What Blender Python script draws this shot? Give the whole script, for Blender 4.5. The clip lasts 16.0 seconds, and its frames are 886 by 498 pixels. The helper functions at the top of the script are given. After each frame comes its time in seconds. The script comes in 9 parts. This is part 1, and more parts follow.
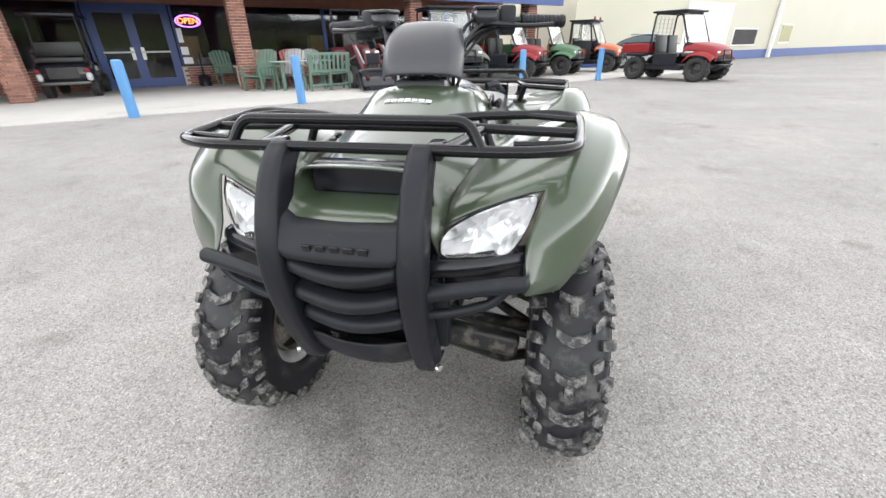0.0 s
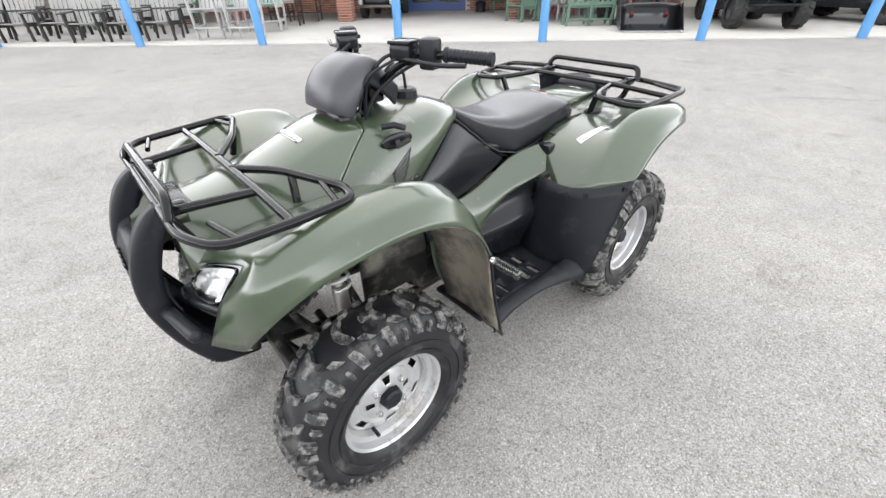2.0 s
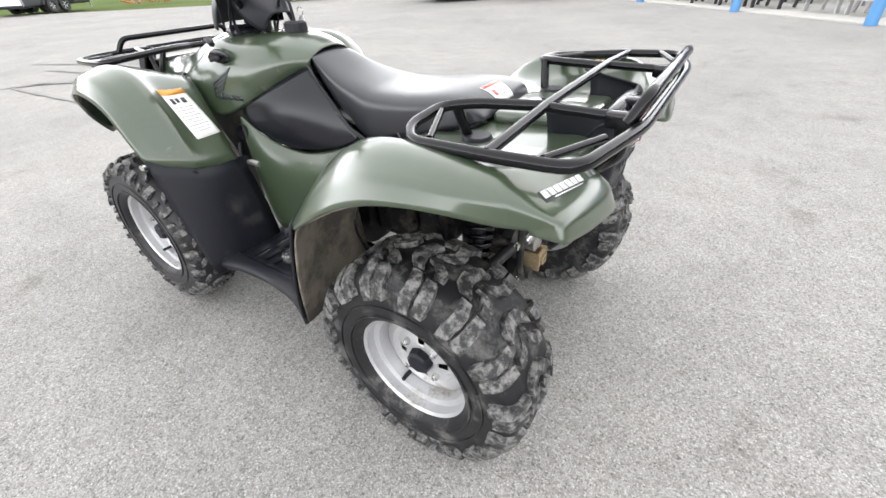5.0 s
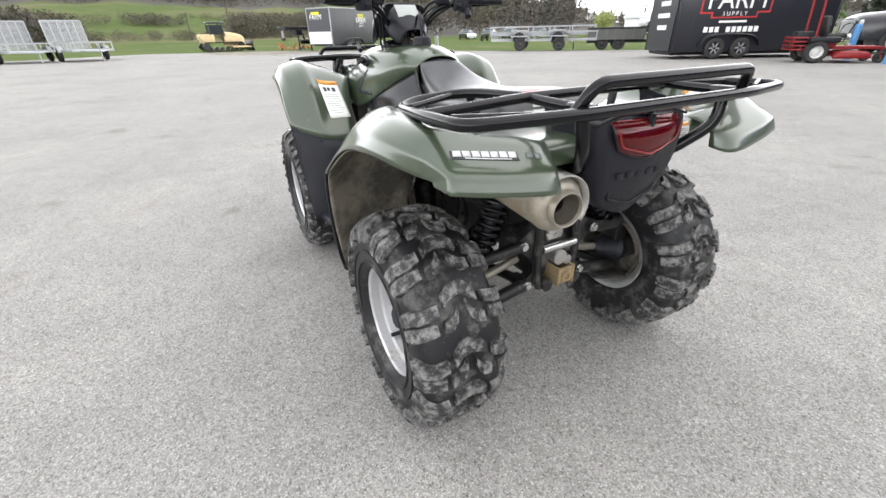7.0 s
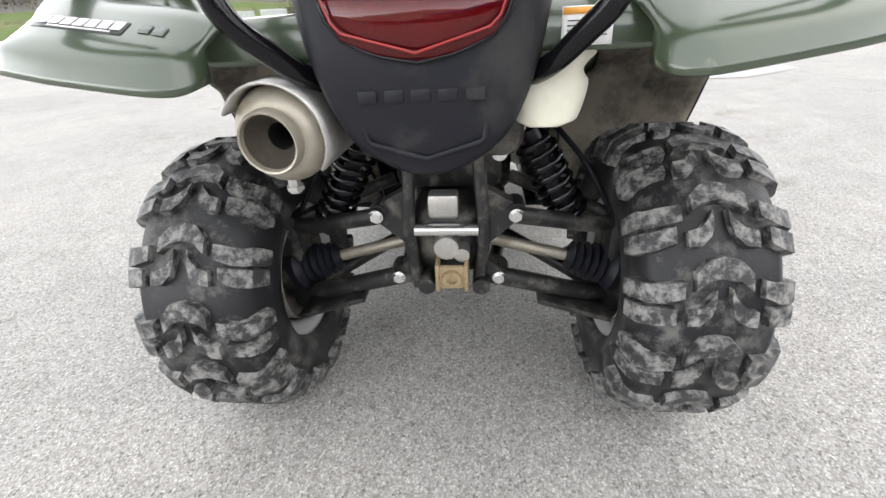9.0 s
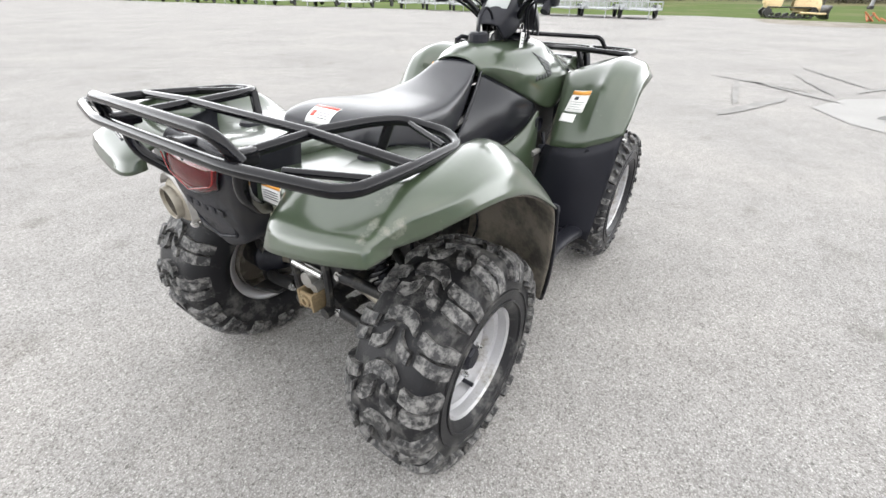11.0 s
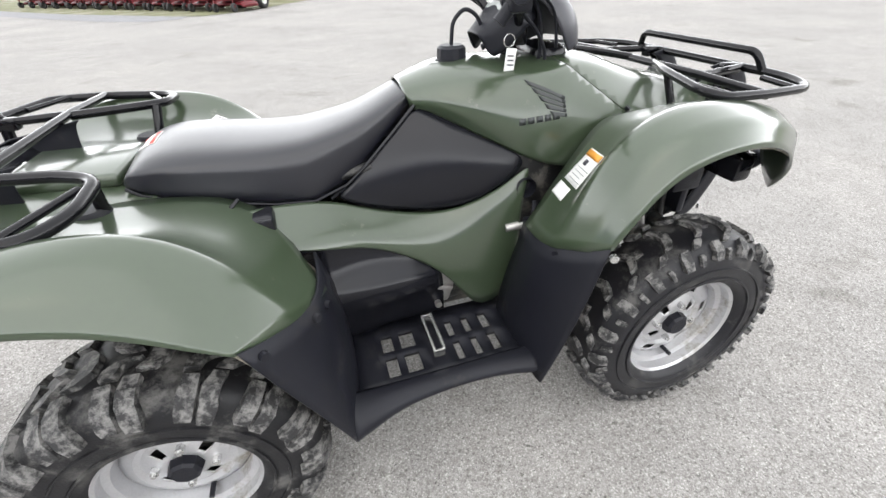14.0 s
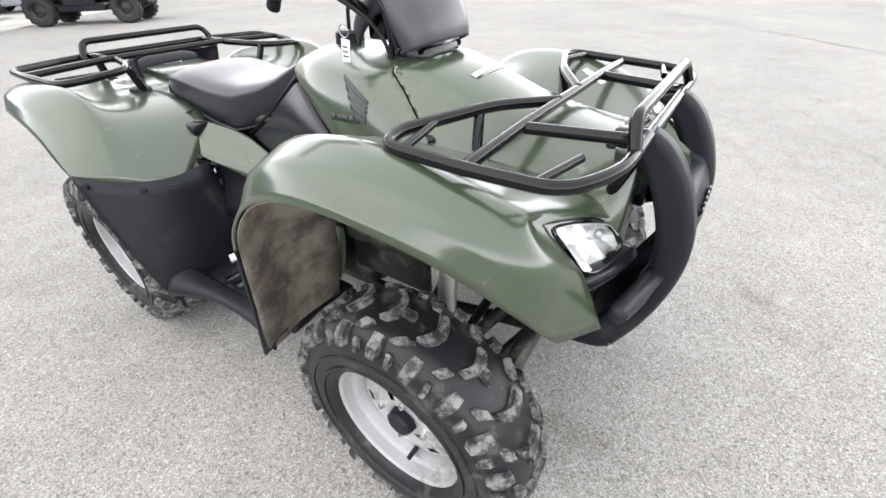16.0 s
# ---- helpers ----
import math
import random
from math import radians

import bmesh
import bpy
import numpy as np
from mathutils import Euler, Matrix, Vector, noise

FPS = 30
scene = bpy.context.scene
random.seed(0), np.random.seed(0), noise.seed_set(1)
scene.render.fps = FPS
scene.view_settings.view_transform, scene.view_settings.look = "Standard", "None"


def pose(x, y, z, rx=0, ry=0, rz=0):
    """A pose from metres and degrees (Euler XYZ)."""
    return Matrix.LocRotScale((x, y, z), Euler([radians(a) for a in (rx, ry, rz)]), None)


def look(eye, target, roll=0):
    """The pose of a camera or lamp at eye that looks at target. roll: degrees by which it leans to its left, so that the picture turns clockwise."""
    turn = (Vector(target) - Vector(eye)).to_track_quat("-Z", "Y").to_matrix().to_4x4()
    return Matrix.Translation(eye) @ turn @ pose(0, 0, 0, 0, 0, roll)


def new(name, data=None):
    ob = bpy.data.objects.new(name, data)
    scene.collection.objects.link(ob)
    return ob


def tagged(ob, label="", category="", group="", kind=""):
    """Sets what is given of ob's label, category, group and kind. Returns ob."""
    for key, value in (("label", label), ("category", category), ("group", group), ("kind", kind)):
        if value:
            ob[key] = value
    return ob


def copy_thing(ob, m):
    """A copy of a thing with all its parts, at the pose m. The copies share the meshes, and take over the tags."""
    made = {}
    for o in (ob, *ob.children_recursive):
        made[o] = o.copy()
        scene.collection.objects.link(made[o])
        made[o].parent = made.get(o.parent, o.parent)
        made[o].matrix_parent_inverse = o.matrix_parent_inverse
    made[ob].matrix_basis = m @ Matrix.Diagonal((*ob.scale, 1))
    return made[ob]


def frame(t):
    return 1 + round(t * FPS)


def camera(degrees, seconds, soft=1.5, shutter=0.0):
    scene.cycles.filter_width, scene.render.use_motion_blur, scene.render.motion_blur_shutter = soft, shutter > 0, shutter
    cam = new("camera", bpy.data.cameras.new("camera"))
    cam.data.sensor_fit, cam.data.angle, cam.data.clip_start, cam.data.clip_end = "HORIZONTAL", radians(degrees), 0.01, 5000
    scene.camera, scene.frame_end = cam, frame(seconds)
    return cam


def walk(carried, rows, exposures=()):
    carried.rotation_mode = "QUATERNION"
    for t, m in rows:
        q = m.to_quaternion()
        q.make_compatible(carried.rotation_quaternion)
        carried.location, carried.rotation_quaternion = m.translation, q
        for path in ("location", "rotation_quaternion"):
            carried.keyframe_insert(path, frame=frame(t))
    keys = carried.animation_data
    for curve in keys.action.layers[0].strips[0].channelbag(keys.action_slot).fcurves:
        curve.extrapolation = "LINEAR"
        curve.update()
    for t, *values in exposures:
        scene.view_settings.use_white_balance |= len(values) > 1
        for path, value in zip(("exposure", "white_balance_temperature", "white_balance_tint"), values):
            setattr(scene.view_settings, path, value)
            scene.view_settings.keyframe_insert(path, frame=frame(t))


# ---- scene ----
cam = camera(94.1, 16.0)
PATH = [
    (0, (1.611, 0.322, 1.042), (-0.142, -0.076, 0.165), -1.1),
    (0.5, (1.6, 0.628, 1.251), (-0.02, -0.02, 0.273), -0.7),
    (1, (1.457, 0.777, 1.248), (-0.008, -0.093, 0.2), -0.9),
    (1.5, (1.252, 0.94, 1.275), (-0.027, -0.144, 0.185), -1.4),
    (2, (0.988, 1.134, 1.297), (-0.636, -0.739, -0.381), -1.3),
    (2.5, (0.61, 1.172, 1.284), (-0.247, -0.221, 0.132), -1.4),
    (3, (0.202, 1.189, 1.279), (-0.36, -0.319, 0.091), -1.1),
    (3.5, (-0.212, 1.181, 1.246), (-0.43, -0.394, 0.032), -1.2),
    (4, (-0.602, 1.039, 1.185), (-0.405, -0.514, -0.06), -1.9),
    (4.2, (-0.719, 1.004, 1.163), (-0.332, -0.514, -0.081), -2.3),
    (6.3, (-1.511, 1.017, 1.088), (-0.114, -0.09, 0.18), -1.8),
    (6.5, (-1.546, 0.994, 1.089), (-0.104, -0.056, 0.185), -1.6),
    (7, (-1.514, 0.802, 0.997), (0.052, -0.022, 0.065), -1.3),
    (7.5, (-1.44, 0.504, 0.84), (0.256, -0.012, -0.087), -1.0),
    (8, (-1.478, 0.272, 0.797), (0.267, 0.021, -0.147), -1.6),
    (8.5, (-1.475, 0.097, 0.79), (0.283, 0.06, -0.164), -2.5),
    (9, (-1.424, -0.068, 0.787), (0.313, 0.119, -0.188), -3.2),
    (9.5, (-1.423, -0.26, 0.835), (0.268, 0.153, -0.151), -2.5),
    (10, (-1.371, -0.528, 0.938), (0.214, 0.175, -0.059), -2.3),
    (10.2, (-1.339, -0.578, 0.972), (0.208, 0.165, -0.054), -0.8),
    (12.3, (-1.226, -1.234, 1.196), (-0.166, 0.116, 0.169), -2.5),
    (12.5, (-1.128, -1.226, 1.178), (-0.122, 0.159, 0.145), -2.8),
    (13, (-0.856, -1.182, 1.183), (-0.035, 0.271, 0.081), -3.6),
    (13.5, (-0.55, -1.076, 1.17), (0.101, 0.453, 0.058), -3.6),
    (14, (-0.208, -1.085, 1.153), (0.246, 0.494, 0.012), -2.7),
    (14.5, (0.159, -1.056, 1.136), (0.364, 0.552, -0.035), -1.4),
    (15, (0.512, -0.931, 1.146), (0.286, 0.635, -0.077), -2.5),
    (15.5, (0.821, -0.914, 1.133), (0.195, 0.557, -0.069), -2.2),
    (16, (1.024, -0.847, 1.12), (0.075, 0.49, -0.025), -1.9),
]
EXPOSURE = [(0, 1.1), (1.5, 1.15), (3.0, 1.26), (4.2, 1.3), (6.3, 0.98), (7.0, 1.01), (7.5, 1.16), (8.0, 1.24), (9.0, 1.34), (9.5, 1.36), (10.2, 1.27), (12.3, 1.0), (13.0, 1.04), (14.0, 1.16), (14.5, 1.24), (15.5, 1.31), (16.0, 1.28)]
walk(cam, [(t, look(eye, target, roll)) for t, eye, target, roll in PATH], EXPOSURE)

# ---- world and light: a bright, evenly overcast sky ----
world = bpy.data.worlds.new("world")
scene.world = world
world.use_nodes = True
wn, wl = world.node_tree.nodes, world.node_tree.links
bg = wn["Background"]
sky = wn.new("ShaderNodeTexSky")
sky.sky_type = "NISHITA"
sky.sun_disc = False
sky.sun_elevation, sky.sun_rotation = radians(52), radians(200)
sky.air_density, sky.dust_density, sky.ozone_density = 1.0, 6.0, 0.5
veil = wn.new("ShaderNodeMixRGB")
veil.inputs["Fac"].default_value = 0.95
veil.inputs["Color2"].default_value = (9.2, 9.3, 9.5, 1)
wl.new(sky.outputs["Color"], veil.inputs["Color1"])
haze = wn.new("ShaderNodeTexCoord")
height = wn.new("ShaderNodeSeparateXYZ")
wl.new(haze.outputs["Generated"], height.inputs[0])
glim = wn.new("ShaderNodeMapRange")
glim.interpolation_type = "SMOOTHSTEP"
glim.inputs["From Min"].default_value, glim.inputs["From Max"].default_value = 0.0, 0.5
glim.inputs["To Min"].default_value, glim.inputs["To Max"].default_value = 2.3, 0.80
wl.new(height.outputs["Z"], glim.inputs["Value"])
thin = wn.new("ShaderNodeVectorMath")
thin.operation = "SCALE"
wl.new(veil.outputs["Color"], thin.inputs[0])
wl.new(glim.outputs[0], thin.inputs["Scale"])
wl.new(thin.outputs[0], bg.inputs["Color"])
bg.inputs["Strength"].default_value = 0.140

sun = new("sun", bpy.data.lights.new("sun", "SUN"))
sun.data.energy, sun.data.angle = 0.25, radians(70)
sun.data.color = (1.0, 0.98, 0.94)
sun.matrix_world = look((-6, -16, 22), (0, 0, 0))

# ---- small helpers ----
def mat(name, color, rough=0.5, metal=0.0, var=0.12, scale=8.0, fine=120.0, bump=0.0, dirt=None, dirt_amt=0.0, dirt_scale=3.0, coat=0.0, rand=0.0, spec=0.5):
    """Procedural surface: base colour with variation at two scales, optional dirt of its own shape, and fine relief."""
    m = bpy.data.materials.new(name)
    m.use_nodes = True
    n, l = m.node_tree.nodes, m.node_tree.links
    b = n["Principled BSDF"]
    b.inputs["Roughness"].default_value, b.inputs["Metallic"].default_value = rough, metal
    b.inputs["Coat Weight"].default_value = coat
    b.inputs["Coat Roughness"].default_value = 0.05
    b.inputs["Specular IOR Level"].default_value = spec
    tc = n.new("ShaderNodeTexCoord")
    big = n.new("ShaderNodeTexNoise"); big.inputs["Scale"].default_value = scale; big.inputs["Detail"].default_value = 5
    sml = n.new("ShaderNodeTexNoise"); sml.inputs["Scale"].default_value = fine; sml.inputs["Detail"].default_value = 2
    l.new(tc.outputs["Object"], big.inputs["Vector"]); l.new(tc.outputs["Object"], sml.inputs["Vector"])
    add = n.new("ShaderNodeMath"); add.operation = "ADD"
    l.new(big.outputs["Fac"], add.inputs[0]); l.new(sml.outputs["Fac"], add.inputs[1])
    rng = n.new("ShaderNodeMapRange")
    rng.inputs["From Min"].default_value, rng.inputs["From Max"].default_value = 0.6, 1.4
    rng.inputs["To Min"].default_value, rng.inputs["To Max"].default_value = 1 - var, 1 + var
    l.new(add.outputs[0], rng.inputs["Value"])
    mul = n.new("ShaderNodeVectorMath"); mul.operation = "SCALE"
    mul.inputs[0].default_value = color[:3]
    l.new(rng.outputs[0], mul.inputs["Scale"])
    out = mul.outputs[0]
    if rand:
        info = n.new("ShaderNodeObjectInfo")
        r2 = n.new("ShaderNodeMapRange")
        r2.inputs["To Min"].default_value, r2.inputs["To Max"].default_value = 1 - rand, 1 + rand
        l.new(info.outputs["Random"], r2.inputs["Value"])
        m2 = n.new("ShaderNodeVectorMath"); m2.operation = "SCALE"
        l.new(out, m2.inputs[0]); l.new(r2.outputs[0], m2.inputs["Scale"])
        out = m2.outputs[0]
    if dirt:
        dn = n.new("ShaderNodeTexNoise"); dn.inputs["Scale"].default_value = dirt_scale
        dn.inputs["Detail"].default_value, dn.inputs["Roughness"].default_value = 8, 0.7
        l.new(tc.outputs["Object"], dn.inputs["Vector"])
        dr = n.new("ShaderNodeMapRange")
        dr.inputs["From Min"].default_value, dr.inputs["From Max"].default_value = 0.62 - 0.3 * dirt_amt, 0.72 - 0.2 * dirt_amt
        l.new(dn.outputs["Fac"], dr.inputs["Value"])
        mx = n.new("ShaderNodeMixRGB"); mx.inputs["Color2"].default_value = (*dirt, 1)
        l.new(dr.outputs[0], mx.inputs["Fac"]); l.new(out, mx.inputs["Color1"])
        out = mx.outputs["Color"]
        rr = n.new("ShaderNodeMapRange")
        rr.inputs["To Min"].default_value, rr.inputs["To Max"].default_value = rough, 0.9
        l.new(dr.outputs[0], rr.inputs["Value"]); l.new(rr.outputs[0], b.inputs["Roughness"])
    l.new(out, b.inputs["Base Color"])
    if bump:
        bp = n.new("ShaderNodeBump")
        bp.inputs["Strength"].default_value, bp.inputs["Distance"].default_value = bump, 0.003
        l.new(sml.outputs["Fac"], bp.inputs["Height"]); l.new(bp.outputs[0], b.inputs["Normal"])
    return m


def glow(name, color, strength):
    m = mat(name, color, 0.4)
    b = m.node_tree.nodes["Principled BSDF"]
    b.inputs["Emission Color"].default_value = (*color, 1)
    b.inputs["Emission Strength"].default_value = strength
    return m


def obj(name, verts, faces, material, parent=None, label="", smooth=40.0):
    me = bpy.data.meshes.new(name)
    me.from_pydata([tuple(v) for v in verts], [], faces)
    me.validate()
    bm = bmesh.new(); bm.from_mesh(me)
    bmesh.ops.recalc_face_normals(bm, faces=bm.faces[:])
    bm.to_mesh(me); bm.free()
    return mesh_ob(name, me, material, parent, label, smooth)


def mesh_ob(name, me, material, parent=None, label="", smooth=40.0):
    if material:
        me.materials.append(material)
    if smooth:
        me.polygons.foreach_set("use_smooth", [True] * len(me.polygons))
        me.set_sharp_from_angle(angle=radians(smooth))
    ob = new(name, me)
    if parent:
        ob.parent = parent
    if label:
        tagged(ob, label)
    return ob


def part(name, bm, material, parent=None, label="", smooth=40.0):
    """Links a bmesh as one mesh object under a thing or a part."""
    me = bpy.data.meshes.new(name)
    bmesh.ops.recalc_face_normals(bm, faces=bm.faces[:])
    bm.to_mesh(me); bm.free()
    return mesh_ob(name, me, material, parent, label, smooth)


def empty(name, m=None, parent=None):
    e = new(name)
    e.empty_display_size = 0.1
    if parent:
        e.parent = parent
    if m is not None:
        e.matrix_basis = m
    return e


def b_box(bm, size, m=Matrix(), bevel=0.0, seg=2):
    r = bmesh.ops.create_cube(bm, size=1.0, matrix=m @ Matrix.Diagonal((*size, 1)))
    if bevel:
        es = list({e for v in r["verts"] for e in v.link_edges})
        bmesh.ops.bevel(bm, geom=es, offset=bevel, segments=seg, affect="EDGES", profile=0.5)


def b_cyl(bm, a, b, r, seg=16, r2=None, cap=True):
    a, b = Vector(a), Vector(b)
    d = b - a
    m = Matrix.Translation((a + b) / 2) @ d.to_track_quat("Z", "Y").to_matrix().to_4x4()
    bmesh.ops.create_cone(bm, cap_ends=cap, segments=seg, radius1=r, radius2=r if r2 is None else r2, depth=d.length, matrix=m)


def b_ball(bm, c, r, seg=12, scale=(1, 1, 1)):
    bmesh.ops.create_uvsphere(bm, u_segments=seg, v_segments=max(6, seg // 2), radius=r, matrix=Matrix.Translation(c) @ Matrix.Diagonal((*scale, 1)))


def b_grid(bm, rows, close=False):
    """Quads over rows of points of equal length."""
    vs = [[bm.verts.new(p) for p in row] for row in rows]
    for a, b in zip(vs, vs[1:] + ([vs[0]] if close else [])):
        for i in range(len(a) - 1):
            bm.faces.new((a[i], a[i + 1], b[i + 1], b[i]))
    return vs


def fillet(pts, r, closed=False, n=5):
    """Rounds the corners of a polyline."""
    P = [Vector(p) for p in pts]
    out = []
    for i, p in enumerate(P):
        if not closed and i in (0, len(P) - 1):
            out.append(p); continue
        a, b = P[i - 1] - p, P[(i + 1) % len(P)] - p
        k = min(r, a.length * 0.45, b.length * 0.45)
        p0, p1 = p + a.normalized() * k, p + b.normalized() * k
        for j in range(n + 1):
            t = j / n
            out.append(p0 * (1 - t) ** 2 + p * 2 * t * (1 - t) + p1 * t * t)
    return out


def b_tube(bm, pts, r, closed=False, seg=10, bend=0.0):
    """Sweeps a round tube along a polyline."""
    P = fillet(pts, bend, closed) if bend else [Vector(p) for p in pts]
    n = len(P)
    rings = []
    up = None
    for i in range(n):
        if closed:
            d = P[(i + 1) % n] - P[i - 1]
        else:
            d = P[min(i + 1, n - 1)] - P[max(i - 1, 0)]
        d.normalize()
        if up is None:
            up = d.orthogonal().normalized()
        up = (up - d * up.dot(d)).normalized()
        side = d.cross(up)
        rad = r[min(i, len(r) - 1)] if isinstance(r, (list, tuple)) else r
        rings.append([bm.verts.new(P[i] + (up * math.cos(a) + side * math.sin(a)) * rad) for a in (2 * math.pi * k / seg for k in range(seg))])
    for i in range(n if closed else n - 1):
        a, b = rings[i], rings[(i + 1) % n]
        off = 0
        if closed and i == n - 1:
            off = min(range(seg), key=lambda o: sum((a[k].co - b[(k + o) % seg].co).length for k in range(seg)))
        for k in range(seg):
            bm.faces.new((a[k], a[(k + 1) % seg], b[(k + 1 + off) % seg], b[(k + off) % seg]))
    if not closed:
        bm.faces.new(rings[0][::-1]); bm.faces.new(rings[-1])


def tube(name, pts, r, material, parent=None, label="", closed=False, seg=10, bend=0.0):
    bm = bmesh.new()
    b_tube(bm, pts, r, closed, seg, bend)
    return part(name, bm, material, parent, label, 60)


def b_lathe(bm, prof, m=Matrix(), seg=48, closed=False):
    """Spins a profile of (radius, along) pairs round the local z axis."""
    rows = []
    for r, h in prof:
        rows.append([bm.verts.new(m @ Vector((r * math.cos(2 * math.pi * k / seg), r * math.sin(2 * math.pi * k / seg), h))) for k in range(seg)])
    pairs = list(zip(rows, rows[1:])) + ([(rows[-1], rows[0])] if closed else [])
    for a, b in pairs:
        for k in range(seg):
            bm.faces.new((a[k], a[(k + 1) % seg], b[(k + 1) % seg], b[k]))
    return rows


def shell(name, rows, material, parent=None, label="", thick=0.004, sub=2, mirror=False, smooth=180.0, crease_rows=(), crease_cols=(), crease=0.8):
    """A moulded panel: a grid of control points, smoothed, with wall thickness."""
    bm = bmesh.new()
    rows = [[(x, (-y if mirror else y), z) for x, y, z in row] for row in rows]
    vs = b_grid(bm, rows)
    if crease_rows or crease_cols:
        lay = bm.edges.layers.float.new("crease_edge")
        lines = [vs[i] for i in crease_rows] + [[r[j] for r in vs] for j in crease_cols]
        for ln in lines:
            for a, b in zip(ln, ln[1:]):
                e = bm.edges.get((a, b))
                if e:
                    e[lay] = crease
    bmesh.ops.remove_doubles(bm, verts=bm.verts[:], dist=1e-5)
    ob = part(name, bm, material, parent, label, smooth)
    if sub:
        s = ob.modifiers.new("round", "SUBSURF"); s.levels = s.render_levels = sub
        if crease_rows or crease_cols:
            s.boundary_smooth = "PRESERVE_CORNERS"
    if thick:
        t = ob.modifiers.new("wall", "SOLIDIFY"); t.thickness, t.offset = thick, 0.0
    return ob


def plate(name, outline, thick, material, parent=None, label="", bevel=0.0, smooth=40.0, axis="y"):
    """A flat plate from an outline of 3D points, given thickness along an axis."""
    bm = bmesh.new()
    f = bm.faces.new([bm.verts.new(p) for p in outline])
    d = {"x": (thick, 0, 0), "y": (0, thick, 0), "z": (0, 0, thick)}[axis]
    r = bmesh.ops.extrude_face_region(bm, geom=[f])
    bmesh.ops.translate(bm, vec=d, verts=[v for v in r["geom"] if isinstance(v, bmesh.types.BMVert)])
    if bevel:
        bmesh.ops.bevel(bm, geom=bm.edges[:], offset=bevel, segments=2, affect="EDGES")
    return part(name, bm, material, parent, label, smooth)


def words(name, text, size, m, material, parent=None, label="", depth=0.002, wide=1.0):
    """Raised lettering as a mesh, centred, facing the local z."""
    cu = bpy.data.curves.new(name, "FONT")
    cu.body, cu.size, cu.extrude = text, size, depth
    cu.align_x, cu.align_y = "CENTER", "CENTER"
    cu.resolution_u = 3
    tmp = bpy.data.objects.new(name, cu)
    scene.collection.objects.link(tmp)
    me = bpy.data.meshes.new_from_object(tmp.evaluated_get(bpy.context.evaluated_depsgraph_get()))
    bpy.data.objects.remove(tmp)
    me.transform(m @ Matrix.Diagonal((wide, 1, 1, 1)))
    me.materials.clear()
    return mesh_ob(name, me, material, parent, label, 0)


def basis(o, x, y):
    """A frame at o with given local x and (roughly) y."""
    x = Vector(x).normalized(); z = x.cross(Vector(y)).normalized(); y = z.cross(x)
    return Matrix(((x.x, y.x, z.x, o[0]), (x.y, y.y, z.y, o[1]), (x.z, y.z, z.z, o[2]), (0, 0, 0, 1)))

# ---- materials ----
GREEN = mat("olive_green_plastic", (0.040, 0.0575, 0.0325), 0.30, 0, 0.05, 5, 60, 0.02, coat=0.9, dirt=(0.16, 0.16, 0.13), dirt_amt=0.0, dirt_scale=9)
GREEN.node_tree.nodes["Principled BSDF"].inputs["Coat Roughness"].default_value = 0.12
BLACK = mat("black_textured_plastic", (0.0105, 0.0110, 0.0155), 0.42, 0, 0.18, 10, 700, 0.14, spec=0.26, dirt=(0.035, 0.034, 0.034), dirt_amt=0.18, dirt_scale=7)
SATIN = mat("black_satin_plastic", (0.010, 0.0104, 0.0135), 0.20, 0, 0.12, 10, 500, 0.04, spec=0.32)
VINYL = mat("black_seat_vinyl", (0.0085, 0.0090, 0.0135), 0.34, 0, 0.12, 8, 900, 0.08, spec=0.48, coat=0.34)
VINYL.node_tree.nodes["Principled BSDF"].inputs["Coat Roughness"].default_value = 0.30
STEELB = mat("black_powdercoat_steel", (0.0045, 0.0045, 0.0058), 0.16, 0.0, 0.12, 12, 300, 0.05, spec=0.30)
WORN = mat("dusty_black_steel", (0.014, 0.014, 0.0145), 0.45, 0.1, 0.25, 14, 200, 0.2, dirt=(0.12, 0.112, 0.098), dirt_amt=0.38, dirt_scale=16)
RUBBER = mat("tyre_rubber", (0.013, 0.013, 0.0145), 0.45, 0, 0.2, 9, 260, 0.15, spec=0.30, dirt=(0.105, 0.103, 0.098), dirt_amt=0.40, dirt_scale=16)
FRUBBER = mat("front_tyre_rubber", (0.012, 0.012, 0.0145), 0.38, 0, 0.2, 9, 260, 0.12, spec=0.36, dirt=(0.09, 0.088, 0.084), dirt_amt=0.30, dirt_scale=12)
LUG = mat("worn_tread_rubber", (0.020, 0.020, 0.021), 0.55, 0, 0.3, 16, 200, 0.35, dirt=(0.21, 0.206, 0.198), dirt_amt=0.58, dirt_scale=46)
RIM = mat("silver_steel_rim", (0.54, 0.54, 0.55), 0.34, 0.6, 0.08, 9, 200, 0.06, dirt=(0.35, 0.33, 0.29), dirt_amt=0.1, dirt_scale=8)
RIMIN = mat("dirty_steel_rim", (0.38, 0.36, 0.32), 0.5, 0.4, 0.15, 9, 100, 0.1, dirt=(0.17, 0.15, 0.12), dirt_amt=0.7, dirt_scale=9)
CHROME = mat("bare_metal", (0.62, 0.62, 0.61), 0.25, 0.9, 0.08, 20, 200, 0.03)
ALU = mat("cast_aluminium", (0.48, 0.47, 0.45), 0.42, 0.8, 0.15, 20, 150, 0.15)
EXH = mat("stainless_muffler", (0.36, 0.33, 0.275), 0.48, 0.6, 0.15, 7, 60, 0.05, dirt=(0.3, 0.25, 0.18), dirt_amt=0.3, dirt_scale=6)
TAN = mat("rusty_hitch_steel", (0.28, 0.21, 0.12), 0.7, 0.2, 0.25, 30, 160, 0.3)
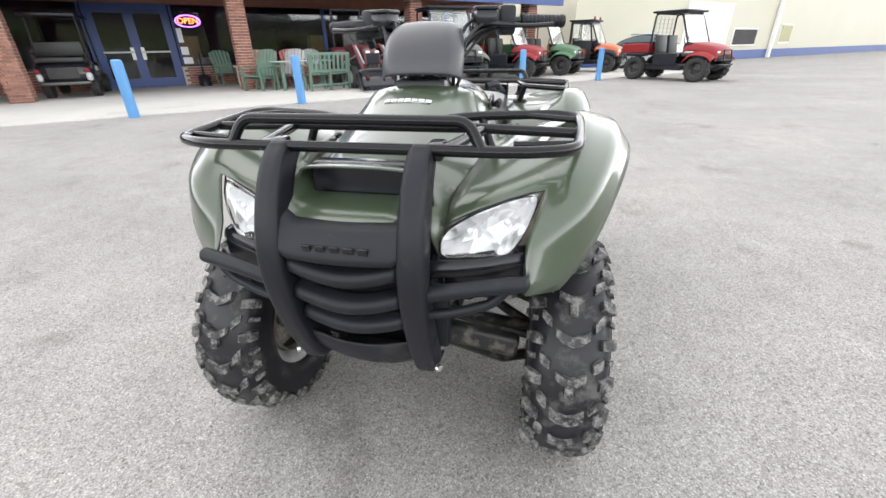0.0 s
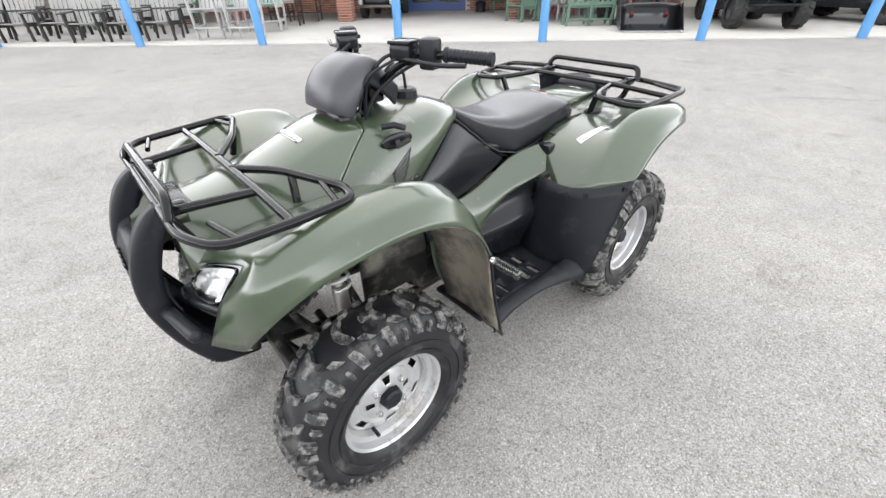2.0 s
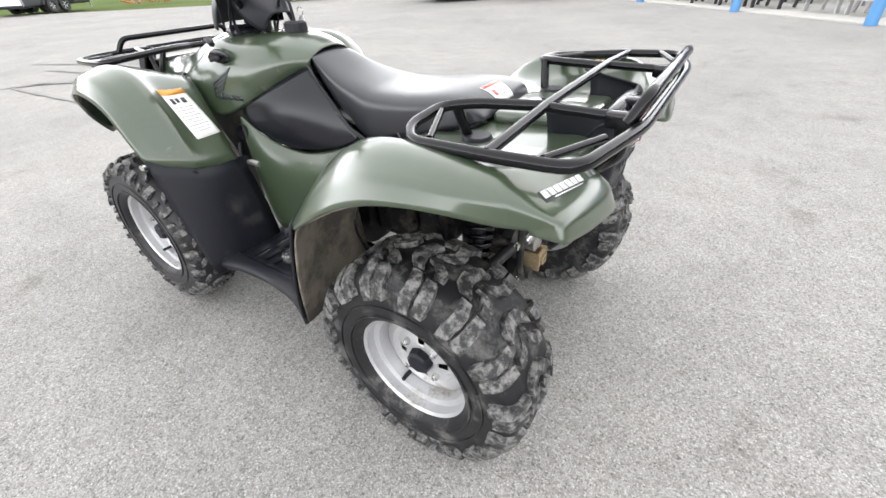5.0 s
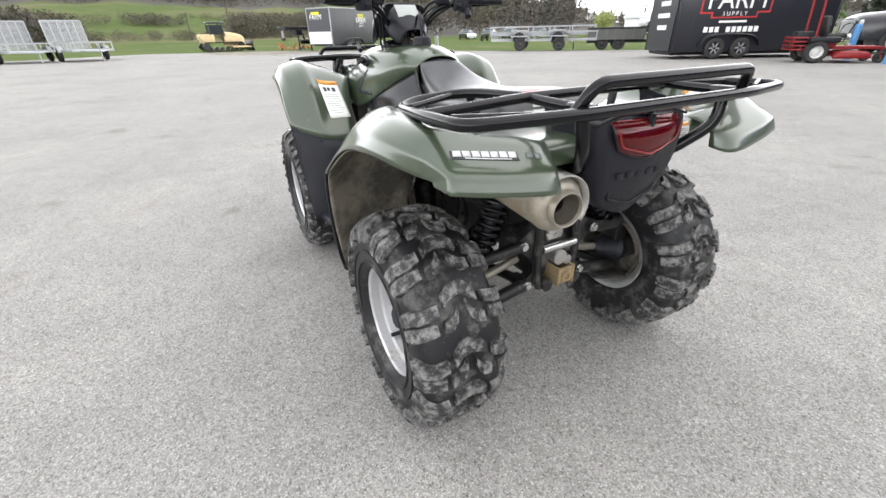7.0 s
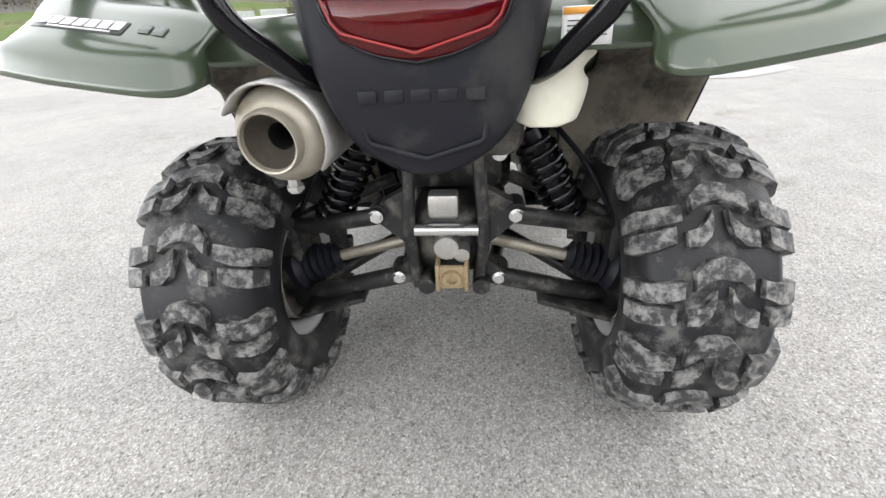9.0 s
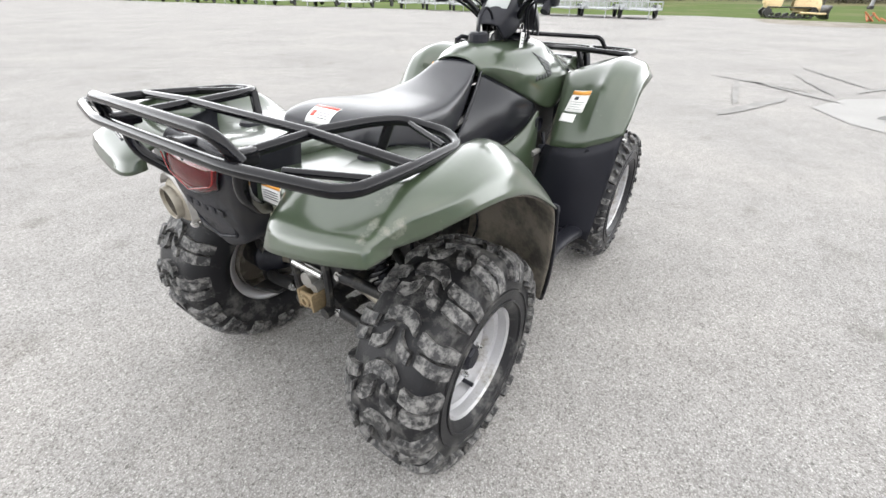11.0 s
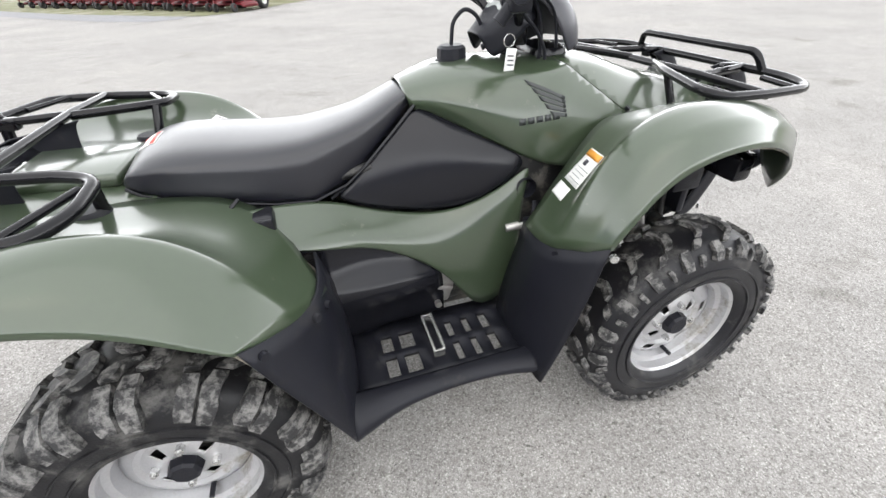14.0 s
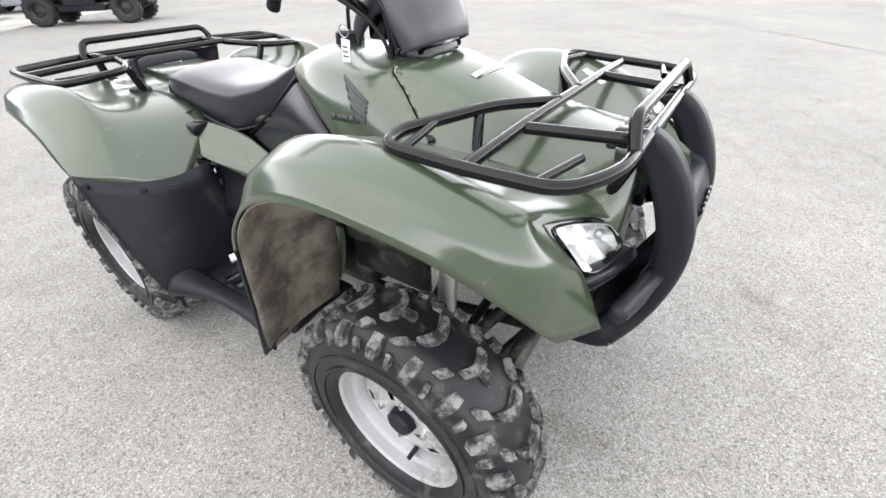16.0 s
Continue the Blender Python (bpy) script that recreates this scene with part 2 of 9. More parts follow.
MUD = mat("mud_stained_liner", (0.085, 0.078, 0.065), 0.8, 0, 0.3, 9, 120, 0.3, dirt=(0.27, 0.24, 0.195), dirt_amt=0.72, dirt_scale=6)
SPLASH = mat("dusty_splash_guard", (0.030, 0.029, 0.028), 0.6, 0, 0.3, 9, 150, 0.2, dirt=(0.16, 0.148, 0.125), dirt_amt=0.5, dirt_scale=9)
MILK = mat("translucent_white_plastic", (0.72, 0.70, 0.58), 0.4, 0, 0.06, 10, 80)
WHITE = mat("white_label_film", (0.78, 0.78, 0.76), 0.4, 0, 0.03, 20, 100)
ORANGE = mat("orange_label_band", (0.75, 0.33, 0.05), 0.4, 0, 0.03)
REDLAB = mat("red_label_band", (0.6, 0.09, 0.07), 0.4, 0, 0.03)
INK = mat("dark_print", (0.04, 0.04, 0.05), 0.5, 0, 0.03)
DECAL = mat("dark_grey_decal", (0.03, 0.034, 0.034), 0.35, 0, 0.05)
SILVER = mat("silver_lettering", (0.72, 0.72, 0.72), 0.4, 0.1, 0.04)
REDBTN = mat("red_switch", (0.55, 0.03, 0.03), 0.35, 0, 0.04)
YELLOW = mat("yellow_switch", (0.7, 0.5, 0.05), 0.4, 0, 0.04)
FOAM = mat("grey_black_windscreen_plastic", (0.034, 0.034, 0.042), 0.36, 0, 0.15, 8, 300, 0.05, spec=0.55)


def lens_mat(name, color, rough, trans):
    m = bpy.data.materials.new(name)
    m.use_nodes = True
    b = m.node_tree.nodes["Principled BSDF"]
    b.inputs["Base Color"].default_value = (*color, 1)
    b.inputs["Roughness"].default_value = rough
    b.inputs["Transmission Weight"].default_value = trans
    b.inputs["IOR"].default_value = 1.45
    return m


CLEAR = lens_mat("clear_lamp_lens", (0.97, 0.98, 0.98), 0.03, 1.0)
REDLENS = lens_mat("red_lamp_lens", (0.26, 0.006, 0.010), 0.06, 0.75)
REFLECT = mat("lamp_reflector", (0.86, 0.86, 0.87), 0.30, 0.5, 0.10, 40, 55, 0.8)
REDBACK = mat("red_reflector", (0.13, 0.006, 0.009), 0.35, 0.3, 0.4, 45, 90)

# ---- the quad bike: front towards +x, left side towards +y ----
atv = tagged(empty("quad_bike"), "olive green utility quad bike with black steel racks on asphalt", "quad bike")
S2 = (1, -1)


def tread_bar(w, line, wd, ht, crown):
    """A tread block along (y, angle) points, wrapped over the tyre's crown."""
    bm = bmesh.new()
    prev = None
    n = len(line)
    for i, (y, a, *drop) in enumerate(line):
        r, t = crown(y)
        if drop:
            r, t = r - drop[0], 1.35
        wk = wd * (0.85 if i in (0, n - 1) else 1.0)
        ring = []
        for h, k in ((-0.006, 0.5), (ht, 0.40), (ht, -0.40), (-0.006, -0.5)):
            rr, yy = r + h * math.cos(t), y + h * math.sin(t) * (1 if y > 0 else -1)
            b = a + k * wk / r
            ring.append(bm.verts.new((rr * math.sin(b), yy, rr * math.cos(b))))
        if prev:
            for j in range(3):
                bm.faces.new((prev[j], prev[j + 1], ring[j + 1], ring[j]))
        if i in (0, n - 1):
            bm.faces.new(ring)
        prev = ring
    part("tread_block", bm, LUG, w, "", 0)


def b_lug(bm, y, ang, R, half, yaw, ln, wd, ht, tilt=0.0, taper=0.72):
    """One tread block on a tyre that spins round y."""
    rot = Matrix.Rotation(ang, 4, "Y")
    base = rot @ Matrix.Translation((0, y, R)) @ Matrix.Rotation(tilt, 4, "X") @ Matrix.Rotation(yaw, 4, "Z")
    lo = [(-ln / 2, -wd / 2, -0.012), (ln / 2, -wd / 2, -0.012), (ln / 2, wd / 2, -0.012), (-ln / 2, wd / 2, -0.012)]
    hi = [(x * taper, yy * (taper + 0.12), ht) for x, yy, _ in lo]
    v = [bm.verts.new(base @ Vector(p)) for p in lo + hi]
    for f in ((4, 5, 6, 7), (0, 1, 5, 4), (1, 2, 6, 5), (2, 3, 7, 6), (3, 0, 4, 7)):
        bm.faces.new([v[i] for i in f])


def wheel(name, rear, turn):
    w = empty(name, None, atv)
    R, hw, rb = (0.286, 0.113, 0.150) if rear else (0.288, 0.091, 0.160)
    axis = Matrix.Rotation(radians(-90), 4, "X")
    half = [(rb, hw - 0.028), (rb + 0.012, hw - 0.008), (rb + 0.04, hw), (rb + 0.075, hw - 0.003), (R - 0.022, hw - 0.012), (R - 0.006, hw - 0.028), (R, hw - 0.055), (R + 0.002, 0)]
    prof = half + [(r, -h) for r, h in half[-2::-1]]
    bm = bmesh.new()
    b_lathe(bm, prof, axis, 72)
    for k, (rr, hh) in enumerate(((rb + 0.028, hw - 0.0015), (rb + 0.058, hw - 0.0005))):
        b_lathe(bm, [(rr - 0.004, hh - 0.004), (rr - 0.002, hh + 0.003), (rr + 0.002, hh + 0.003), (rr + 0.004, hh - 0.004)], axis, 72)
    part("tyre", bm, RUBBER if rear else FRUBBER, w, "dusty black off-road tyre", 50)
    rnd = random.Random(5 if rear else 3)
    def crown(y):
        u = max(0.0, (abs(y) - (hw - 0.055)) / 0.055)
        return R - 0.030 * u ** 1.7, min(1.2, 1.1 * u)
    def bar(line, wd, ht):
        tread_bar(w, [(y, turn * a, *drop) for y, a, *drop in line], wd, ht, crown)
    n = 15 if rear else 10
    p = 2 * math.pi / n
    for k in range(n):
        j = lambda v=0.012: rnd.uniform(-v, v)
        a = p * k + j(0.02)
        if rear:
            bar([(-0.040, a - 0.062 + j()), (-0.022, a - 0.004), (0.0, a + 0.012), (0.022, a - 0.004), (0.040, a - 0.062 + j())], 0.038, 0.014)
            for sd in S2:
                o = a - p / 2
                bar([(sd * 0.056, a - 0.10 + j()), (sd * 0.078, a - 0.125), (sd * 0.095, a - 0.13), (sd * (hw - 0.012), a - 0.12), (sd * (hw - 0.006), a - 0.118, 0.012), (sd * (hw - 0.003), a - 0.115, 0.030)], 0.036, 0.014)
                bar([(sd * 0.011, o + 0.075 + j()), (sd * 0.017, o + 0.02), (sd * 0.031, o - 0.030), (sd * 0.050, o - 0.042)], 0.034, 0.014)
                bar([(sd * 0.064, o - 0.030 + j()), (sd * 0.086, o - 0.045), (sd * (hw - 0.012), o - 0.05), (sd * (hw - 0.006), o - 0.05, 0.012), (sd * (hw - 0.003), o - 0.048, 0.022)], 0.036, 0.014)
        else:
            b = a + p / 2
            bar([(-0.032, a + 0.058 + j()), (-0.016, a + 0.020), (0.0, a + 0.004), (0.016, a + 0.020), (0.032, a + 0.058 + j())], 0.023, 0.013)
            bar([(-0.0085, a - 0.050), (0.0085, a - 0.050 + j())], 0.046, 0.013)
            bar([(-0.036, b + 0.050 + j()), (-0.020, b + 0.008), (0.0, b - 0.014), (0.020, b + 0.008), (0.036, b + 0.050 + j())], 0.027, 0.013)
            for sd in S2:
                for o in (a + p * 0.25, a + p * 0.75):
                    bar([(sd * 0.044, o - 0.045 + j()), (sd * 0.052, o - 0.015), (sd * 0.061, o + 0.020 + j())], 0.027, 0.012)
                for o in (a, b):
                    bar([(sd * 0.058, o - 0.012 + j()), (sd * 0.070, o - 0.006), (sd * (hw - 0.012), o), (sd * (hw - 0.006), o + 0.004, 0.010)], 0.029, 0.012)
                    bar([(sd * (hw - 0.016), o + 0.16 + j()), (sd * (hw - 0.010), o + 0.162), (sd * (hw - 0.004), o + 0.162, 0.014)], 0.014, 0.007)
    # rim: barrel, outer lip, dished disc with slots
    face = 0.030 if rear else 0.018
    lip = hw - 0.022
    bm = bmesh.new()
    b_lathe(bm, [(rb + 0.006, -lip), (rb - 0.004, -lip + 0.002), (rb - 0.02, -lip + 0.012), (rb - 0.03, -lip + 0.03), (rb - 0.028, -lip * 0.4), (rb - 0.024, face), (rb - 0.020, lip - 0.035), (rb - 0.006, lip - 0.03), (rb - 0.004, lip - 0.006), (rb + 0.004, lip), (rb + 0.010, lip - 0.003), (rb + 0.008, lip - 0.012)], axis, 64)
    rings = [(0.026, face + 0.016), (0.040, face + 0.016), (0.049, face + 0.015), (0.074, face + 0.008), (0.086, face + 0.002), (0.098, face + 0.008), (0.120 if not rear else 0.112, face + 0.002), (rb - 0.022, face - 0.006)]
    seg = 72
    vs = [[bm.verts.new(axis @ Vector((r * math.cos(2 * math.pi * k / seg), r * math.sin(2 * math.pi * k / seg), h))) for k in range(seg)] for r, h in rings]
    for i in range(len(rings) - 1):
        for k in range(seg):
            if i == 2 and k % 18 in (0, 1, 16, 17) or not rear and i == 5 and k % 12 in (4, 5, 6, 7):
                continue
            bm.faces.new((vs[i][k], vs[i][(k + 1) % seg], vs[i + 1][(k + 1) % seg], vs[i + 1][k]))
    rim = part("rim", bm, RIM, w, "silver painted steel rim", 35)
    mo = rim.modifiers.new("wall", "SOLIDIFY"); mo.thickness = 0.003
    bm = bmesh.new()
    b_lathe(bm, [(rb - 0.034, -lip + 0.008), (rb - 0.034, face - 0.02), (0.02, face - 0.025)], axis, 48)
    part("rim_back", bm, RIMIN, w, "muddy inner side of the rim", 35)
    bm = bmesh.new()
    b_lathe(bm, [(0.02, face - 0.010), (0.119, face - 0.014), (0.119, face - 0.05)], axis, 40)
    part("brake_drum", bm, WORN, w, "dark brake drum behind the rim", 35)
    bm = bmesh.new()
    b_lathe(bm, [(0.0, face + 0.040), (0.026, face + 0.040), (0.033, face + 0.034), (0.037, face + 0.008)], axis, 8)
    part("hub_cap", bm, BLACK, w, "", 30)
    for k in range(4):
        a = radians(45 + 90 * k)
        bm = bmesh.new()
        c = Vector((0.058 * math.cos(a), face + 0.009, 0.058 * math.sin(a)))
        b_cyl(bm, c, c + Vector((0, 0.016, 0)), 0.0095, 6)
        b_cyl(bm, c + Vector((0, 0.016, 0)), c + Vector((0, 0.022, 0)), 0.005, 8)
        part("wheel_nut", bm, CHROME, w, "", 30)
    for k in range(10):
        a = radians(248 + 6.5 * k + (14 if k > 4 else 0))
        bm = bmesh.new()
        b_box(bm, (0.013, 0.004, 0.016), Matrix.Rotation(-a, 4, "Y") @ Matrix.Translation((rb + 0.076, hw - 0.003, 0)), 0.001, 1)
        part("sidewall_mark", bm, LUG, w, "", 0)
    bm = bmesh.new()
    a = radians(-60)
    c = Vector(((rb - 0.035) * math.cos(a), face, (rb - 0.035) * math.sin(a)))
    b_cyl(bm, c, c + Vector((0, 0.035, 0)), 0.006, 8)
    part("valve", bm, BLACK, w, "", 30)
    return w


for nm, rear in (("front_wheel", False), ("rear_wheel", True)):
    x, y = (-0.634, 0.425) if rear else (0.634, 0.434)
    wheel(nm, rear, 1 if rear else -1).matrix_basis = pose(x - (0.0 if rear else 0.010), y, 0.295)
    wheel(nm, rear, -1 if rear else 1).matrix_basis = pose(x + (0.012 if rear else 0.0), -y, 0.295, 0, 37, 180)

# ---- front fenders and hood ----
F = [  # stations from the rear bottom, over the wheel, to the front: inner, inner face, ridge, outer face, lip
    [(0.240, 0.290, 0.600), (0.228, 0.380, 0.606), (0.240, 0.430, 0.618), (0.272, 0.500, 0.645), (0.303, 0.537, 0.664)],
    [(0.338, 0.265, 0.712), (0.320, 0.380, 0.716), (0.286, 0.419, 0.727), (0.308, 0.495, 0.738), (0.335, 0.545, 0.725)],
    [(0.412, 0.248, 0.790), (0.392, 0.378, 0.796), (0.324, 0.423, 0.806), (0.358, 0.503, 0.818), (0.388, 0.540, 0.785)],
    [(0.458, 0.236, 0.826), (0.452, 0.365, 0.858), (0.388, 0.431, 0.879), (0.425, 0.505, 0.868), (0.458, 0.538, 0.822)],
    [(0.540, 0.218, 0.824), (0.545, 0.325, 0.878), (0.518, 0.428, 0.907), (0.545, 0.503, 0.886), (0.560, 0.536, 0.838)],
    [(0.660, 0.205, 0.815), (0.665, 0.315, 0.862), (0.668, 0.425, 0.890), (0.675, 0.492, 0.864), (0.675, 0.522, 0.822)],
    [(0.760, 0.190, 0.800), (0.765, 0.305, 0.826), (0.775, 0.412, 0.857), (0.785, 0.462, 0.825), (0.795, 0.480, 0.765)],
    [(0.840, 0.175, 0.785), (0.832, 0.290, 0.805), (0.838, 0.388, 0.830), (0.868, 0.430, 0.782), (0.874, 0.440, 0.690)],
    [(0.880, 0.172, 0.766), (0.868, 0.250, 0.792), (0.832, 0.374, 0.816), (0.896, 0.382, 0.752), (0.908, 0.386, 0.622)],
    [(0.903, 0.165, 0.738), (0.890, 0.228, 0.772), (0.845, 0.352, 0.804), (0.912, 0.318, 0.716), (0.957, 0.326, 0.632)],
]
for sd in S2:
    shell("front_fender", F, GREEN, atv, "glossy olive green front fender", 0.005, 2, sd < 0, crease_rows=(8,), crease_cols=(2, 3), crease=0.5)

H = [  # hood, half sections from the middle outwards
    [(0.385, 0.0, 0.950), (0.385, 0.07, 0.948), (0.385, 0.130, 0.938), (0.383, 0.163, 0.925), (0.383, 0.190, 0.880), (0.385, 0.212, 0.82)],
    [(0.450, 0.0, 0.955), (0.450, 0.07, 0.953), (0.450, 0.115, 0.940), (0.450, 0.160, 0.900), (0.450, 0.200, 0.860), (0.455, 0.225, 0.80)],
    [(0.560, 0.0, 0.928), (0.560, 0.07, 0.922), (0.560, 0.115, 0.900), (0.560, 0.155, 0.862), (0.560, 0.195, 0.832), (0.56, 0.225, 0.80)],
    [(0.650, 0.0, 0.888), (0.650, 0.07, 0.882), (0.650, 0.110, 0.862), (0.650, 0.150, 0.838), (0.650, 0.190, 0.818), (0.65, 0.215, 0.79)],
    [(0.760, 0.0, 0.862), (0.760, 0.07, 0.858), (0.760, 0.105, 0.845), (0.760, 0.135, 0.822), (0.760, 0.175, 0.800), (0.76, 0.20, 0.78)],
    [(0.860, 0.0, 0.846), (0.860, 0.07, 0.842), (0.860, 0.095, 0.830), (0.860, 0.120, 0.800), (0.860, 0.150, 0.770), (0.86, 0.175, 0.75)],
    [(0.908, 0.0, 0.850), (0.908, 0.07, 0.850), (0.906, 0.106, 0.845), (0.902, 0.124, 0.802), (0.900, 0.150, 0.755), (0.90, 0.168, 0.73)],
    [(0.924, 0.0, 0.848), (0.924, 0.07, 0.848), (0.922, 0.108, 0.842), (0.925, 0.124, 0.790), (0.925, 0.144, 0.715), (0.92, 0.160, 0.67)],
]
# chin of the hood below its air slot
chin = [[(x, y, z + (rise if abs(y) > 0.11 else 0.0)) for y in (-0.122, -0.100, 0, 0.100, 0.122)] for x, z, rise in ((0.880, 0.793, 0.056), (0.915, 0.791, 0.054), (0.955, 0.783, 0.036), (0.985, 0.773, 0.014), (1.0, 0.764, 0.004))]
shell("hood_chin", chin, GREEN, atv, "", 0.004, 2, crease_cols=(1, 3))
bm = bmesh.new()
b_box(bm, (0.05, 0.198, 0.062), pose(0.880, 0, 0.820), 0.010, 3)
part("air_slot", bm, SATIN, atv, "black recessed slot in the front cover")

# ---- tank cover ----
K = [
    [(0.385, 0.0, 0.948), (0.385, 0.09, 0.945), (0.385, 0.163, 0.927), (0.390, 0.196, 0.870), (0.395, 0.216, 0.81), (0.40, 0.226, 0.745), (0.40, 0.228, 0.70)],
    [(0.300, 0.0, 0.946), (0.300, 0.09, 0.943), (0.300, 0.160, 0.920), (0.305, 0.192, 0.865), (0.31, 0.207, 0.81), (0.31, 0.212, 0.765), (0.31, 0.208, 0.722)],
    [(0.200, 0.0, 0.956), (0.200, 0.08, 0.951), (0.200, 0.140, 0.922), (0.205, 0.175, 0.880), (0.21, 0.188, 0.84), (0.215, 0.186, 0.80), (0.215, 0.172, 0.772)],
    [(0.110, 0.0, 0.954), (0.110, 0.07, 0.948), (0.110, 0.120, 0.922), (0.115, 0.148, 0.893), (0.12, 0.158, 0.868), (0.122, 0.152, 0.845), (0.122, 0.134, 0.822)],
    [(0.040, 0.0, 0.932), (0.040, 0.05, 0.927), (0.040, 0.085, 0.912), (0.045, 0.108, 0.897), (0.048, 0.116, 0.885), (0.05, 0.112, 0.872), (0.05, 0.098, 0.86)],
    [(0.000, 0.0, 0.918), (0.000, 0.04, 0.914), (0.002, 0.068, 0.902), (0.006, 0.084, 0.890), (0.01, 0.090, 0.880), (0.012, 0.088, 0.870), (0.014, 0.08, 0.862)],
]
def half_full(row):
    return [(x, -y, z) for x, y, z in row[:0:-1]] + row


rows = [half_full(r + [(r[-1][0], r[-1][1] + 0.006, r[-1][2] - 0.05)]) for r in H[:0:-1]] + [half_full(r) for r in K]
blank = shell("cover_blank", rows, GREEN, None, "", 0, 2, crease_cols=(4, 8), crease=0.4)
whole = bpy.data.meshes.new_from_object(blank.evaluated_get(bpy.context.evaluated_depsgraph_get()))
bpy.data.objects.remove(blank)
for nm, lab, keep, gap in (("hood", "glossy olive green front cover", 1, 0.0011), ("tank_cover", "glossy olive green fuel tank cover", -1, -0.0011)):
    bm = bmesh.new(); bm.from_mesh(whole)
    nv = Vector((0.124, 0, 0.156)).normalized()
    bmesh.ops.bisect_plane(bm, geom=bm.verts[:] + bm.edges[:] + bm.faces[:], plane_co=Vector((0.384, 0, 0.950)) + nv * gap, plane_no=nv, clear_inner=keep > 0, clear_outer=keep < 0)
    ob = part(nm, bm, None, atv, lab, 180)
    if not ob.data.materials:
        ob.data.materials.append(GREEN)
    mo = ob.modifiers.new("wall", "SOLIDIFY"); mo.thickness, mo.offset = 0.004, 0.0
for sd in S2:
    bm = bmesh.new()
    b_cyl(bm, (0.548, sd * 0.206, 0.828), (0.550, sd * 0.210, 0.834), 0.007, 12)
    part("screw", bm, BLACK, atv, "", 30)
bm = bmesh.new()
b_lathe(bm, [(0.0, 0.036), (0.028, 0.036), (0.036, 0.030), (0.038, 0.006), (0.043, 0.004), (0.043, 0.0), (0.03, -0.02)], pose(0.15, 0, 0.947), 14)
part("fuel_cap", bm, BLACK, atv, "black ribbed fuel cap", 25)
tube("breather_hose", [(0.15, 0, 0.98), (0.155, 0.0, 1.035), (0.185, -0.005, 1.062), (0.215, -0.01, 1.045), (0.235, -0.01, 1.0)], 0.005, BLACK, atv, bend=0.03)

# black side panels under the tank, green side covers
for sd in S2:
    shell("side_panel", [
        [(0.278, 0.194, 0.738), (0.20, 0.172, 0.778), (0.12, 0.138, 0.822), (0.06, 0.106, 0.853), (0.022, 0.09, 0.872)],
        [(0.262, 0.202, 0.715), (0.18, 0.192, 0.738), (0.08, 0.165, 0.772), (0.0, 0.128, 0.800), (-0.035, 0.105, 0.822)],
        [(0.225, 0.200, 0.680), (0.14, 0.190, 0.690), (0.04, 0.168, 0.714), (-0.06, 0.138, 0.738), (-0.105, 0.118, 0.762)],
        [(0.170, 0.185, 0.645), (0.10, 0.175, 0.642), (0.00, 0.160, 0.658), (-0.11, 0.142, 0.682), (-0.165, 0.128, 0.715)],
        [(0.130, 0.172, 0.628), (0.06, 0.160, 0.615), (-0.03, 0.148, 0.625), (-0.14, 0.140, 0.655), (-0.212, 0.138, 0.690)],
    ], SATIN, atv, "smooth black side panel", 0.006, 2, sd < 0)
    shell("side_cover", [
        [(0.29, 0.205, 0.728), (0.22, 0.205, 0.675), (0.14, 0.180, 0.625), (0.05, 0.165, 0.607), (-0.05, 0.155, 0.622), (-0.15, 0.148, 0.655), (-0.22, 0.146, 0.690), (-0.32, 0.178, 0.714), (-0.425, 0.222, 0.735)],
        [(0.275, 0.216, 0.690), (0.22, 0.226, 0.640), (0.14, 0.205, 0.598), (0.05, 0.192, 0.585), (-0.05, 0.182, 0.600), (-0.15, 0.172, 0.632), (-0.22, 0.172, 0.664), (-0.31, 0.208, 0.690), (-0.415, 0.245, 0.715)],
        [(0.262, 0.224, 0.628), (0.225, 0.232, 0.585), (0.15, 0.225, 0.545), (0.06, 0.215, 0.545), (-0.04, 0.210, 0.575), (-0.13, 0.205, 0.605), (-0.20, 0.205, 0.635), (-0.29, 0.235, 0.660), (-0.385, 0.262, 0.690)],
        [(0.258, 0.226, 0.570), (0.235, 0.235, 0.500), (0.17, 0.238, 0.440), (0.09, 0.230, 0.470), (-0.01, 0.222, 0.530), (-0.10, 0.218, 0.572), (-0.18, 0.220, 0.608), (-0.27, 0.250, 0.635), (-0.35, 0.272, 0.665)],
        [(0.256, 0.224, 0.510), (0.24, 0.232, 0.385), (0.185, 0.240, 0.312), (0.115, 0.236, 0.318), (0.050, 0.226, 0.455), (-0.08, 0.215, 0.548), (-0.17, 0.220, 0.588), (-0.26, 0.252, 0.618), (-0.335, 0.275, 0.648)],
    ], GREEN, atv, "glossy olive green engine side cover", 0.004, 2, sd < 0)
    tube("panel_trim", [(0.022, sd * 0.093, 0.874), (-0.035, sd * 0.108, 0.824), (-0.105, sd * 0.122, 0.764), (-0.165, sd * 0.132, 0.716), (-0.212, sd * 0.140, 0.690)], 0.005, SATIN, atv, seg=6)
    bm = bmesh.new()
    b_lathe(bm, [(0.0, 0.0), (0.016, 0.0), (0.020, 0.006), (0.024, 0.006), (0.027, 0.0), (0.027, -0.02)], basis((0.272, sd * 0.206, 0.665), (1, 0, 0), (0, 0, sd)), 20)
    part("round_vent", bm, BLACK, atv, "", 30)

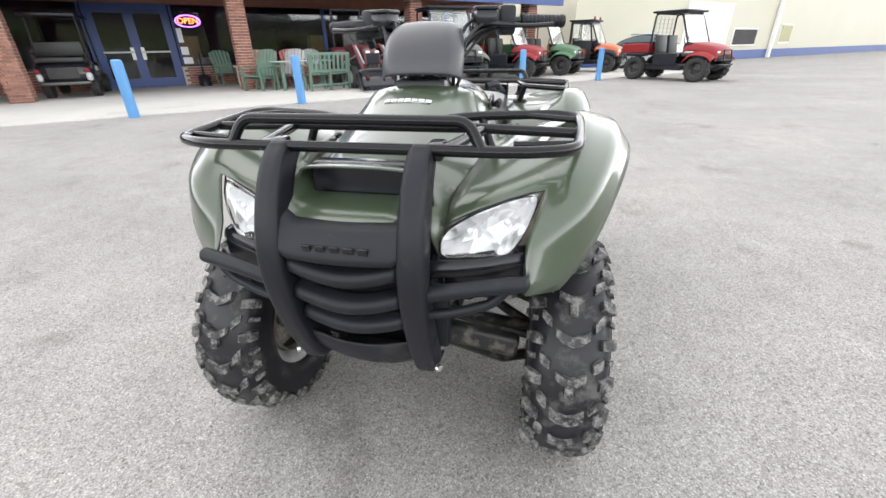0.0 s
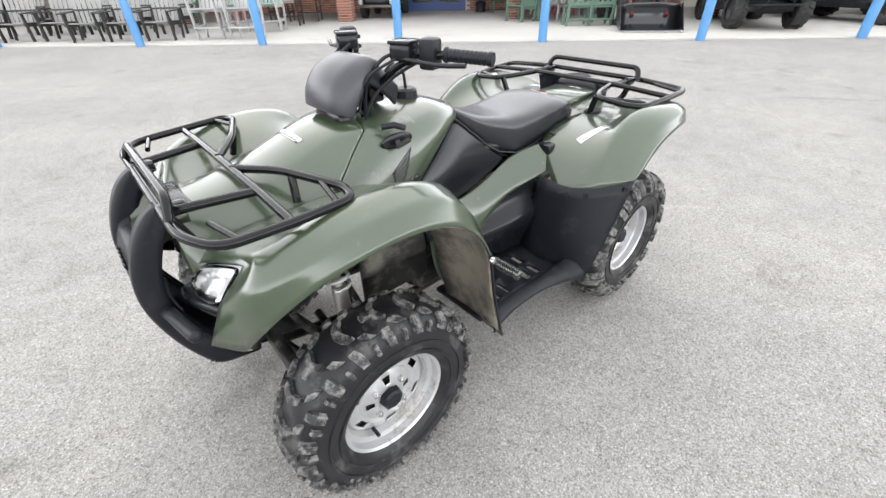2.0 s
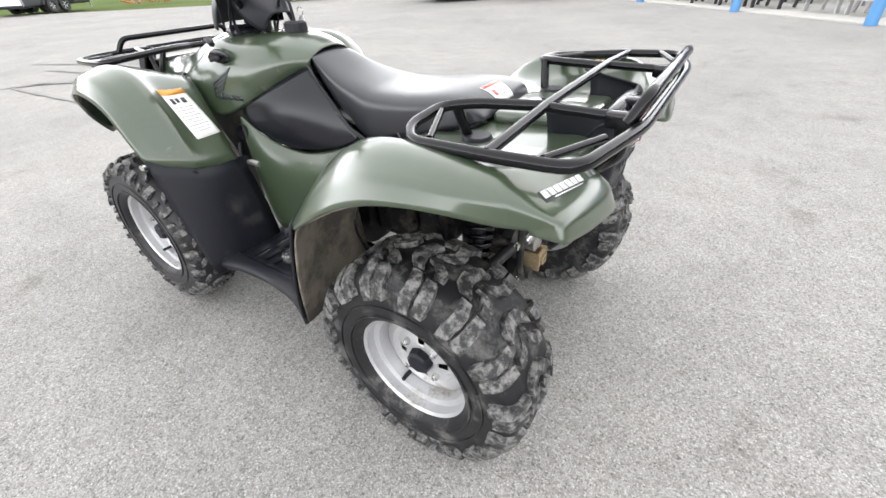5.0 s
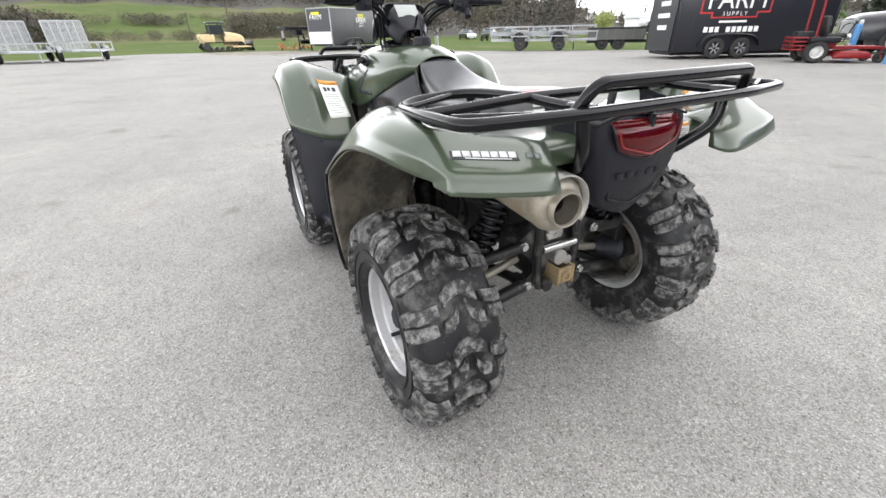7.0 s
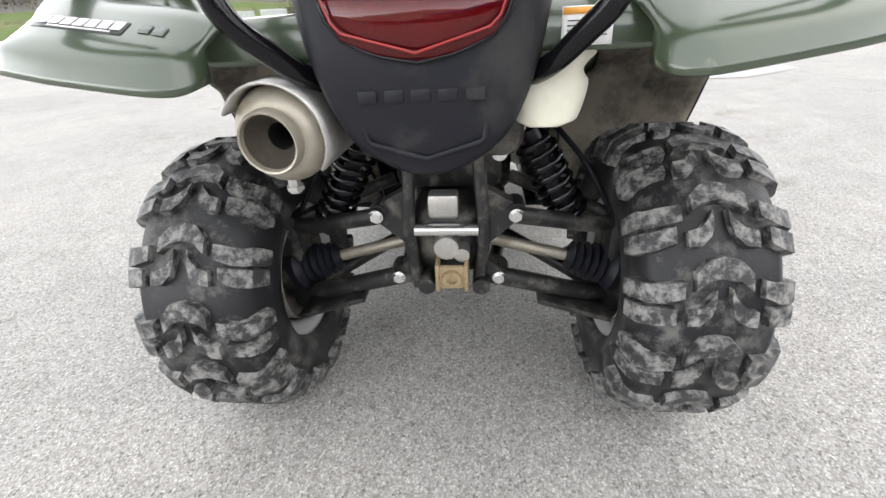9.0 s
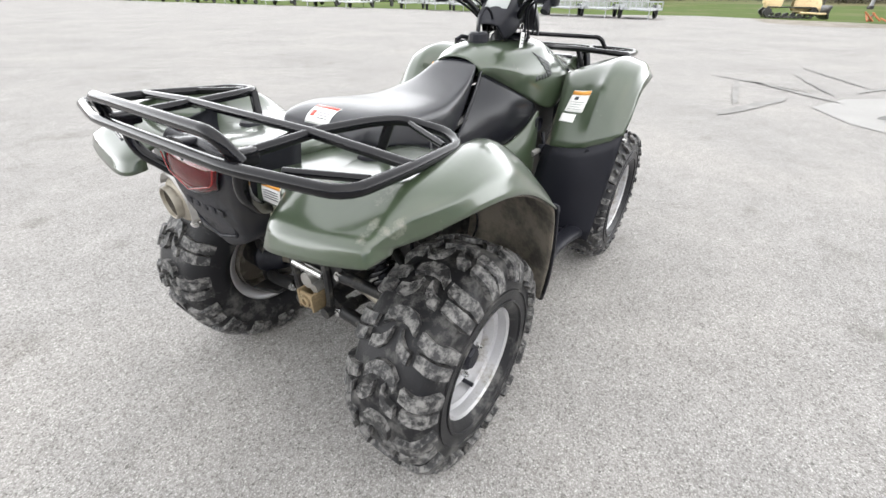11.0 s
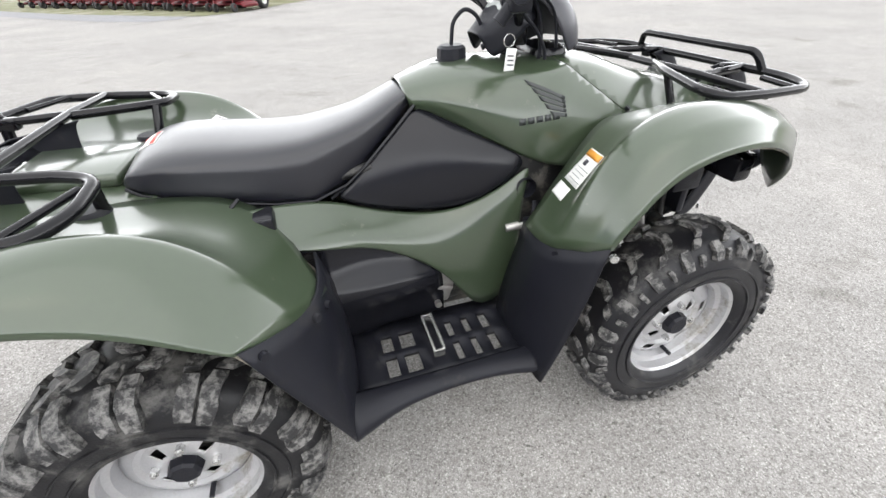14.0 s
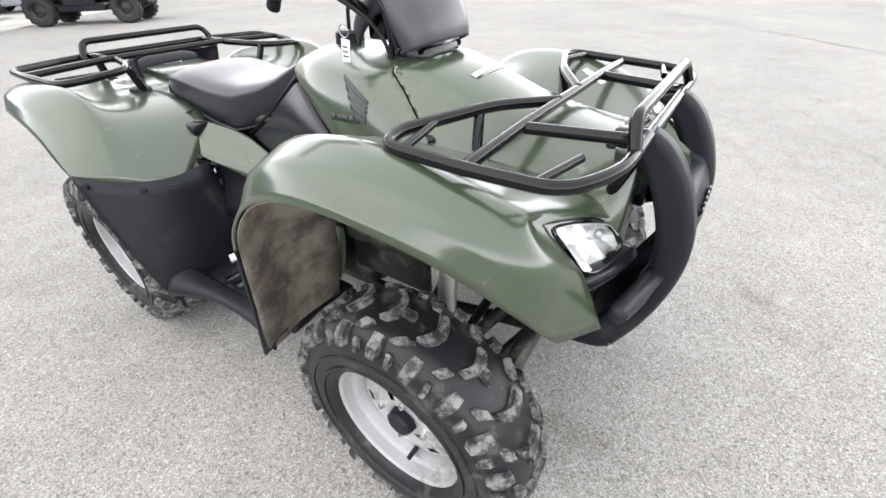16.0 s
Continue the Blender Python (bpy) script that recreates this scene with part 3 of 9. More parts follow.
for sd in S2:
    tube("panel_gap", [(-0.405, sd * 0.196, 0.752), (-0.426, sd * 0.214, 0.738), (-0.418, sd * 0.238, 0.718), (-0.392, sd * 0.256, 0.692), (-0.350, sd * 0.268, 0.660), (-0.310, sd * 0.262, 0.640), (-0.24, sd * 0.232, 0.612)], 0.0045, SATIN, atv, "dark gap between the panels", seg=8, bend=0.03)

# ---- seat ----
SEAT = [  # along x: half widths and heights
    (0.012, 0.060, 0.084, 0.862, 0.912), (-0.020, 0.066, 0.098, 0.828, 0.902), (-0.09, 0.085, 0.118, 0.765, 0.866),
    (-0.17, 0.105, 0.138, 0.712, 0.846), (-0.25, 0.120, 0.156, 0.692, 0.834), (-0.34, 0.128, 0.166, 0.706, 0.834), (-0.43, 0.128, 0.170, 0.730, 0.845),
    (-0.52, 0.124, 0.172, 0.752, 0.855), (-0.585, 0.112, 0.162, 0.772, 0.848), (-0.615, 0.095, 0.145, 0.785, 0.825), (-0.622, 0.08, 0.13, 0.79, 0.80)]
rows = []
for x, wt, wb, zb, zt in SEAT:
    h = zt - zb
    if x < -0.2:
        half = [(x, 0, zt), (x, wt * 0.55, zt - 0.002), (x, wt * 1.10, zt - 0.007), (x, wb - 0.006, zt - h * 0.26), (x, wb, zb + h * 0.34), (x, wb, zb + 0.008), (x, wb - 0.02, zb - 0.004)]
    else:
        half = [(x, 0, zt), (x, wt * 0.55, zt - 0.002), (x, wt * 1.12, zt - 0.008), (x, wt + (wb - wt) * 0.80, zt - h * 0.24), (x, wb - 0.004, zb + h * 0.36), (x, wb - 0.014, zb + 0.010), (x, wb - 0.026, zb - 0.004)]
    rows.append([(a, -b, c) for a, b, c in half[:0:-1]] + half)
rows = [[(rows[0][0][0] + 0.006, p[1] * 0.9, 0.865 + (p[2] - 0.865) * 0.85) for p in rows[0]]] + rows
shell("seat", rows, VINYL, atv, "black vinyl saddle, lightly worn", 0, 2, crease_rows=(5,), crease_cols=(3, 9), crease=0.45)
# welted seam along the seat edge and the creased side notch
for sd in S2:
    tube("seat_piping", [(x, sd * (wb + 0.001), zb + 0.006) for x, wt, wb, zb, zt in SEAT[1:-1]], 0.004, SATIN, atv, seg=6)
# ---- rear fenders ----
RF = [  # from the foot of the arch, over the wheel, to the flat tail panel: inner edge to lip
    [(-0.262, 0.360, 0.588), (-0.283, 0.430, 0.613), (-0.300, 0.465, 0.628), (-0.320, 0.495, 0.638), (-0.345, 0.525, 0.646), (-0.375, 0.552, 0.655), (-0.405, 0.572, 0.662)],
    [(-0.315, 0.258, 0.652), (-0.345, 0.360, 0.683), (-0.362, 0.420, 0.708), (-0.378, 0.460, 0.728), (-0.402, 0.505, 0.728), (-0.430, 0.548, 0.712), (-0.452, 0.574, 0.692)],
    [(-0.355, 0.180, 0.712), (-0.410, 0.310, 0.744), (-0.445, 0.395, 0.768), (-0.462, 0.440, 0.813), (-0.482, 0.485, 0.808), (-0.508, 0.532, 0.770), (-0.528, 0.566, 0.740)],
    [(-0.460, 0.160, 0.762), (-0.520, 0.310, 0.776), (-0.550, 0.390, 0.796), (-0.562, 0.438, 0.852), (-0.578, 0.490, 0.846), (-0.598, 0.540, 0.814), (-0.612, 0.566, 0.774)],
    [(-0.660, 0.190, 0.785), (-0.665, 0.320, 0.790), (-0.670, 0.400, 0.798), (-0.675, 0.450, 0.852), (-0.684, 0.498, 0.853), (-0.694, 0.542, 0.824), (-0.700, 0.564, 0.790)],
    [(-0.760, 0.190, 0.788), (-0.760, 0.320, 0.794), (-0.760, 0.415, 0.802), (-0.762, 0.458, 0.846), (-0.768, 0.505, 0.850), (-0.775, 0.545, 0.828), (-0.780, 0.556, 0.794)],
    [(-0.820, 0.190, 0.790), (-0.825, 0.300, 0.798), (-0.828, 0.410, 0.818), (-0.830, 0.460, 0.842), (-0.835, 0.498, 0.840), (-0.843, 0.522, 0.816), (-0.850, 0.524, 0.776)],
    [(-0.885, 0.235, 0.795), (-0.895, 0.285, 0.814), (-0.873, 0.360, 0.823), (-0.853, 0.430, 0.831), (-0.852, 0.482, 0.832), (-0.866, 0.502, 0.806), (-0.870, 0.504, 0.768)],
    [(-0.925, 0.248, 0.768), (-0.965, 0.264, 0.760), (-0.962, 0.340, 0.767), (-0.955, 0.410, 0.776), (-0.950, 0.452, 0.781), (-0.942, 0.482, 0.784), (-0.895, 0.492, 0.766)],
    [(-0.930, 0.248, 0.735), (-0.982, 0.256, 0.722), (-0.976, 0.340, 0.733), (-0.966, 0.420, 0.744), (-0.958, 0.458, 0.750), (-0.951, 0.488, 0.755), (-0.900, 0.492, 0.758)],
]
for sd in S2:
    shell("rear_fender", RF, GREEN, atv, "glossy olive green rear fender", 0.005, 2, sd < 0, crease_rows=(7, 8), crease_cols=(3, 5), crease=0.8)
deck = [[(x, y, z) for y, z in ((-0.29, z0 - 0.004), (-0.20, z0), (0, z0 + 0.004), (0.20, z0), (0.29, z0 - 0.004))] for x, z0 in ((-0.56, 0.772), (-0.66, 0.786), (-0.79, 0.794), (-0.858, 0.800), (-0.880, 0.797), (-0.889, 0.780), (-0.889, 0.748))]
shell("rear_deck", deck, GREEN, atv, "", 0.004, 2)
bm = bmesh.new()
b_box(bm, (0.225, 0.22, 0.030), pose(-0.745, 0.0, 0.803, 0, 2), 0.012, 3)
part("storage_lid", bm, GREEN, atv, "olive green storage lid behind the seat")
bm = bmesh.new()
b_cyl(bm, (-0.852, -0.03, 0.815), (-0.852, 0.03, 0.815), 0.006, 8); b_ball(bm, (-0.852, 0.03, 0.815), 0.008, 8)
part("lid_latch", bm, CHROME, atv)
for sd in S2:
    bm = bmesh.new()
    b_lathe(bm, [(0.0, 0.012), (0.03, 0.012), (0.034, 0.006), (0.036, -0.01)], pose(-0.655, sd * 0.225, 0.785), 18)
    part("rubber_bung", bm, BLACK, atv, "", 30)

# ---- mud guards and footwells ----
def lining(p, hub, col):
    """A point of a wheel arch, drawn in towards the wheel; the lip stays nearly flush."""
    p = Vector(p)
    d = Vector((hub.x - p.x, 0, hub.z - p.z)).normalized()
    return p + d * (0.016 if col < 4 else 0.004) + Vector((0, -0.004 if col < 4 else -0.007, 0))


for sd in S2:
    mir = sd < 0
    shell("front_mudguard", [
        [(0.300, 0.536, 0.668), (0.272, 0.500, 0.645), (0.240, 0.430, 0.618), (0.226, 0.37, 0.604), (0.250, 0.27, 0.60)],
        [(0.285, 0.534, 0.590), (0.255, 0.500, 0.570), (0.216, 0.428, 0.540), (0.205, 0.36, 0.530), (0.245, 0.252, 0.52)],
        [(0.262, 0.528, 0.480), (0.238, 0.500, 0.450), (0.205, 0.428, 0.430), (0.190, 0.36, 0.420), (0.212, 0.25, 0.415)],
        [(0.228, 0.524, 0.370), (0.216, 0.502, 0.340), (0.195, 0.428, 0.330), (0.184, 0.36, 0.320), (0.19, 0.25, 0.315)],
        [(0.196, 0.516, 0.272), (0.192, 0.498, 0.270), (0.188, 0.428, 0.272), (0.184, 0.36, 0.275), (0.19, 0.25, 0.275)],
    ], BLACK, atv, "black textured front mud guard", 0.006, 1, mir, crease_rows=(4,))
    hub = Vector((0.634, 0.40, 0.295))
    guard = [
        [(0.250, 0.27, 0.60), (0.226, 0.37, 0.604), (0.240, 0.430, 0.618), (0.272, 0.500, 0.645), (0.300, 0.536, 0.668)],
        [(0.245, 0.252, 0.52), (0.205, 0.36, 0.530), (0.216, 0.428, 0.540), (0.255, 0.500, 0.570), (0.285, 0.534, 0.590)],
        [(0.212, 0.25, 0.415), (0.190, 0.36, 0.420), (0.205, 0.428, 0.430), (0.238, 0.500, 0.450), (0.262, 0.528, 0.480)],
        [(0.19, 0.25, 0.315), (0.180, 0.36, 0.320), (0.190, 0.428, 0.330), (0.212, 0.500, 0.340), (0.224, 0.522, 0.370)],
        [(0.19, 0.25, 0.285), (0.180, 0.36, 0.285), (0.186, 0.428, 0.285), (0.192, 0.496, 0.285), (0.196, 0.512, 0.288)],
    ]
    shell("fender_lining", [[lining(p, hub, j) for j, p in enumerate(row)] for row in guard[::-1] + F[1:7]], MUD, atv, "mud stained lining of the front wheel arch", 0.003, 1, mir, crease_rows=(0,))
    shell("splash_guard", [[(x0 + (0.535 - x0) * k / 6, y + 0.012 * (k % 2), z) for k in range(7)] for x0, y, z in ((0.455, 0.250, 0.800), (0.375, 0.258, 0.72), (0.300, 0.250, 0.62), (0.285, 0.238, 0.535))], SPLASH, atv, "dusty ribbed splash guard behind the front wheel", 0.004, 1, mir, crease_cols=(2, 4), crease=0.6)
    shell("rear_mudguard", [
        [(-0.400, 0.574, 0.668), (-0.365, 0.548, 0.656), (-0.328, 0.506, 0.642), (-0.288, 0.450, 0.626), (-0.27, 0.36, 0.615), (-0.275, 0.27, 0.63)],
        [(-0.372, 0.572, 0.590), (-0.338, 0.540, 0.575), (-0.300, 0.495, 0.555), (-0.268, 0.440, 0.540), (-0.25, 0.36, 0.53), (-0.25, 0.26, 0.53)],
        [(-0.322, 0.560, 0.460), (-0.295, 0.535, 0.445), (-0.270, 0.490, 0.430), (-0.252, 0.430, 0.42), (-0.24, 0.36, 0.41), (-0.24, 0.24, 0.41)],
        [(-0.285, 0.545, 0.350), (-0.270, 0.528, 0.335), (-0.260, 0.490, 0.325), (-0.25, 0.43, 0.32), (-0.24, 0.36, 0.315), (-0.24, 0.23, 0.315)],
        [(-0.268, 0.530, 0.280), (-0.262, 0.520, 0.285), (-0.256, 0.490, 0.285), (-0.25, 0.43, 0.285), (-0.24, 0.36, 0.285), (-0.24, 0.23, 0.285)],
    ], BLACK, atv, "black textured rear mud guard", 0.006, 1, mir, crease_rows=(4,))
    hub = Vector((-0.634, 0.40, 0.295))
    guard = [
        [(-0.275, 0.27, 0.63), (-0.27, 0.36, 0.615), (-0.288, 0.450, 0.626), (-0.328, 0.506, 0.642), (-0.365, 0.548, 0.656), (-0.400, 0.574, 0.668)],
        [(-0.25, 0.26, 0.53), (-0.25, 0.36, 0.53), (-0.268, 0.440, 0.540), (-0.300, 0.495, 0.555), (-0.338, 0.540, 0.575), (-0.372, 0.572, 0.590)],
        [(-0.24, 0.24, 0.41), (-0.24, 0.36, 0.41), (-0.252, 0.430, 0.42), (-0.270, 0.490, 0.430), (-0.295, 0.535, 0.445), (-0.322, 0.560, 0.460)],
        [(-0.24, 0.23, 0.285), (-0.24, 0.36, 0.285), (-0.25, 0.43, 0.285), (-0.256, 0.490, 0.285), (-0.262, 0.520, 0.285), (-0.268, 0.530, 0.285)],
    ]
    shell("rear_lining", [[lining(p, hub, j - 1) for j, p in enumerate(row)] for row in guard[::-1] + [r[1:] for r in RF[1:6]]], MUD, atv, "mud stained lining of the rear wheel arch", 0.003, 1, mir, crease_rows=(0,))
    # floor board with open drain slots and a serrated peg
    bm = bmesh.new()
    xs = [-0.262, -0.215, -0.185, -0.165, -0.135, -0.115, -0.075, -0.045, -0.01, 0.02, 0.04, 0.07, 0.09, 0.12, 0.145, 0.215]
    ys = [0.20, 0.255, 0.315, 0.335, 0.40, 0.43]
    V = [[bm.verts.new((x, sd * y, 0.300)) for y in ys] for x in xs]
    for i in range(len(xs) - 1):
        for j in range(len(ys) - 1):
            if i in (3, 5, 9, 11, 13) and j in (1, 3):
                continue
            bm.faces.new((V[i][j], V[i + 1][j], V[i + 1][j + 1], V[i][j + 1]))
    ob = part("footboard", bm, BLACK, atv, "black slotted plastic footboard", 30)
    mo = ob.modifiers.new("wall", "SOLIDIFY"); mo.thickness = 0.014
    shell("footboard_rim", [
        [(0.215, 0.425, 0.312), (0.12, 0.425, 0.312), (0.0, 0.425, 0.310), (-0.14, 0.425, 0.310), (-0.215, 0.43, 0.318), (-0.265, 0.44, 0.34)],
        [(0.215, 0.460, 0.318), (0.12, 0.455, 0.318), (0.0, 0.452, 0.316), (-0.14, 0.455, 0.318), (-0.215, 0.475, 0.325), (-0.265, 0.495, 0.345)],
        [(0.215, 0.490, 0.308), (0.12, 0.475, 0.308), (0.0, 0.470, 0.306), (-0.14, 0.478, 0.306), (-0.215, 0.505, 0.308), (-0.268, 0.528, 0.315)],
        [(0.215, 0.502, 0.285), (0.12, 0.478, 0.292), (0.0, 0.472, 0.292), (-0.14, 0.482, 0.288), (-0.215, 0.512, 0.282), (-0.268, 0.535, 0.282)],
        [(0.212, 0.480, 0.268), (0.12, 0.455, 0.274), (0.0, 0.450, 0.274), (-0.14, 0.46, 0.27), (-0.215, 0.49, 0.266), (-0.262, 0.51, 0.262)],
    ], BLACK, atv, "scuffed outer edge of the footboard", 0.004, 2, mir)
    bm = bmesh.new()
    for o in (-0.013, 0.013):
        b_box(bm, (0.005, 0.135, 0.024), Matrix.Translation((-0.03 + o, sd * 0.325, 0.334)), 0.001)
    for e in (-0.066, 0.066):
        b_box(bm, (0.03, 0.005, 0.024), Matrix.Translation((-0.03, sd * (0.325 + e), 0.334)), 0.001)
    for k in range(11):
        for o in (-0.013, 0.013):
            b_box(bm, (0.006, 0.006, 0.007), Matrix.Translation((-0.03 + o, sd * (0.265 + 0.012 * k), 0.349)))
    part("foot_peg", bm, CHROME, atv, "serrated steel foot peg", 0)
    # black engine cover between floor and side cover
    shell("engine_cover", [
        [(-0.01, 0.20, 0.52), (-0.06, 0.205, 0.56), (-0.18, 0.215, 0.60), (-0.27, 0.25, 0.63)],
        [(0.00, 0.205, 0.490), (-0.07, 0.210, 0.520), (-0.18, 0.215, 0.540), (-0.27, 0.235, 0.555)],
        [(0.03, 0.222, 0.460), (-0.06, 0.258, 0.480), (-0.17, 0.272, 0.492), (-0.27, 0.278, 0.500)],
        [(0.035, 0.222, 0.435), (-0.05, 0.260, 0.435), (-0.17, 0.274, 0.438), (-0.27, 0.280, 0.445)],
        [(0.04, 0.205, 0.385), (-0.05, 0.215, 0.382), (-0.17, 0.225, 0.378), (-0.27, 0.245, 0.378)],
        [(0.04, 0.20, 0.29), (-0.06, 0.20, 0.29), (-0.18, 0.21, 0.29), (-0.27, 0.23, 0.29)],
    ], SATIN, atv, "smooth black engine side cover", 0.004, 2, mir, crease_rows=(2,), crease=0.5)
    bm = bmesh.new()
    b_box(bm, (0.125, 0.05, 0.14), Matrix.Translation((0.018, sd * 0.178, 0.405)) @ Matrix.Rotation(radians(18), 4, "Y"), 0.014, 3)
    b_box(bm, (0.10, 0.03, 0.016), Matrix.Translation((0.020, sd * 0.200, 0.395)) @ Matrix.Rotation(radians(18), 4, "Y"), 0.005, 2)
    b_cyl(bm, (0.035, sd * 0.18, 0.43), (0.035, sd * 0.213, 0.43), 0.016, 14)
    b_cyl(bm, (0.02, sd * 0.18, 0.335), (0.02, sd * 0.222, 0.335), 0.010, 8)
    part("engine_casting", bm, ALU, atv, "bright cast aluminium engine case", 30)
    bm = bmesh.new()
    b_cyl(bm, (0.214, sd * 0.233, 0.562), (0.250, sd * 0.238, 0.566), 0.0110, 14)
    b_cyl(bm, (0.246, sd * 0.241, 0.566), (0.262, sd * 0.243, 0.567), 0.009, 8)
    conn = part("hose_connector", bm, ALU, atv, "bright metal hose connector", 40)
    bm = bmesh.new()
    b_box(bm, (0.024, 0.022, 0.030), Matrix.Translation((0.272, sd * 0.246, 0.574)), 0.005)
    b_tube(bm, [(0.262, sd * 0.250, 0.567), (0.285, sd * 0.250, 0.585), (0.292, sd * 0.235, 0.63)], 0.006, seg=8)
    part("hose_end", bm, BLACK, conn, "", 40)
    if sd > 0:
        bm = bmesh.new()
        b_box(bm, (0.40, 0.325, 0.22), Matrix.Translation((0.07, 0, 0.395)), 0.03, 3)
        b_cyl(bm, (0.02, -0.13, 0.50), (0.10, -0.05, 0.58), 0.06, 16)
        part("engine_block", bm, WORN, atv, "dark cast engine block", 35)
    # screws
    for p, q in (((0.243, 0.436, 0.606), (-0.9, 0.45, 0)), ((0.303, 0.545, 0.652), (-0.3, 0.95, 0)), ((-0.285, 0.462, 0.606), (0.75, 0.66, 0)), ((-0.368, 0.562, 0.640), (0.55, 0.83, 0)), ((-0.265, 0.405, 0.585), (0.9, 0.4, 0))):
        bm = bmesh.new()
        c, d = Vector((p[0], sd * p[1], p[2])), Vector((q[0], sd * q[1], q[2])).normalized()
        b_cyl(bm, c - d * 0.004, c + d * 0.006, 0.009, 12)
        part("screw", bm, CHROME if p[0] > 0.29 else BLACK, atv, "", 30)

# ---- front bumper, grille, headlights ----
for sd in S2:
    prof = [(0.935, 0.893), (0.962, 0.880), (0.995, 0.840), (1.018, 0.790), (1.036, 0.735), (1.042, 0.680), (1.032, 0.610), (1.008, 0.525), (0.975, 0.455), (0.955, 0.415), (0.92, 0.405)]
    rows = []
    for i, (x, z) in enumerate(prof):
        w = 0.0165 + 0.005 * math.sin(i / (len(prof) - 1) * math.pi)
        yc = 0.134 - 0.004 * i / 9
        d = 0.052 if i < 7 else 0.07
        rows.append([(x - d, yc - w, z - 0.012), (x - 0.006, yc - w, z), (x, yc - w * 0.7, z), (x, yc + w * 0.7, z), (x - 0.006, yc + w, z), (x - d, yc + w, z - 0.012)])
    shell("bumper_upright", [[(a, sd * b, c) for a, b, c in r] for r in rows], BLACK, atv, "black moulded bumper upright", 0.006, 2, crease_cols=(1, 2, 3, 4), crease=0.6)
    tube("bumper_bracket", [(0.93, sd * 0.132, 0.88), (0.90, sd * 0.132, 0.80), (0.86, sd * 0.13, 0.70)], 0.012, STEELB, atv)
    # side guards below the headlights
    bm = bmesh.new()
    b_tube(bm, [(1.005, sd * 0.135, 0.640), (0.992, sd * 0.22, 0.655), (0.976, sd * 0.322, 0.668)], 0.0155, seg=12, bend=0.05)
    b_ball(bm, (0.976, sd * 0.322, 0.668), 0.0155, 12, (1, 0.7, 1))
    part("side_guard", bm, BLACK, atv, "black bumper side bar", 60)
    bm = bmesh.new()
    b_tube(bm, [(1.000, sd * 0.135, 0.594), (0.990, sd * 0.20, 0.602), (0.978, sd * 0.268, 0.622), (0.976, sd * 0.292, 0.652)], 0.0095, seg=10, bend=0.03)
    part("side_guard", bm, BLACK, atv, "thin lower bumper side bar", 60)
    rows = [[(0.966 - 0.05 * t * t - dx, sd * (0.140 + 0.185 * t), z + 0.014 * t) for t in (0, 0.25, 0.5, 0.75, 1.0)] for dx, z in ((0.040, 0.684), (0.012, 0.680), (0.006, 0.666), (0.014, 0.648), (0.045, 0.634))]
    shell("light_valance", rows, SATIN, atv, "black strip under the headlight", 0.004, 2, crease_rows=(1, 2), crease=0.6)
    bm = bmesh.new()
    b_box(bm, (0.06, 0.18, 0.07), Matrix.Translation((0.890, sd * 0.232, 0.648)), 0.012)
    part("light_surround", bm, SATIN, atv)
    bm = bmesh.new()
    c = Vector((0.962, sd * 0.158, 0.440))
    b_cyl(bm, c, c + Vector((0.004, sd * 0.006, 0)), 0.008, 10)
    part("screw", bm, CHROME, atv, "", 30)
    # headlight
    hl = empty("headlight", None, atv)
    front = [[(0.907, 0.170, 0.730), (0.897, 0.225, 0.764), (0.877, 0.285, 0.786), (0.846, 0.345, 0.797)],
             [(0.928, 0.160, 0.708), (0.924, 0.225, 0.728), (0.911, 0.285, 0.749), (0.882, 0.328, 0.759)],
             [(0.938, 0.160, 0.686), (0.937, 0.215, 0.682), (0.928, 0.265, 0.684), (0.907, 0.300, 0.698)]]
    shell("headlight_lens", front, CLEAR, hl, "clear headlight lens", 0.003, 2, sd < 0)
    nu, nv = 9, 6
    back = []
    for i in range(nv + 1):
        v = i / nv * 1.998
        a, b = front[int(v)], front[int(v) + 1]
        back.append([])
        for k in range(nu + 1):
            u = k / nu * 2.998
            q = int(u)
            top = Vector(a[q]).lerp(Vector(a[q + 1]), u - q)
            low = Vector(b[q]).lerp(Vector(b[q + 1]), u - q)
            p = top.lerp(low, v - int(v))
            edge = k in (0, nu) or i in (0, nv)
            back[-1].append(tuple(p + Vector((-0.012 if edge else -0.030 + 0.010 * ((k * 2 + i) % 3 - 1), 0.006 * (1 if k == 0 else -1 if k == nu else 0), -0.004 if i == 0 else 0.004 if i == nv else 0))))
    shell("reflector", back, REFLECT, hl, "faceted silver headlight reflector", 0.002, 0, sd < 0, smooth=0)
    bm = bmesh.new()
    for (yy, zz, rr) in ((0.212, 0.728, 0.022), (0.282, 0.742, 0.024)):
        xx = 0.900 - (yy - 0.2) * 0.30
        b_lathe(bm, [(0.006, -0.02), (rr * 0.6, -0.012), (rr, 0.0), (rr + 0.003, 0.0), (rr + 0.003, -0.01)], basis((xx, sd * yy, zz), (0, 1, 0), (0, 0, 1)), 20)
        b_ball(bm, (xx + 0.002, sd * yy, zz), 0.008, 10)
    part("reflector_bowl", bm, REFLECT, hl, "", 40)
    loop = front[0] + [front[1][3]] + front[2][::-1] + [front[1][0]]
    tube("headlight_trim", [(x - 0.006, sd * y, z) for x, y, z in loop], 0.0024, SATIN, atv, closed=True, seg=8)
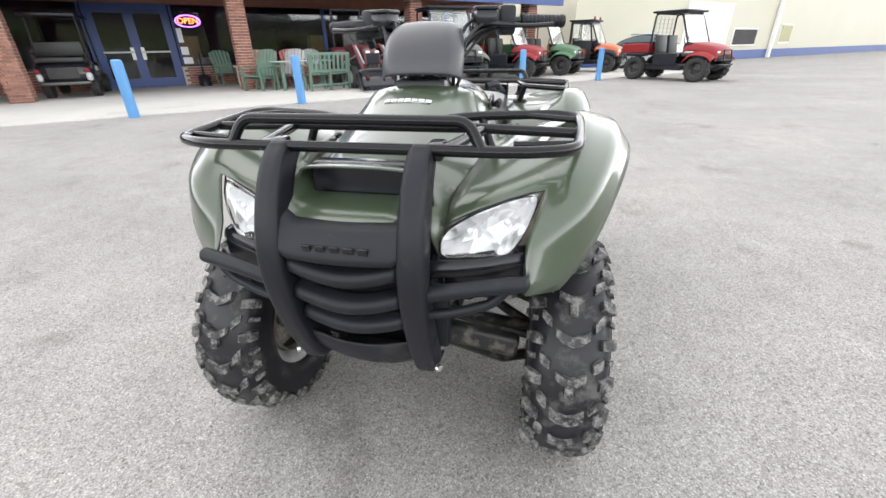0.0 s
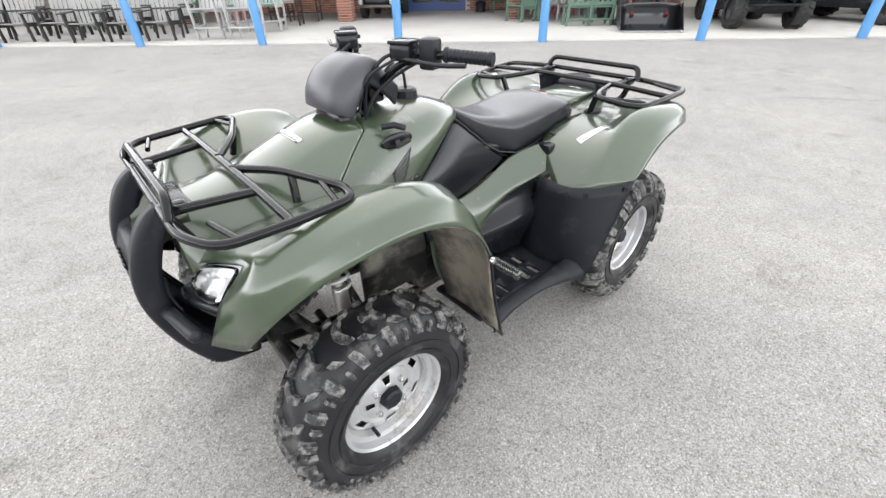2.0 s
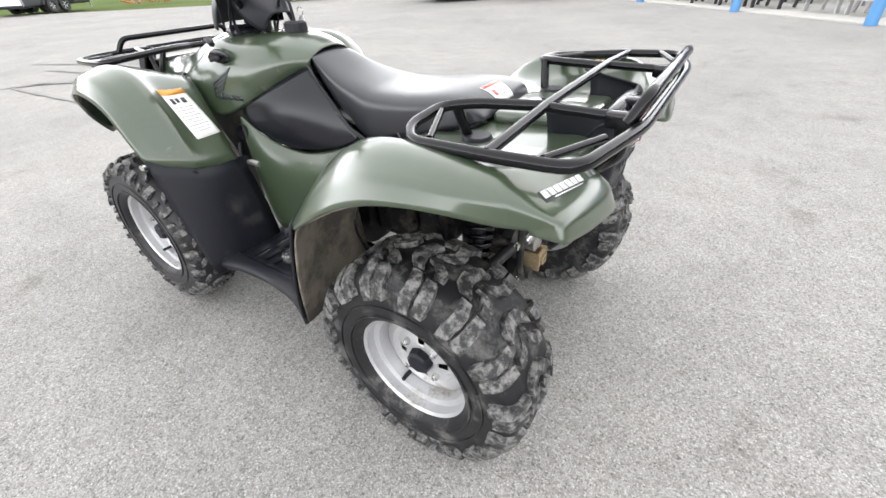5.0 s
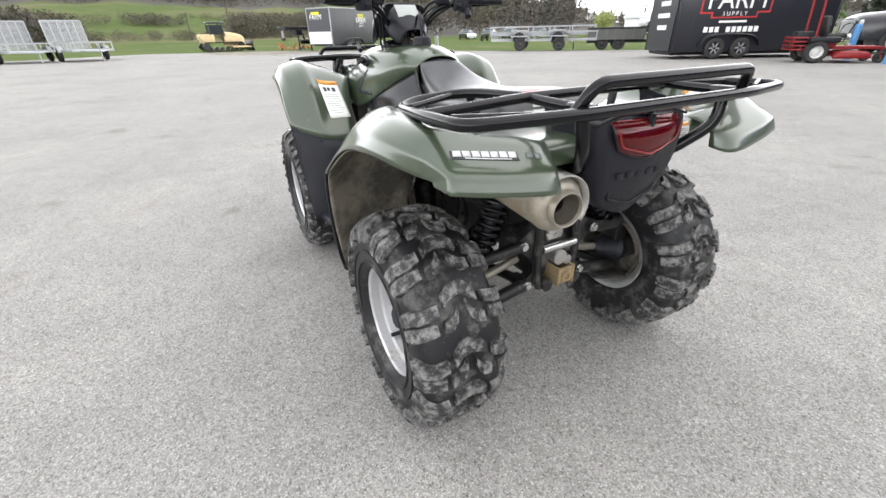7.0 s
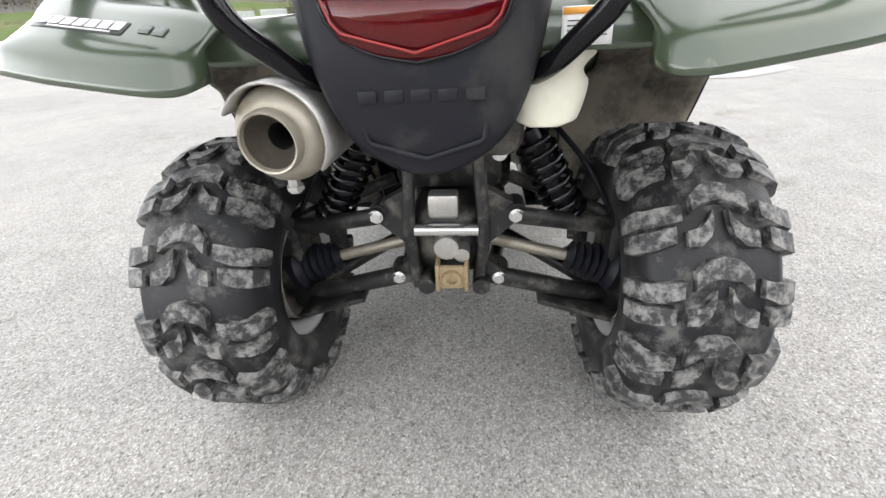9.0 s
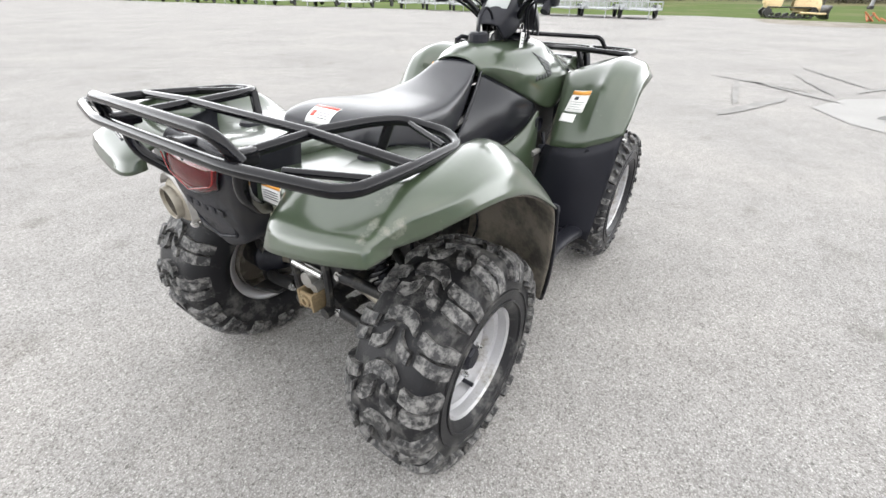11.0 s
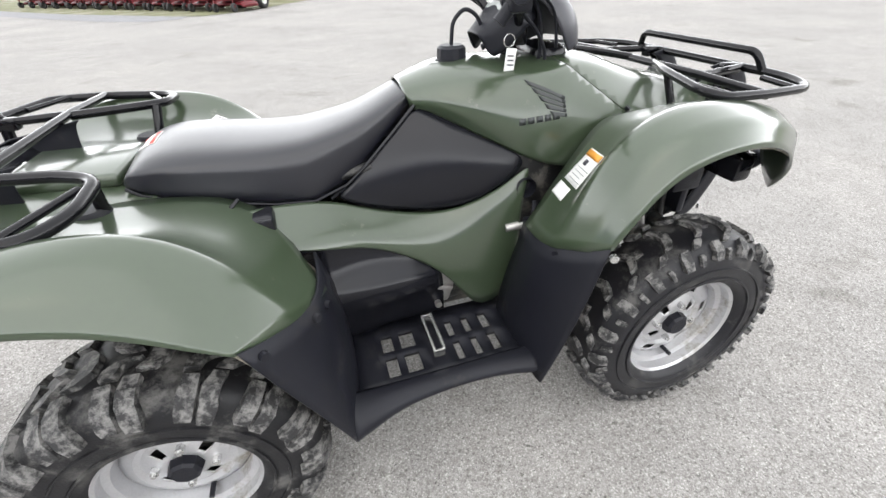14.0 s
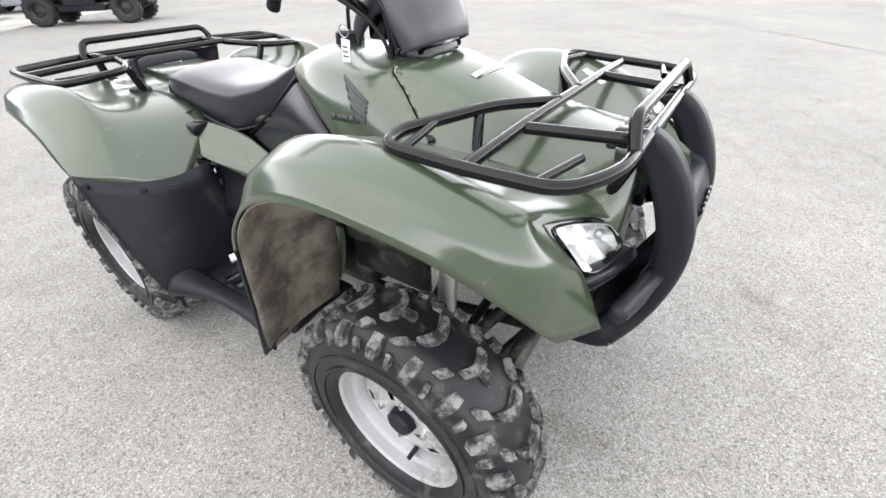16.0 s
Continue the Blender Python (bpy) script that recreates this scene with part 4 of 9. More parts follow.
# centre plate and grille bars
rows = []
for x, z, w in ((0.985, 0.771, 0.112), (1.000, 0.770, 0.113), (1.012, 0.763, 0.114), (1.026, 0.740, 0.115), (1.034, 0.716, 0.116), (1.03, 0.706, 0.116), (1.0, 0.702, 0.116)):
    rows.append([(x - 0.004, -w, z + 0.012), (x, -w * 0.84, z), (x + 0.003, -w * 0.4, z - 0.002), (x + 0.004, 0, z - 0.003), (x + 0.003, w * 0.4, z - 0.002), (x, w * 0.84, z), (x - 0.004, w, z + 0.012)])
shell("bumper_plate", rows, BLACK, atv, "black moulded bumper centre plate", 0.005, 2, crease_rows=(2, 4), crease_cols=(1, 5), crease=0.7)
bm = bmesh.new()
for k, wd in enumerate((0.020, 0.022, 0.020, 0.024, 0.022)):
    b_box(bm, (0.004, wd - 0.004, 0.017), Matrix.Translation((1.0345, -0.052 + 0.026 * k, 0.733)) @ Matrix.Rotation(0.35, 4, "Y"), 0.001)
part("embossed_badge", bm, SATIN, atv, "raised brand badge in black plastic")
for k, (x, z) in enumerate(((1.030, 0.672), (1.022, 0.610), (1.003, 0.552))):
    rows = []
    for dz, dx in ((0.020, -0.03), (0.016, -0.004), (0.004, 0.004), (-0.012, 0.0), (-0.018, -0.025)):
        rows.append([(x + dx - 0.006, -0.105, z + dz + 0.016), (x + dx, -0.06, z + dz + 0.002), (x + dx + 0.005, 0, z + dz - 0.006), (x + dx, 0.06, z + dz + 0.002), (x + dx - 0.006, 0.105, z + dz + 0.016)])
    shell("grille_bar", rows, BLACK, atv, "black curved grille bar", 0.004, 2)
rows = []
for x, z in ((0.985, 0.505), (0.985, 0.480), (0.955, 0.435), (0.92, 0.400), (0.84, 0.375), (0.70, 0.33)):
    rows.append([(x - 0.01, -0.118, z + 0.012), (x, -0.06, z - 0.004), (x + 0.003, 0, z - 0.008), (x, 0.06, z - 0.004), (x - 0.01, 0.118, z + 0.012)])
shell("skid_plate", rows, BLACK, atv, "black skid plate", 0.005, 2)
bm = bmesh.new()
b_box(bm, (0.03, 0.34, 0.30), pose(0.88, 0, 0.585), 0.01)
b_box(bm, (0.10, 0.44, 0.16), pose(0.82, 0, 0.63), 0.01)
part("radiator", bm, BLACK, atv, "dark radiator behind the grille")

# ---- racks ----
def rack(name, front, label):
    """Tubular rack: outer loop with two rear lobes, cross bar, two rails and a raised end hoop."""
    r = empty(name, None, atv)
    tagged(r, label)
    if front:
        P = lambda u, y, z=0.0: (0.930 - u, y, 0.886 + z)
        L, back, rail_y = 0.325, 0.185, 0.215
        zb = lambda u: 0.012 * u / 0.325
        R0 = 0.0105
    else:
        P = lambda u, y, z=0.0: (-0.968 + u, y, 0.868 + z)
        L, back, rail_y = 0.365, 0.165, 0.215
        zb = lambda u: -0.010 * u / 0.36
        R0 = 0.0115
    for sd in S2:
        if front:
            pts = [P(0.0, 0.0), P(0.0, sd * 0.30), P(0.045, sd * 0.392, -0.002), P(back, sd * 0.408, 0.004), P(0.315, sd * 0.412, 0.012), P(0.33, sd * 0.36, 0.016), P(0.262, sd * 0.17, 0.018), P(back, sd * 0.052, 0.008)]
        else:
            pts = [P(-0.022, 0.0), P(-0.022, sd * 0.25), P(0.022, sd * 0.462, -0.004), P(back, sd * 0.462, -0.008), P(0.330, sd * 0.440, -0.018), P(0.372, sd * 0.385, -0.012), P(0.372, sd * 0.27, -0.004), P(0.31, sd * 0.235, 0.0), P(back, sd * 0.205, 0.002)]
        tube("side_loop", pts, R0, STEELB, r, bend=0.042)
        tube("rail", [P(0.0, sd * rail_y * (0.8 if front else 1.0)), P(back, sd * rail_y, 0.003)], 0.0105, STEELB, r)
        if front:
            tube("gusset", [P(0.06, sd * 0.285), P(0.085, sd * 0.40)], 0.007, STEELB, r)
            tube("gusset", [P(0.285, sd * 0.405, 0.01), P(0.305, sd * 0.29, 0.016)], 0.007, STEELB, r)
            tube("rack_leg", [P(0.275, sd * 0.20, 0.016), (0.665, sd * 0.225, 0.835)], 0.010, STEELB, r)
        else:
            tube("gusset", [P(0.02, sd * 0.33), P(0.075, sd * 0.455)], 0.007, STEELB, r)
            tube("gusset", [P(0.355, sd * 0.30, -0.005), P(0.295, sd * 0.43, -0.012)], 0.007, STEELB, r)
            tube("rack_leg", [P(0.35, sd * 0.25, -0.004), (-0.632, sd * 0.225, 0.79)], 0.012, STEELB, r)
            tube("rack_stay", [P(0.02, sd * 0.215), (-0.955, sd * 0.205, 0.80), (-0.90, sd * 0.150, 0.735), (-0.86, sd * 0.13, 0.72)], 0.0135, STEELB, r, bend=0.05)
        bm = bmesh.new()
        b_box(bm, (0.055, 0.030, 0.030), Matrix.Translation(P(0.022, sd * rail_y * (0.72 if front else 1.0), -0.004)), 0.006)
        part("rack_bracket", bm, STEELB, r)
    tube("cross_bar", [P(back, -0.405 if front else -0.46, 0.0 if front else -0.006), P(back, -rail_y, 0.006), P(back, rail_y, 0.006), P(back, 0.405 if front else 0.46, 0.0 if front else -0.006)], 0.0105, STEELB, r)
    if front:
        tube("raised_hoop", [P(0.000, -0.236, 0.0), P(0.014, -0.212, 0.046), P(0.014, 0.212, 0.046), P(0.000, 0.236, 0.0)], 0.0100, STEELB, r, bend=0.030)
    else:
        tube("raised_hoop", [P(0.005, -0.245, 0.0), P(-0.018, -0.225, 0.048), P(-0.018, 0.225, 0.048), P(0.005, 0.245, 0.0)], 0.0115, STEELB, r, bend=0.035)
    return r


rack("front_rack", True, "black tubular steel front rack")
rack("rear_rack", False, "black tubular steel rear rack")

# ---- handlebar, pod and controls ----
tube("handlebar", [(0.150, 0.372, 1.108), (0.205, 0.235, 1.112), (0.262, 0.125, 1.085), (0.300, 0.075, 1.02), (0.305, 0.0, 1.00), (0.300, -0.075, 1.02), (0.262, -0.125, 1.085), (0.205, -0.235, 1.112), (0.150, -0.372, 1.108)], 0.0112, STEELB, atv, "black steel handlebar", bend=0.04)
rows = []
for x, z, w, d in ((0.470, 0.976, 0.104, 0.052), (0.468, 1.000, 0.108, 0.064), (0.455, 1.040, 0.108, 0.074), (0.425, 1.075, 0.102, 0.070), (0.385, 1.096, 0.094, 0.060), (0.345, 1.104, 0.086, 0.045)):
    rows.append([(x - d, -w * 1.04, z - 0.016), (x - d * 0.55, -w * 1.02, z - 0.006), (x - 0.010, -w * 0.75, z), (x, 0, z + 0.004), (x - 0.010, w * 0.75, z), (x - d * 0.55, w * 1.02, z - 0.006), (x - d, w * 1.04, z - 0.016)])
shell("handlebar_cover", rows, FOAM, atv, "rounded black handlebar cover", 0.005, 2, crease_cols=(2, 4), crease=0.6)
rows = []
for x, z, w in ((0.33, 1.095, 0.05), (0.30, 1.088, 0.075), (0.26, 1.052, 0.078), (0.225, 1.02, 0.062), (0.205, 1.005, 0.045)):
    rows.append([(x + 0.03, -w - 0.012, z - 0.055), (x + 0.008, -w, z - 0.008), (x, -w * 0.7, z), (x, 0, z + 0.002), (x, w * 0.7, z), (x + 0.008, w, z - 0.008), (x + 0.03, w + 0.012, z - 0.055)])
shell("instrument_pod", rows, BLACK, atv, "black instrument pod", 0.004, 2)
bm = bmesh.new()
b_box(bm, (0.062, 0.095, 0.004), Matrix.Translation((0.283, 0, 1.076)) @ Matrix.Rotation(radians(-46), 4, "Y"), 0.001)
part("display", bm, mat("display_glass", (0.35, 0.37, 0.36), 0.12, 0, 0.05), atv, "pale instrument display")
bm = bmesh.new()
b_cyl(bm, (0.315, 0, 0.90), (0.300, 0, 1.02), 0.022, 14)
for sd in S2:
    b_box(bm, (0.05, 0.03, 0.06), Matrix.Translation((0.303, sd * 0.05, 1.005)), 0.006)
part("steering_stem", bm, STEELB, atv, "", 40)
bm = bmesh.new()
b_box(bm, (0.09, 0.15, 0.05), pose(0.40, 0, 0.945), 0.02)
part("pod_base", bm, SATIN, atv)
for sd in S2:
    d = Vector((0.150 - 0.205, sd * (0.372 - 0.235), 1.108 - 1.112)).normalized()
    e = Vector((0.150, sd * 0.372, 1.108))
    bm = bmesh.new()
    b_lathe(bm, [(0.0, 0.004), (0.0165, 0.004), (0.018, 0.0), (0.018, -0.008), (0.0155, -0.010)] + [q for k in range(9) for q in ((0.0155, -0.014 - 0.012 * k), (0.0168, -0.016 - 0.012 * k), (0.0168, -0.022 - 0.012 * k), (0.0155, -0.024 - 0.012 * k))] + [(0.02, -0.124), (0.02, -0.13), (0.012, -0.13)], Matrix.Translation(e) @ d.to_track_quat("Z", "Y").to_matrix().to_4x4(), 18)
    part("grip", bm, BLACK, atv, "black ribbed rubber grip", 30)
    rot = Matrix.Rotation(math.atan2(d.y, d.x) - sd * radians(90), 4, "Z")
    c = Vector((0.214, sd * 0.208, 1.112))
    bm = bmesh.new()
    b_box(bm, (0.052, 0.050, 0.078), Matrix.Translation(c) @ rot, 0.010)
    part("switch_housing", bm, BLACK, atv, "black switch housing")
    c2 = Vector((0.245, sd * 0.150, 1.112))
    bm = bmesh.new()
    b_box(bm, (0.062, 0.062, 0.042), Matrix.Translation(c2 + Vector((0.012, 0, 0.004))) @ rot, 0.008)
    b_box(bm, (0.066, 0.066, 0.010), Matrix.Translation(c2 + Vector((0.012, 0, 0.029))) @ rot, 0.003)
    part("brake_reservoir", bm, SATIN, atv, "black brake fluid reservoir")
    tube("brake_lever", [c2 + Vector((0.035, 0, -0.008)), (0.262, sd * 0.215, 1.098), (0.245, sd * 0.28, 1.094), (0.215, sd * 0.345, 1.098)], [0.008] * 4 + [0.0065] * 8, SATIN, atv, "black brake lever", seg=8, bend=0.03)
    for k, (off, mt) in enumerate((((0.0, -0.002, 0.030), REDBTN if sd > 0 else BLACK), ((-0.028, 0.0, 0.008), YELLOW if sd > 0 else BLACK), ((-0.028, 0.002, -0.020), BLACK if sd > 0 else BLACK))):
        bm = bmesh.new()
        b_box(bm, (0.014, 0.018, 0.012), Matrix.Translation(c + rot @ Vector(off)), 0.003)
        part("switch_button", bm, mt, atv)
    tube("brake_hose", [c2 + Vector((0.02, -sd * 0.03, 0.0)), (0.30, sd * 0.105, 1.10), (0.345, sd * 0.085, 1.05), (0.36, sd * 0.08, 0.97), (0.35, sd * 0.07, 0.90)], 0.0052, BLACK, atv, bend=0.05)
    tube("control_cable", [c + Vector((0.02, -sd * 0.025, -0.02)), (0.27, sd * 0.13, 1.06), (0.335, sd * 0.10, 1.01), (0.37, sd * 0.095, 0.95), (0.36, sd * 0.06, 0.88)], 0.0045, BLACK, atv, bend=0.06)
    tube("control_cable", [c + Vector((0.026, -sd * 0.025, 0.01)), (0.29, sd * 0.145, 1.10), (0.37, sd * 0.112, 1.06), (0.39, sd * 0.10, 0.97)], 0.004, BLACK, atv, bend=0.06)
bm = bmesh.new()
b_box(bm, (0.05, 0.05, 0.06), Matrix.Translation((0.212, -0.235, 1.095)), 0.012)
b_cyl(bm, (0.20, -0.235, 1.08), (0.175, -0.23, 1.05), 0.014, 12)
part("thumb_throttle", bm, BLACK, atv, "black thumb throttle housing")
tube("choke_lever", [(0.37, 0.175, 0.942), (0.345, 0.20, 0.948), (0.315, 0.205, 0.935)], 0.009, BLACK, atv)
bm = bmesh.new()
b_ball(bm, (0.33, 0.186, 0.897), 0.042, 20, (1.3, 0.16, 0.55))
part("side_pocket", bm, SATIN, atv, "black recess in the tank cover")
bm = bmesh.new()
b_cyl(bm, (0.33, 0.195, 0.888), (0.345, 0.212, 0.902), 0.008, 8); b_box(bm, (0.05, 0.012, 0.012), pose(0.325, 0.208, 0.893, 0, 12), 0.003)
part("reverse_lever", bm, BLACK, atv)
# ignition key with white tag
tagp = tagged(empty("key_tag", None, atv), "white paper key tag on a ring")
bm = bmesh.new()
b_tube(bm, [(0.254 + 0.014 * math.cos(a), -0.118, 0.998 + 0.014 * math.sin(a)) for a in (2 * math.pi * k / 16 for k in range(16))], 0.0014, True, 6)
part("key_ring", bm, CHROME, tagp, "", 60)
bm = bmesh.new()
b_box(bm, (0.026, 0.003, 0.052), Matrix.Translation((0.256, -0.122, 0.956)) @ Matrix.Rotation(0.12, 4, "Y"), 0.0012)
part("tag", bm, WHITE, tagp)
bm = bmesh.new()
for k in range(3):
    b_box(bm, (0.016, 0.0006, 0.003), Matrix.Translation((0.256, -0.1238, 0.966 - 0.010 * k)) @ Matrix.Rotation(0.12, 4, "Y"))
part("tag_print", bm, INK, tagp)

# ---- tail: cover, lamp, exhaust ----
rows = []
for z, w, x in ((0.850, 0.146, -0.905), (0.838, 0.152, -0.922), (0.775, 0.146, -0.930), (0.720, 0.134, -0.928), (0.670, 0.116, -0.918), (0.632, 0.102, -0.908), (0.612, 0.068, -0.900)):
    dz = 0.018 if z < 0.65 else 0.0
    rows.append([(x + 0.14, -w - 0.004, z + 0.02), (x + 0.03, -w, z + dz), (x, -w * 0.84, z + dz * 0.7), (x - 0.006, -w * 0.4, z), (x - 0.008, 0, z - 0.004), (x - 0.006, w * 0.4, z), (x, w * 0.84, z + dz * 0.7), (x + 0.03, w, z + dz), (x + 0.14, w + 0.004, z + 0.02)])
shell("tail_cover", rows, BLACK, atv, "black plastic tail cover", 0.004, 2, crease_cols=(2, 6), crease=0.75)
tube("tail_ridge", [(-0.921, -0.076, 0.700), (-0.920, -0.073, 0.660), (-0.920, -0.068, 0.654), (-0.920, 0, 0.634), (-0.920, 0.068, 0.654), (-0.920, 0.073, 0.660), (-0.921, 0.076, 0.700)], 0.0042, BLACK, atv, seg=8)
bm = bmesh.new()
for k in range(5):
    b_box(bm, (0.002, 0.022, 0.014), Matrix.Translation((-0.9355, -0.062 + 0.031 * k, 0.712)), 0.001)
part("embossed_badge", bm, BLACK, atv, "raised brand badge in black plastic")
shell("tail_top", [[(x, -0.148, z - 0.020), (x, -0.10, z), (x, 0, z + 0.003), (x, 0.10, z), (x, 0.148, z - 0.020)] for x, z in ((-0.868, 0.800), (-0.876, 0.830), (-0.893, 0.846), (-0.912, 0.849), (-0.924, 0.838))], SATIN, atv, "black top of the tail cover", 0.004, 2)
tl = empty("tail_lamp", None, atv)
lens = []
for xe, xm, ye, ze, zm in ((-0.917, -0.932, 0.106, 0.832, 0.833), (-0.934, -0.949, 0.103, 0.815, 0.815), (-0.939, -0.954, 0.096, 0.790, 0.776), (-0.934, -0.943, 0.083, 0.771, 0.747)):
    half = [(xe, ye, ze), (xe + (xm - xe) * 0.62, ye * 0.70, ze + (zm - ze) * 0.45), (xe + (xm - xe) * 0.84, ye * 0.46, ze + (zm - ze) * 0.72), (xm, 0, zm)]
    lens.append([(x, -y, z) for x, y, z in half] + half[2::-1])
lens = [[(x - 0.001, y, z) for x, y, z in r] for r in lens]
shell("lamp_lens", lens, REDLENS, tl, "deep red tail lamp lens", 0.003, 2, crease_rows=(0, 3), crease_cols=(0, 6))
shell("lamp_back", [[(x + 0.014, y * 0.96, z + (0.002 if i > 1 else -0.002)) for x, y, z in r] for i, r in enumerate(lens)], REDBACK, tl, "red lamp reflector", 0.002, 1, crease_rows=(0, 3))
tube("lamp_bezel", lens[0] + [lens[1][6], lens[2][6]] + lens[3][::-1] + [lens[2][0], lens[1][0]], 0.0022, SATIN, tl, "black lamp bezel", closed=True, seg=8)
strip = [Vector((-0.945, sd_ * y, z)) for sd_, y, z in ((-1, 0.098, 0.814), (-1, 0.088, 0.788), (-1, 0.078, 0.778), (1, 0.0, 0.757), (1, 0.078, 0.778), (1, 0.088, 0.788), (1, 0.098, 0.814))]
tube("light_guide", [p + Vector((-0.009 * (1 - (p.y / 0.095) ** 2), 0, 0)) for p in strip], 0.0016, mat("bright_red_strip", (0.24, 0.010, 0.010), 0.2, 0, 0.05, coat=0.5), tl, "bright red strip in the lamp", seg=8)
bm = bmesh.new()
b_box(bm, (0.03, 0.040, 0.016), pose(-0.925, 0.012, 0.846), 0.004)
b_box(bm, (0.02, 0.012, 0.030), pose(-0.938, 0.004, 0.826), 0.003)
part("lid_catch", bm, SATIN, atv, "black catch above the tail lamp")
ex = empty("exhaust", None, atv)
mx = Matrix.Translation((-0.918, 0.197, 0.661)) @ Vector((-1, 0.06, -0.03)).to_track_quat("Z", "Y").to_matrix().to_4x4()
bm = bmesh.new()
b_lathe(bm, [(0.046, -0.40), (0.060, -0.385), (0.062, -0.10), (0.062, -0.045), (0.0635, -0.04), (0.0635, -0.028), (0.060, -0.018), (0.050, -0.006), (0.044, -0.003), (0.0415, -0.003), (0.041, 0.010), (0.039, 0.014), (0.0365, 0.013), (0.035, 0.006)], mx, 40)
part("silencer", bm, EXH, ex, "tarnished stainless silencer", 35)
bm = bmesh.new()
rows = []
for h in (-0.36, -0.06, -0.004):
    rows.append([mx @ Vector((0.0715 * math.cos(a), 0.0715 * math.sin(a), h)) for a in (radians(152 - 12.5 * k) for k in range(16))])
b_grid(bm, rows)
ob = part("heat_shield", bm, ALU, ex, "grey metal heat shield")
mo = ob.modifiers.new("wall", "SOLIDIFY"); mo.thickness = 0.004
bm = bmesh.new()
c = mx @ Vector((0.0, 0, -0.03))
b_cyl(bm, c + Vector((0, 0, -0.055)), c + Vector((0, 0, -0.081)), 0.009, 8)
b_cyl(bm, c + Vector((0, 0, -0.071)), c + Vector((0, 0, -0.077)), 0.013, 6)
part("drain_bolt", bm, ALU, ex, "", 30)
bm = bmesh.new()
b_lathe(bm, [(0.035, 0.006), (0.033, 0.000), (0.028, -0.012), (0.022, -0.020), (0.0185, -0.024)], mx, 32)
part("mouth_funnel", bm, mat("heat_browned_steel", (0.060, 0.050, 0.038), 0.7, 0.2, 0.2, 30, 120), ex, "heat browned funnel in the silencer end", 35)
# bore in near-black: the darkness of the deep hole is in its colour
bm = bmesh.new()
b_lathe(bm, [(0.0185, -0.024), (0.0175, -0.030), (0.0175, -0.075), (0.0, -0.078)], mx, 24)
part("tail_pipe_bore", bm, mat("bore_shade", (0.004, 0.004, 0.004), 0.9, 0, 0.1), ex, "black bore, the shade of its depth in the colour", 30)
tube("exhaust_pipe", [mx @ Vector((0, 0, -0.38)), (-0.45, 0.16, 0.64), (-0.25, 0.10, 0.60), (0.0, 0.05, 0.55)], 0.02, EXH, ex, bend=0.1)
# coolant reservoir
rows = []
for z, y0, y1 in ((0.658, -0.125, -0.175), (0.664, -0.112, -0.196), (0.698, -0.108, -0.206), (0.711, -0.116, -0.205), (0.719, -0.136, -0.196), (0.729, -0.134, -0.196), (0.742, -0.118, -0.212), (0.764, -0.118, -0.206), (0.775, -0.13, -0.19)):
    rows.append([(-0.868, y0, z), (-0.873, (y0 + y1) / 2, z), (-0.868, y1, z), (-0.81, y1, z), (-0.81, y0, z), (-0.868, y0, z)])
shell("reservoir", rows, MILK, atv, "milky white plastic reservoir", 0.004, 2, crease_rows=(1, 3, 6, 7), crease=0.5)

# ---- frame, engine, rear suspension ----
def rod(name, a, b, r, mt=WORN, sd=1, parent=None, label="", seg=12, both=None):
    bm = bmesh.new()
    f = lambda p: (p[0], p[1] * sd, p[2])
    b_cyl(bm, f(a), f(b), r, seg)
    return part(name, bm, mt, parent or atv, label, 40)


bm = bmesh.new()
b_box(bm, (0.46, 0.26, 0.28), pose(0.05, 0, 0.42), 0.03)
b_box(bm, (0.20, 0.22, 0.22), pose(0.05, 0, 0.62), 0.03)
b_box(bm, (0.30, 0.16, 0.14), pose(-0.35, 0, 0.60), 0.03)
part("engine", bm, WORN, atv, "dark dusty engine block")
bm = bmesh.new()
b_box(bm, (0.30, 0.20, 0.24), pose(-0.32, 0, 0.445), 0.04, 3)
b_cyl(bm, (-0.30, -0.115, 0.43), (-0.30, 0.115, 0.43), 0.075, 24)
for k in range(6):
    a_ = math.pi * k / 3
    b_cyl(bm, (-0.30 + 0.062 * math.cos(a_), -0.122, 0.43 + 0.062 * math.sin(a_)), (-0.30 + 0.062 * math.cos(a_), 0.122, 0.43 + 0.062 * math.sin(a_)), 0.008, 6)
part("gearbox", bm, WORN, atv, "dusty dark gearbox behind the engine", 35)
bm = bmesh.new()
for sd in S2:
    b_tube(bm, [(0.80, sd * 0.11, 0.36), (0.3, sd * 0.13, 0.275), (-0.35, sd * 0.13, 0.275), (-0.70, sd * 0.085, 0.315)], 0.016, seg=8, bend=0.06)
    b_tube(bm, [(0.85, sd * 0.12, 0.38), (0.80, sd * 0.13, 0.70), (0.35, sd * 0.10, 0.80), (-0.30, sd * 0.12, 0.72), (-0.88, sd * 0.12, 0.745)], 0.015, seg=8, bend=0.08)
part("frame", bm, WORN, atv, "black tubular steel frame", 60)
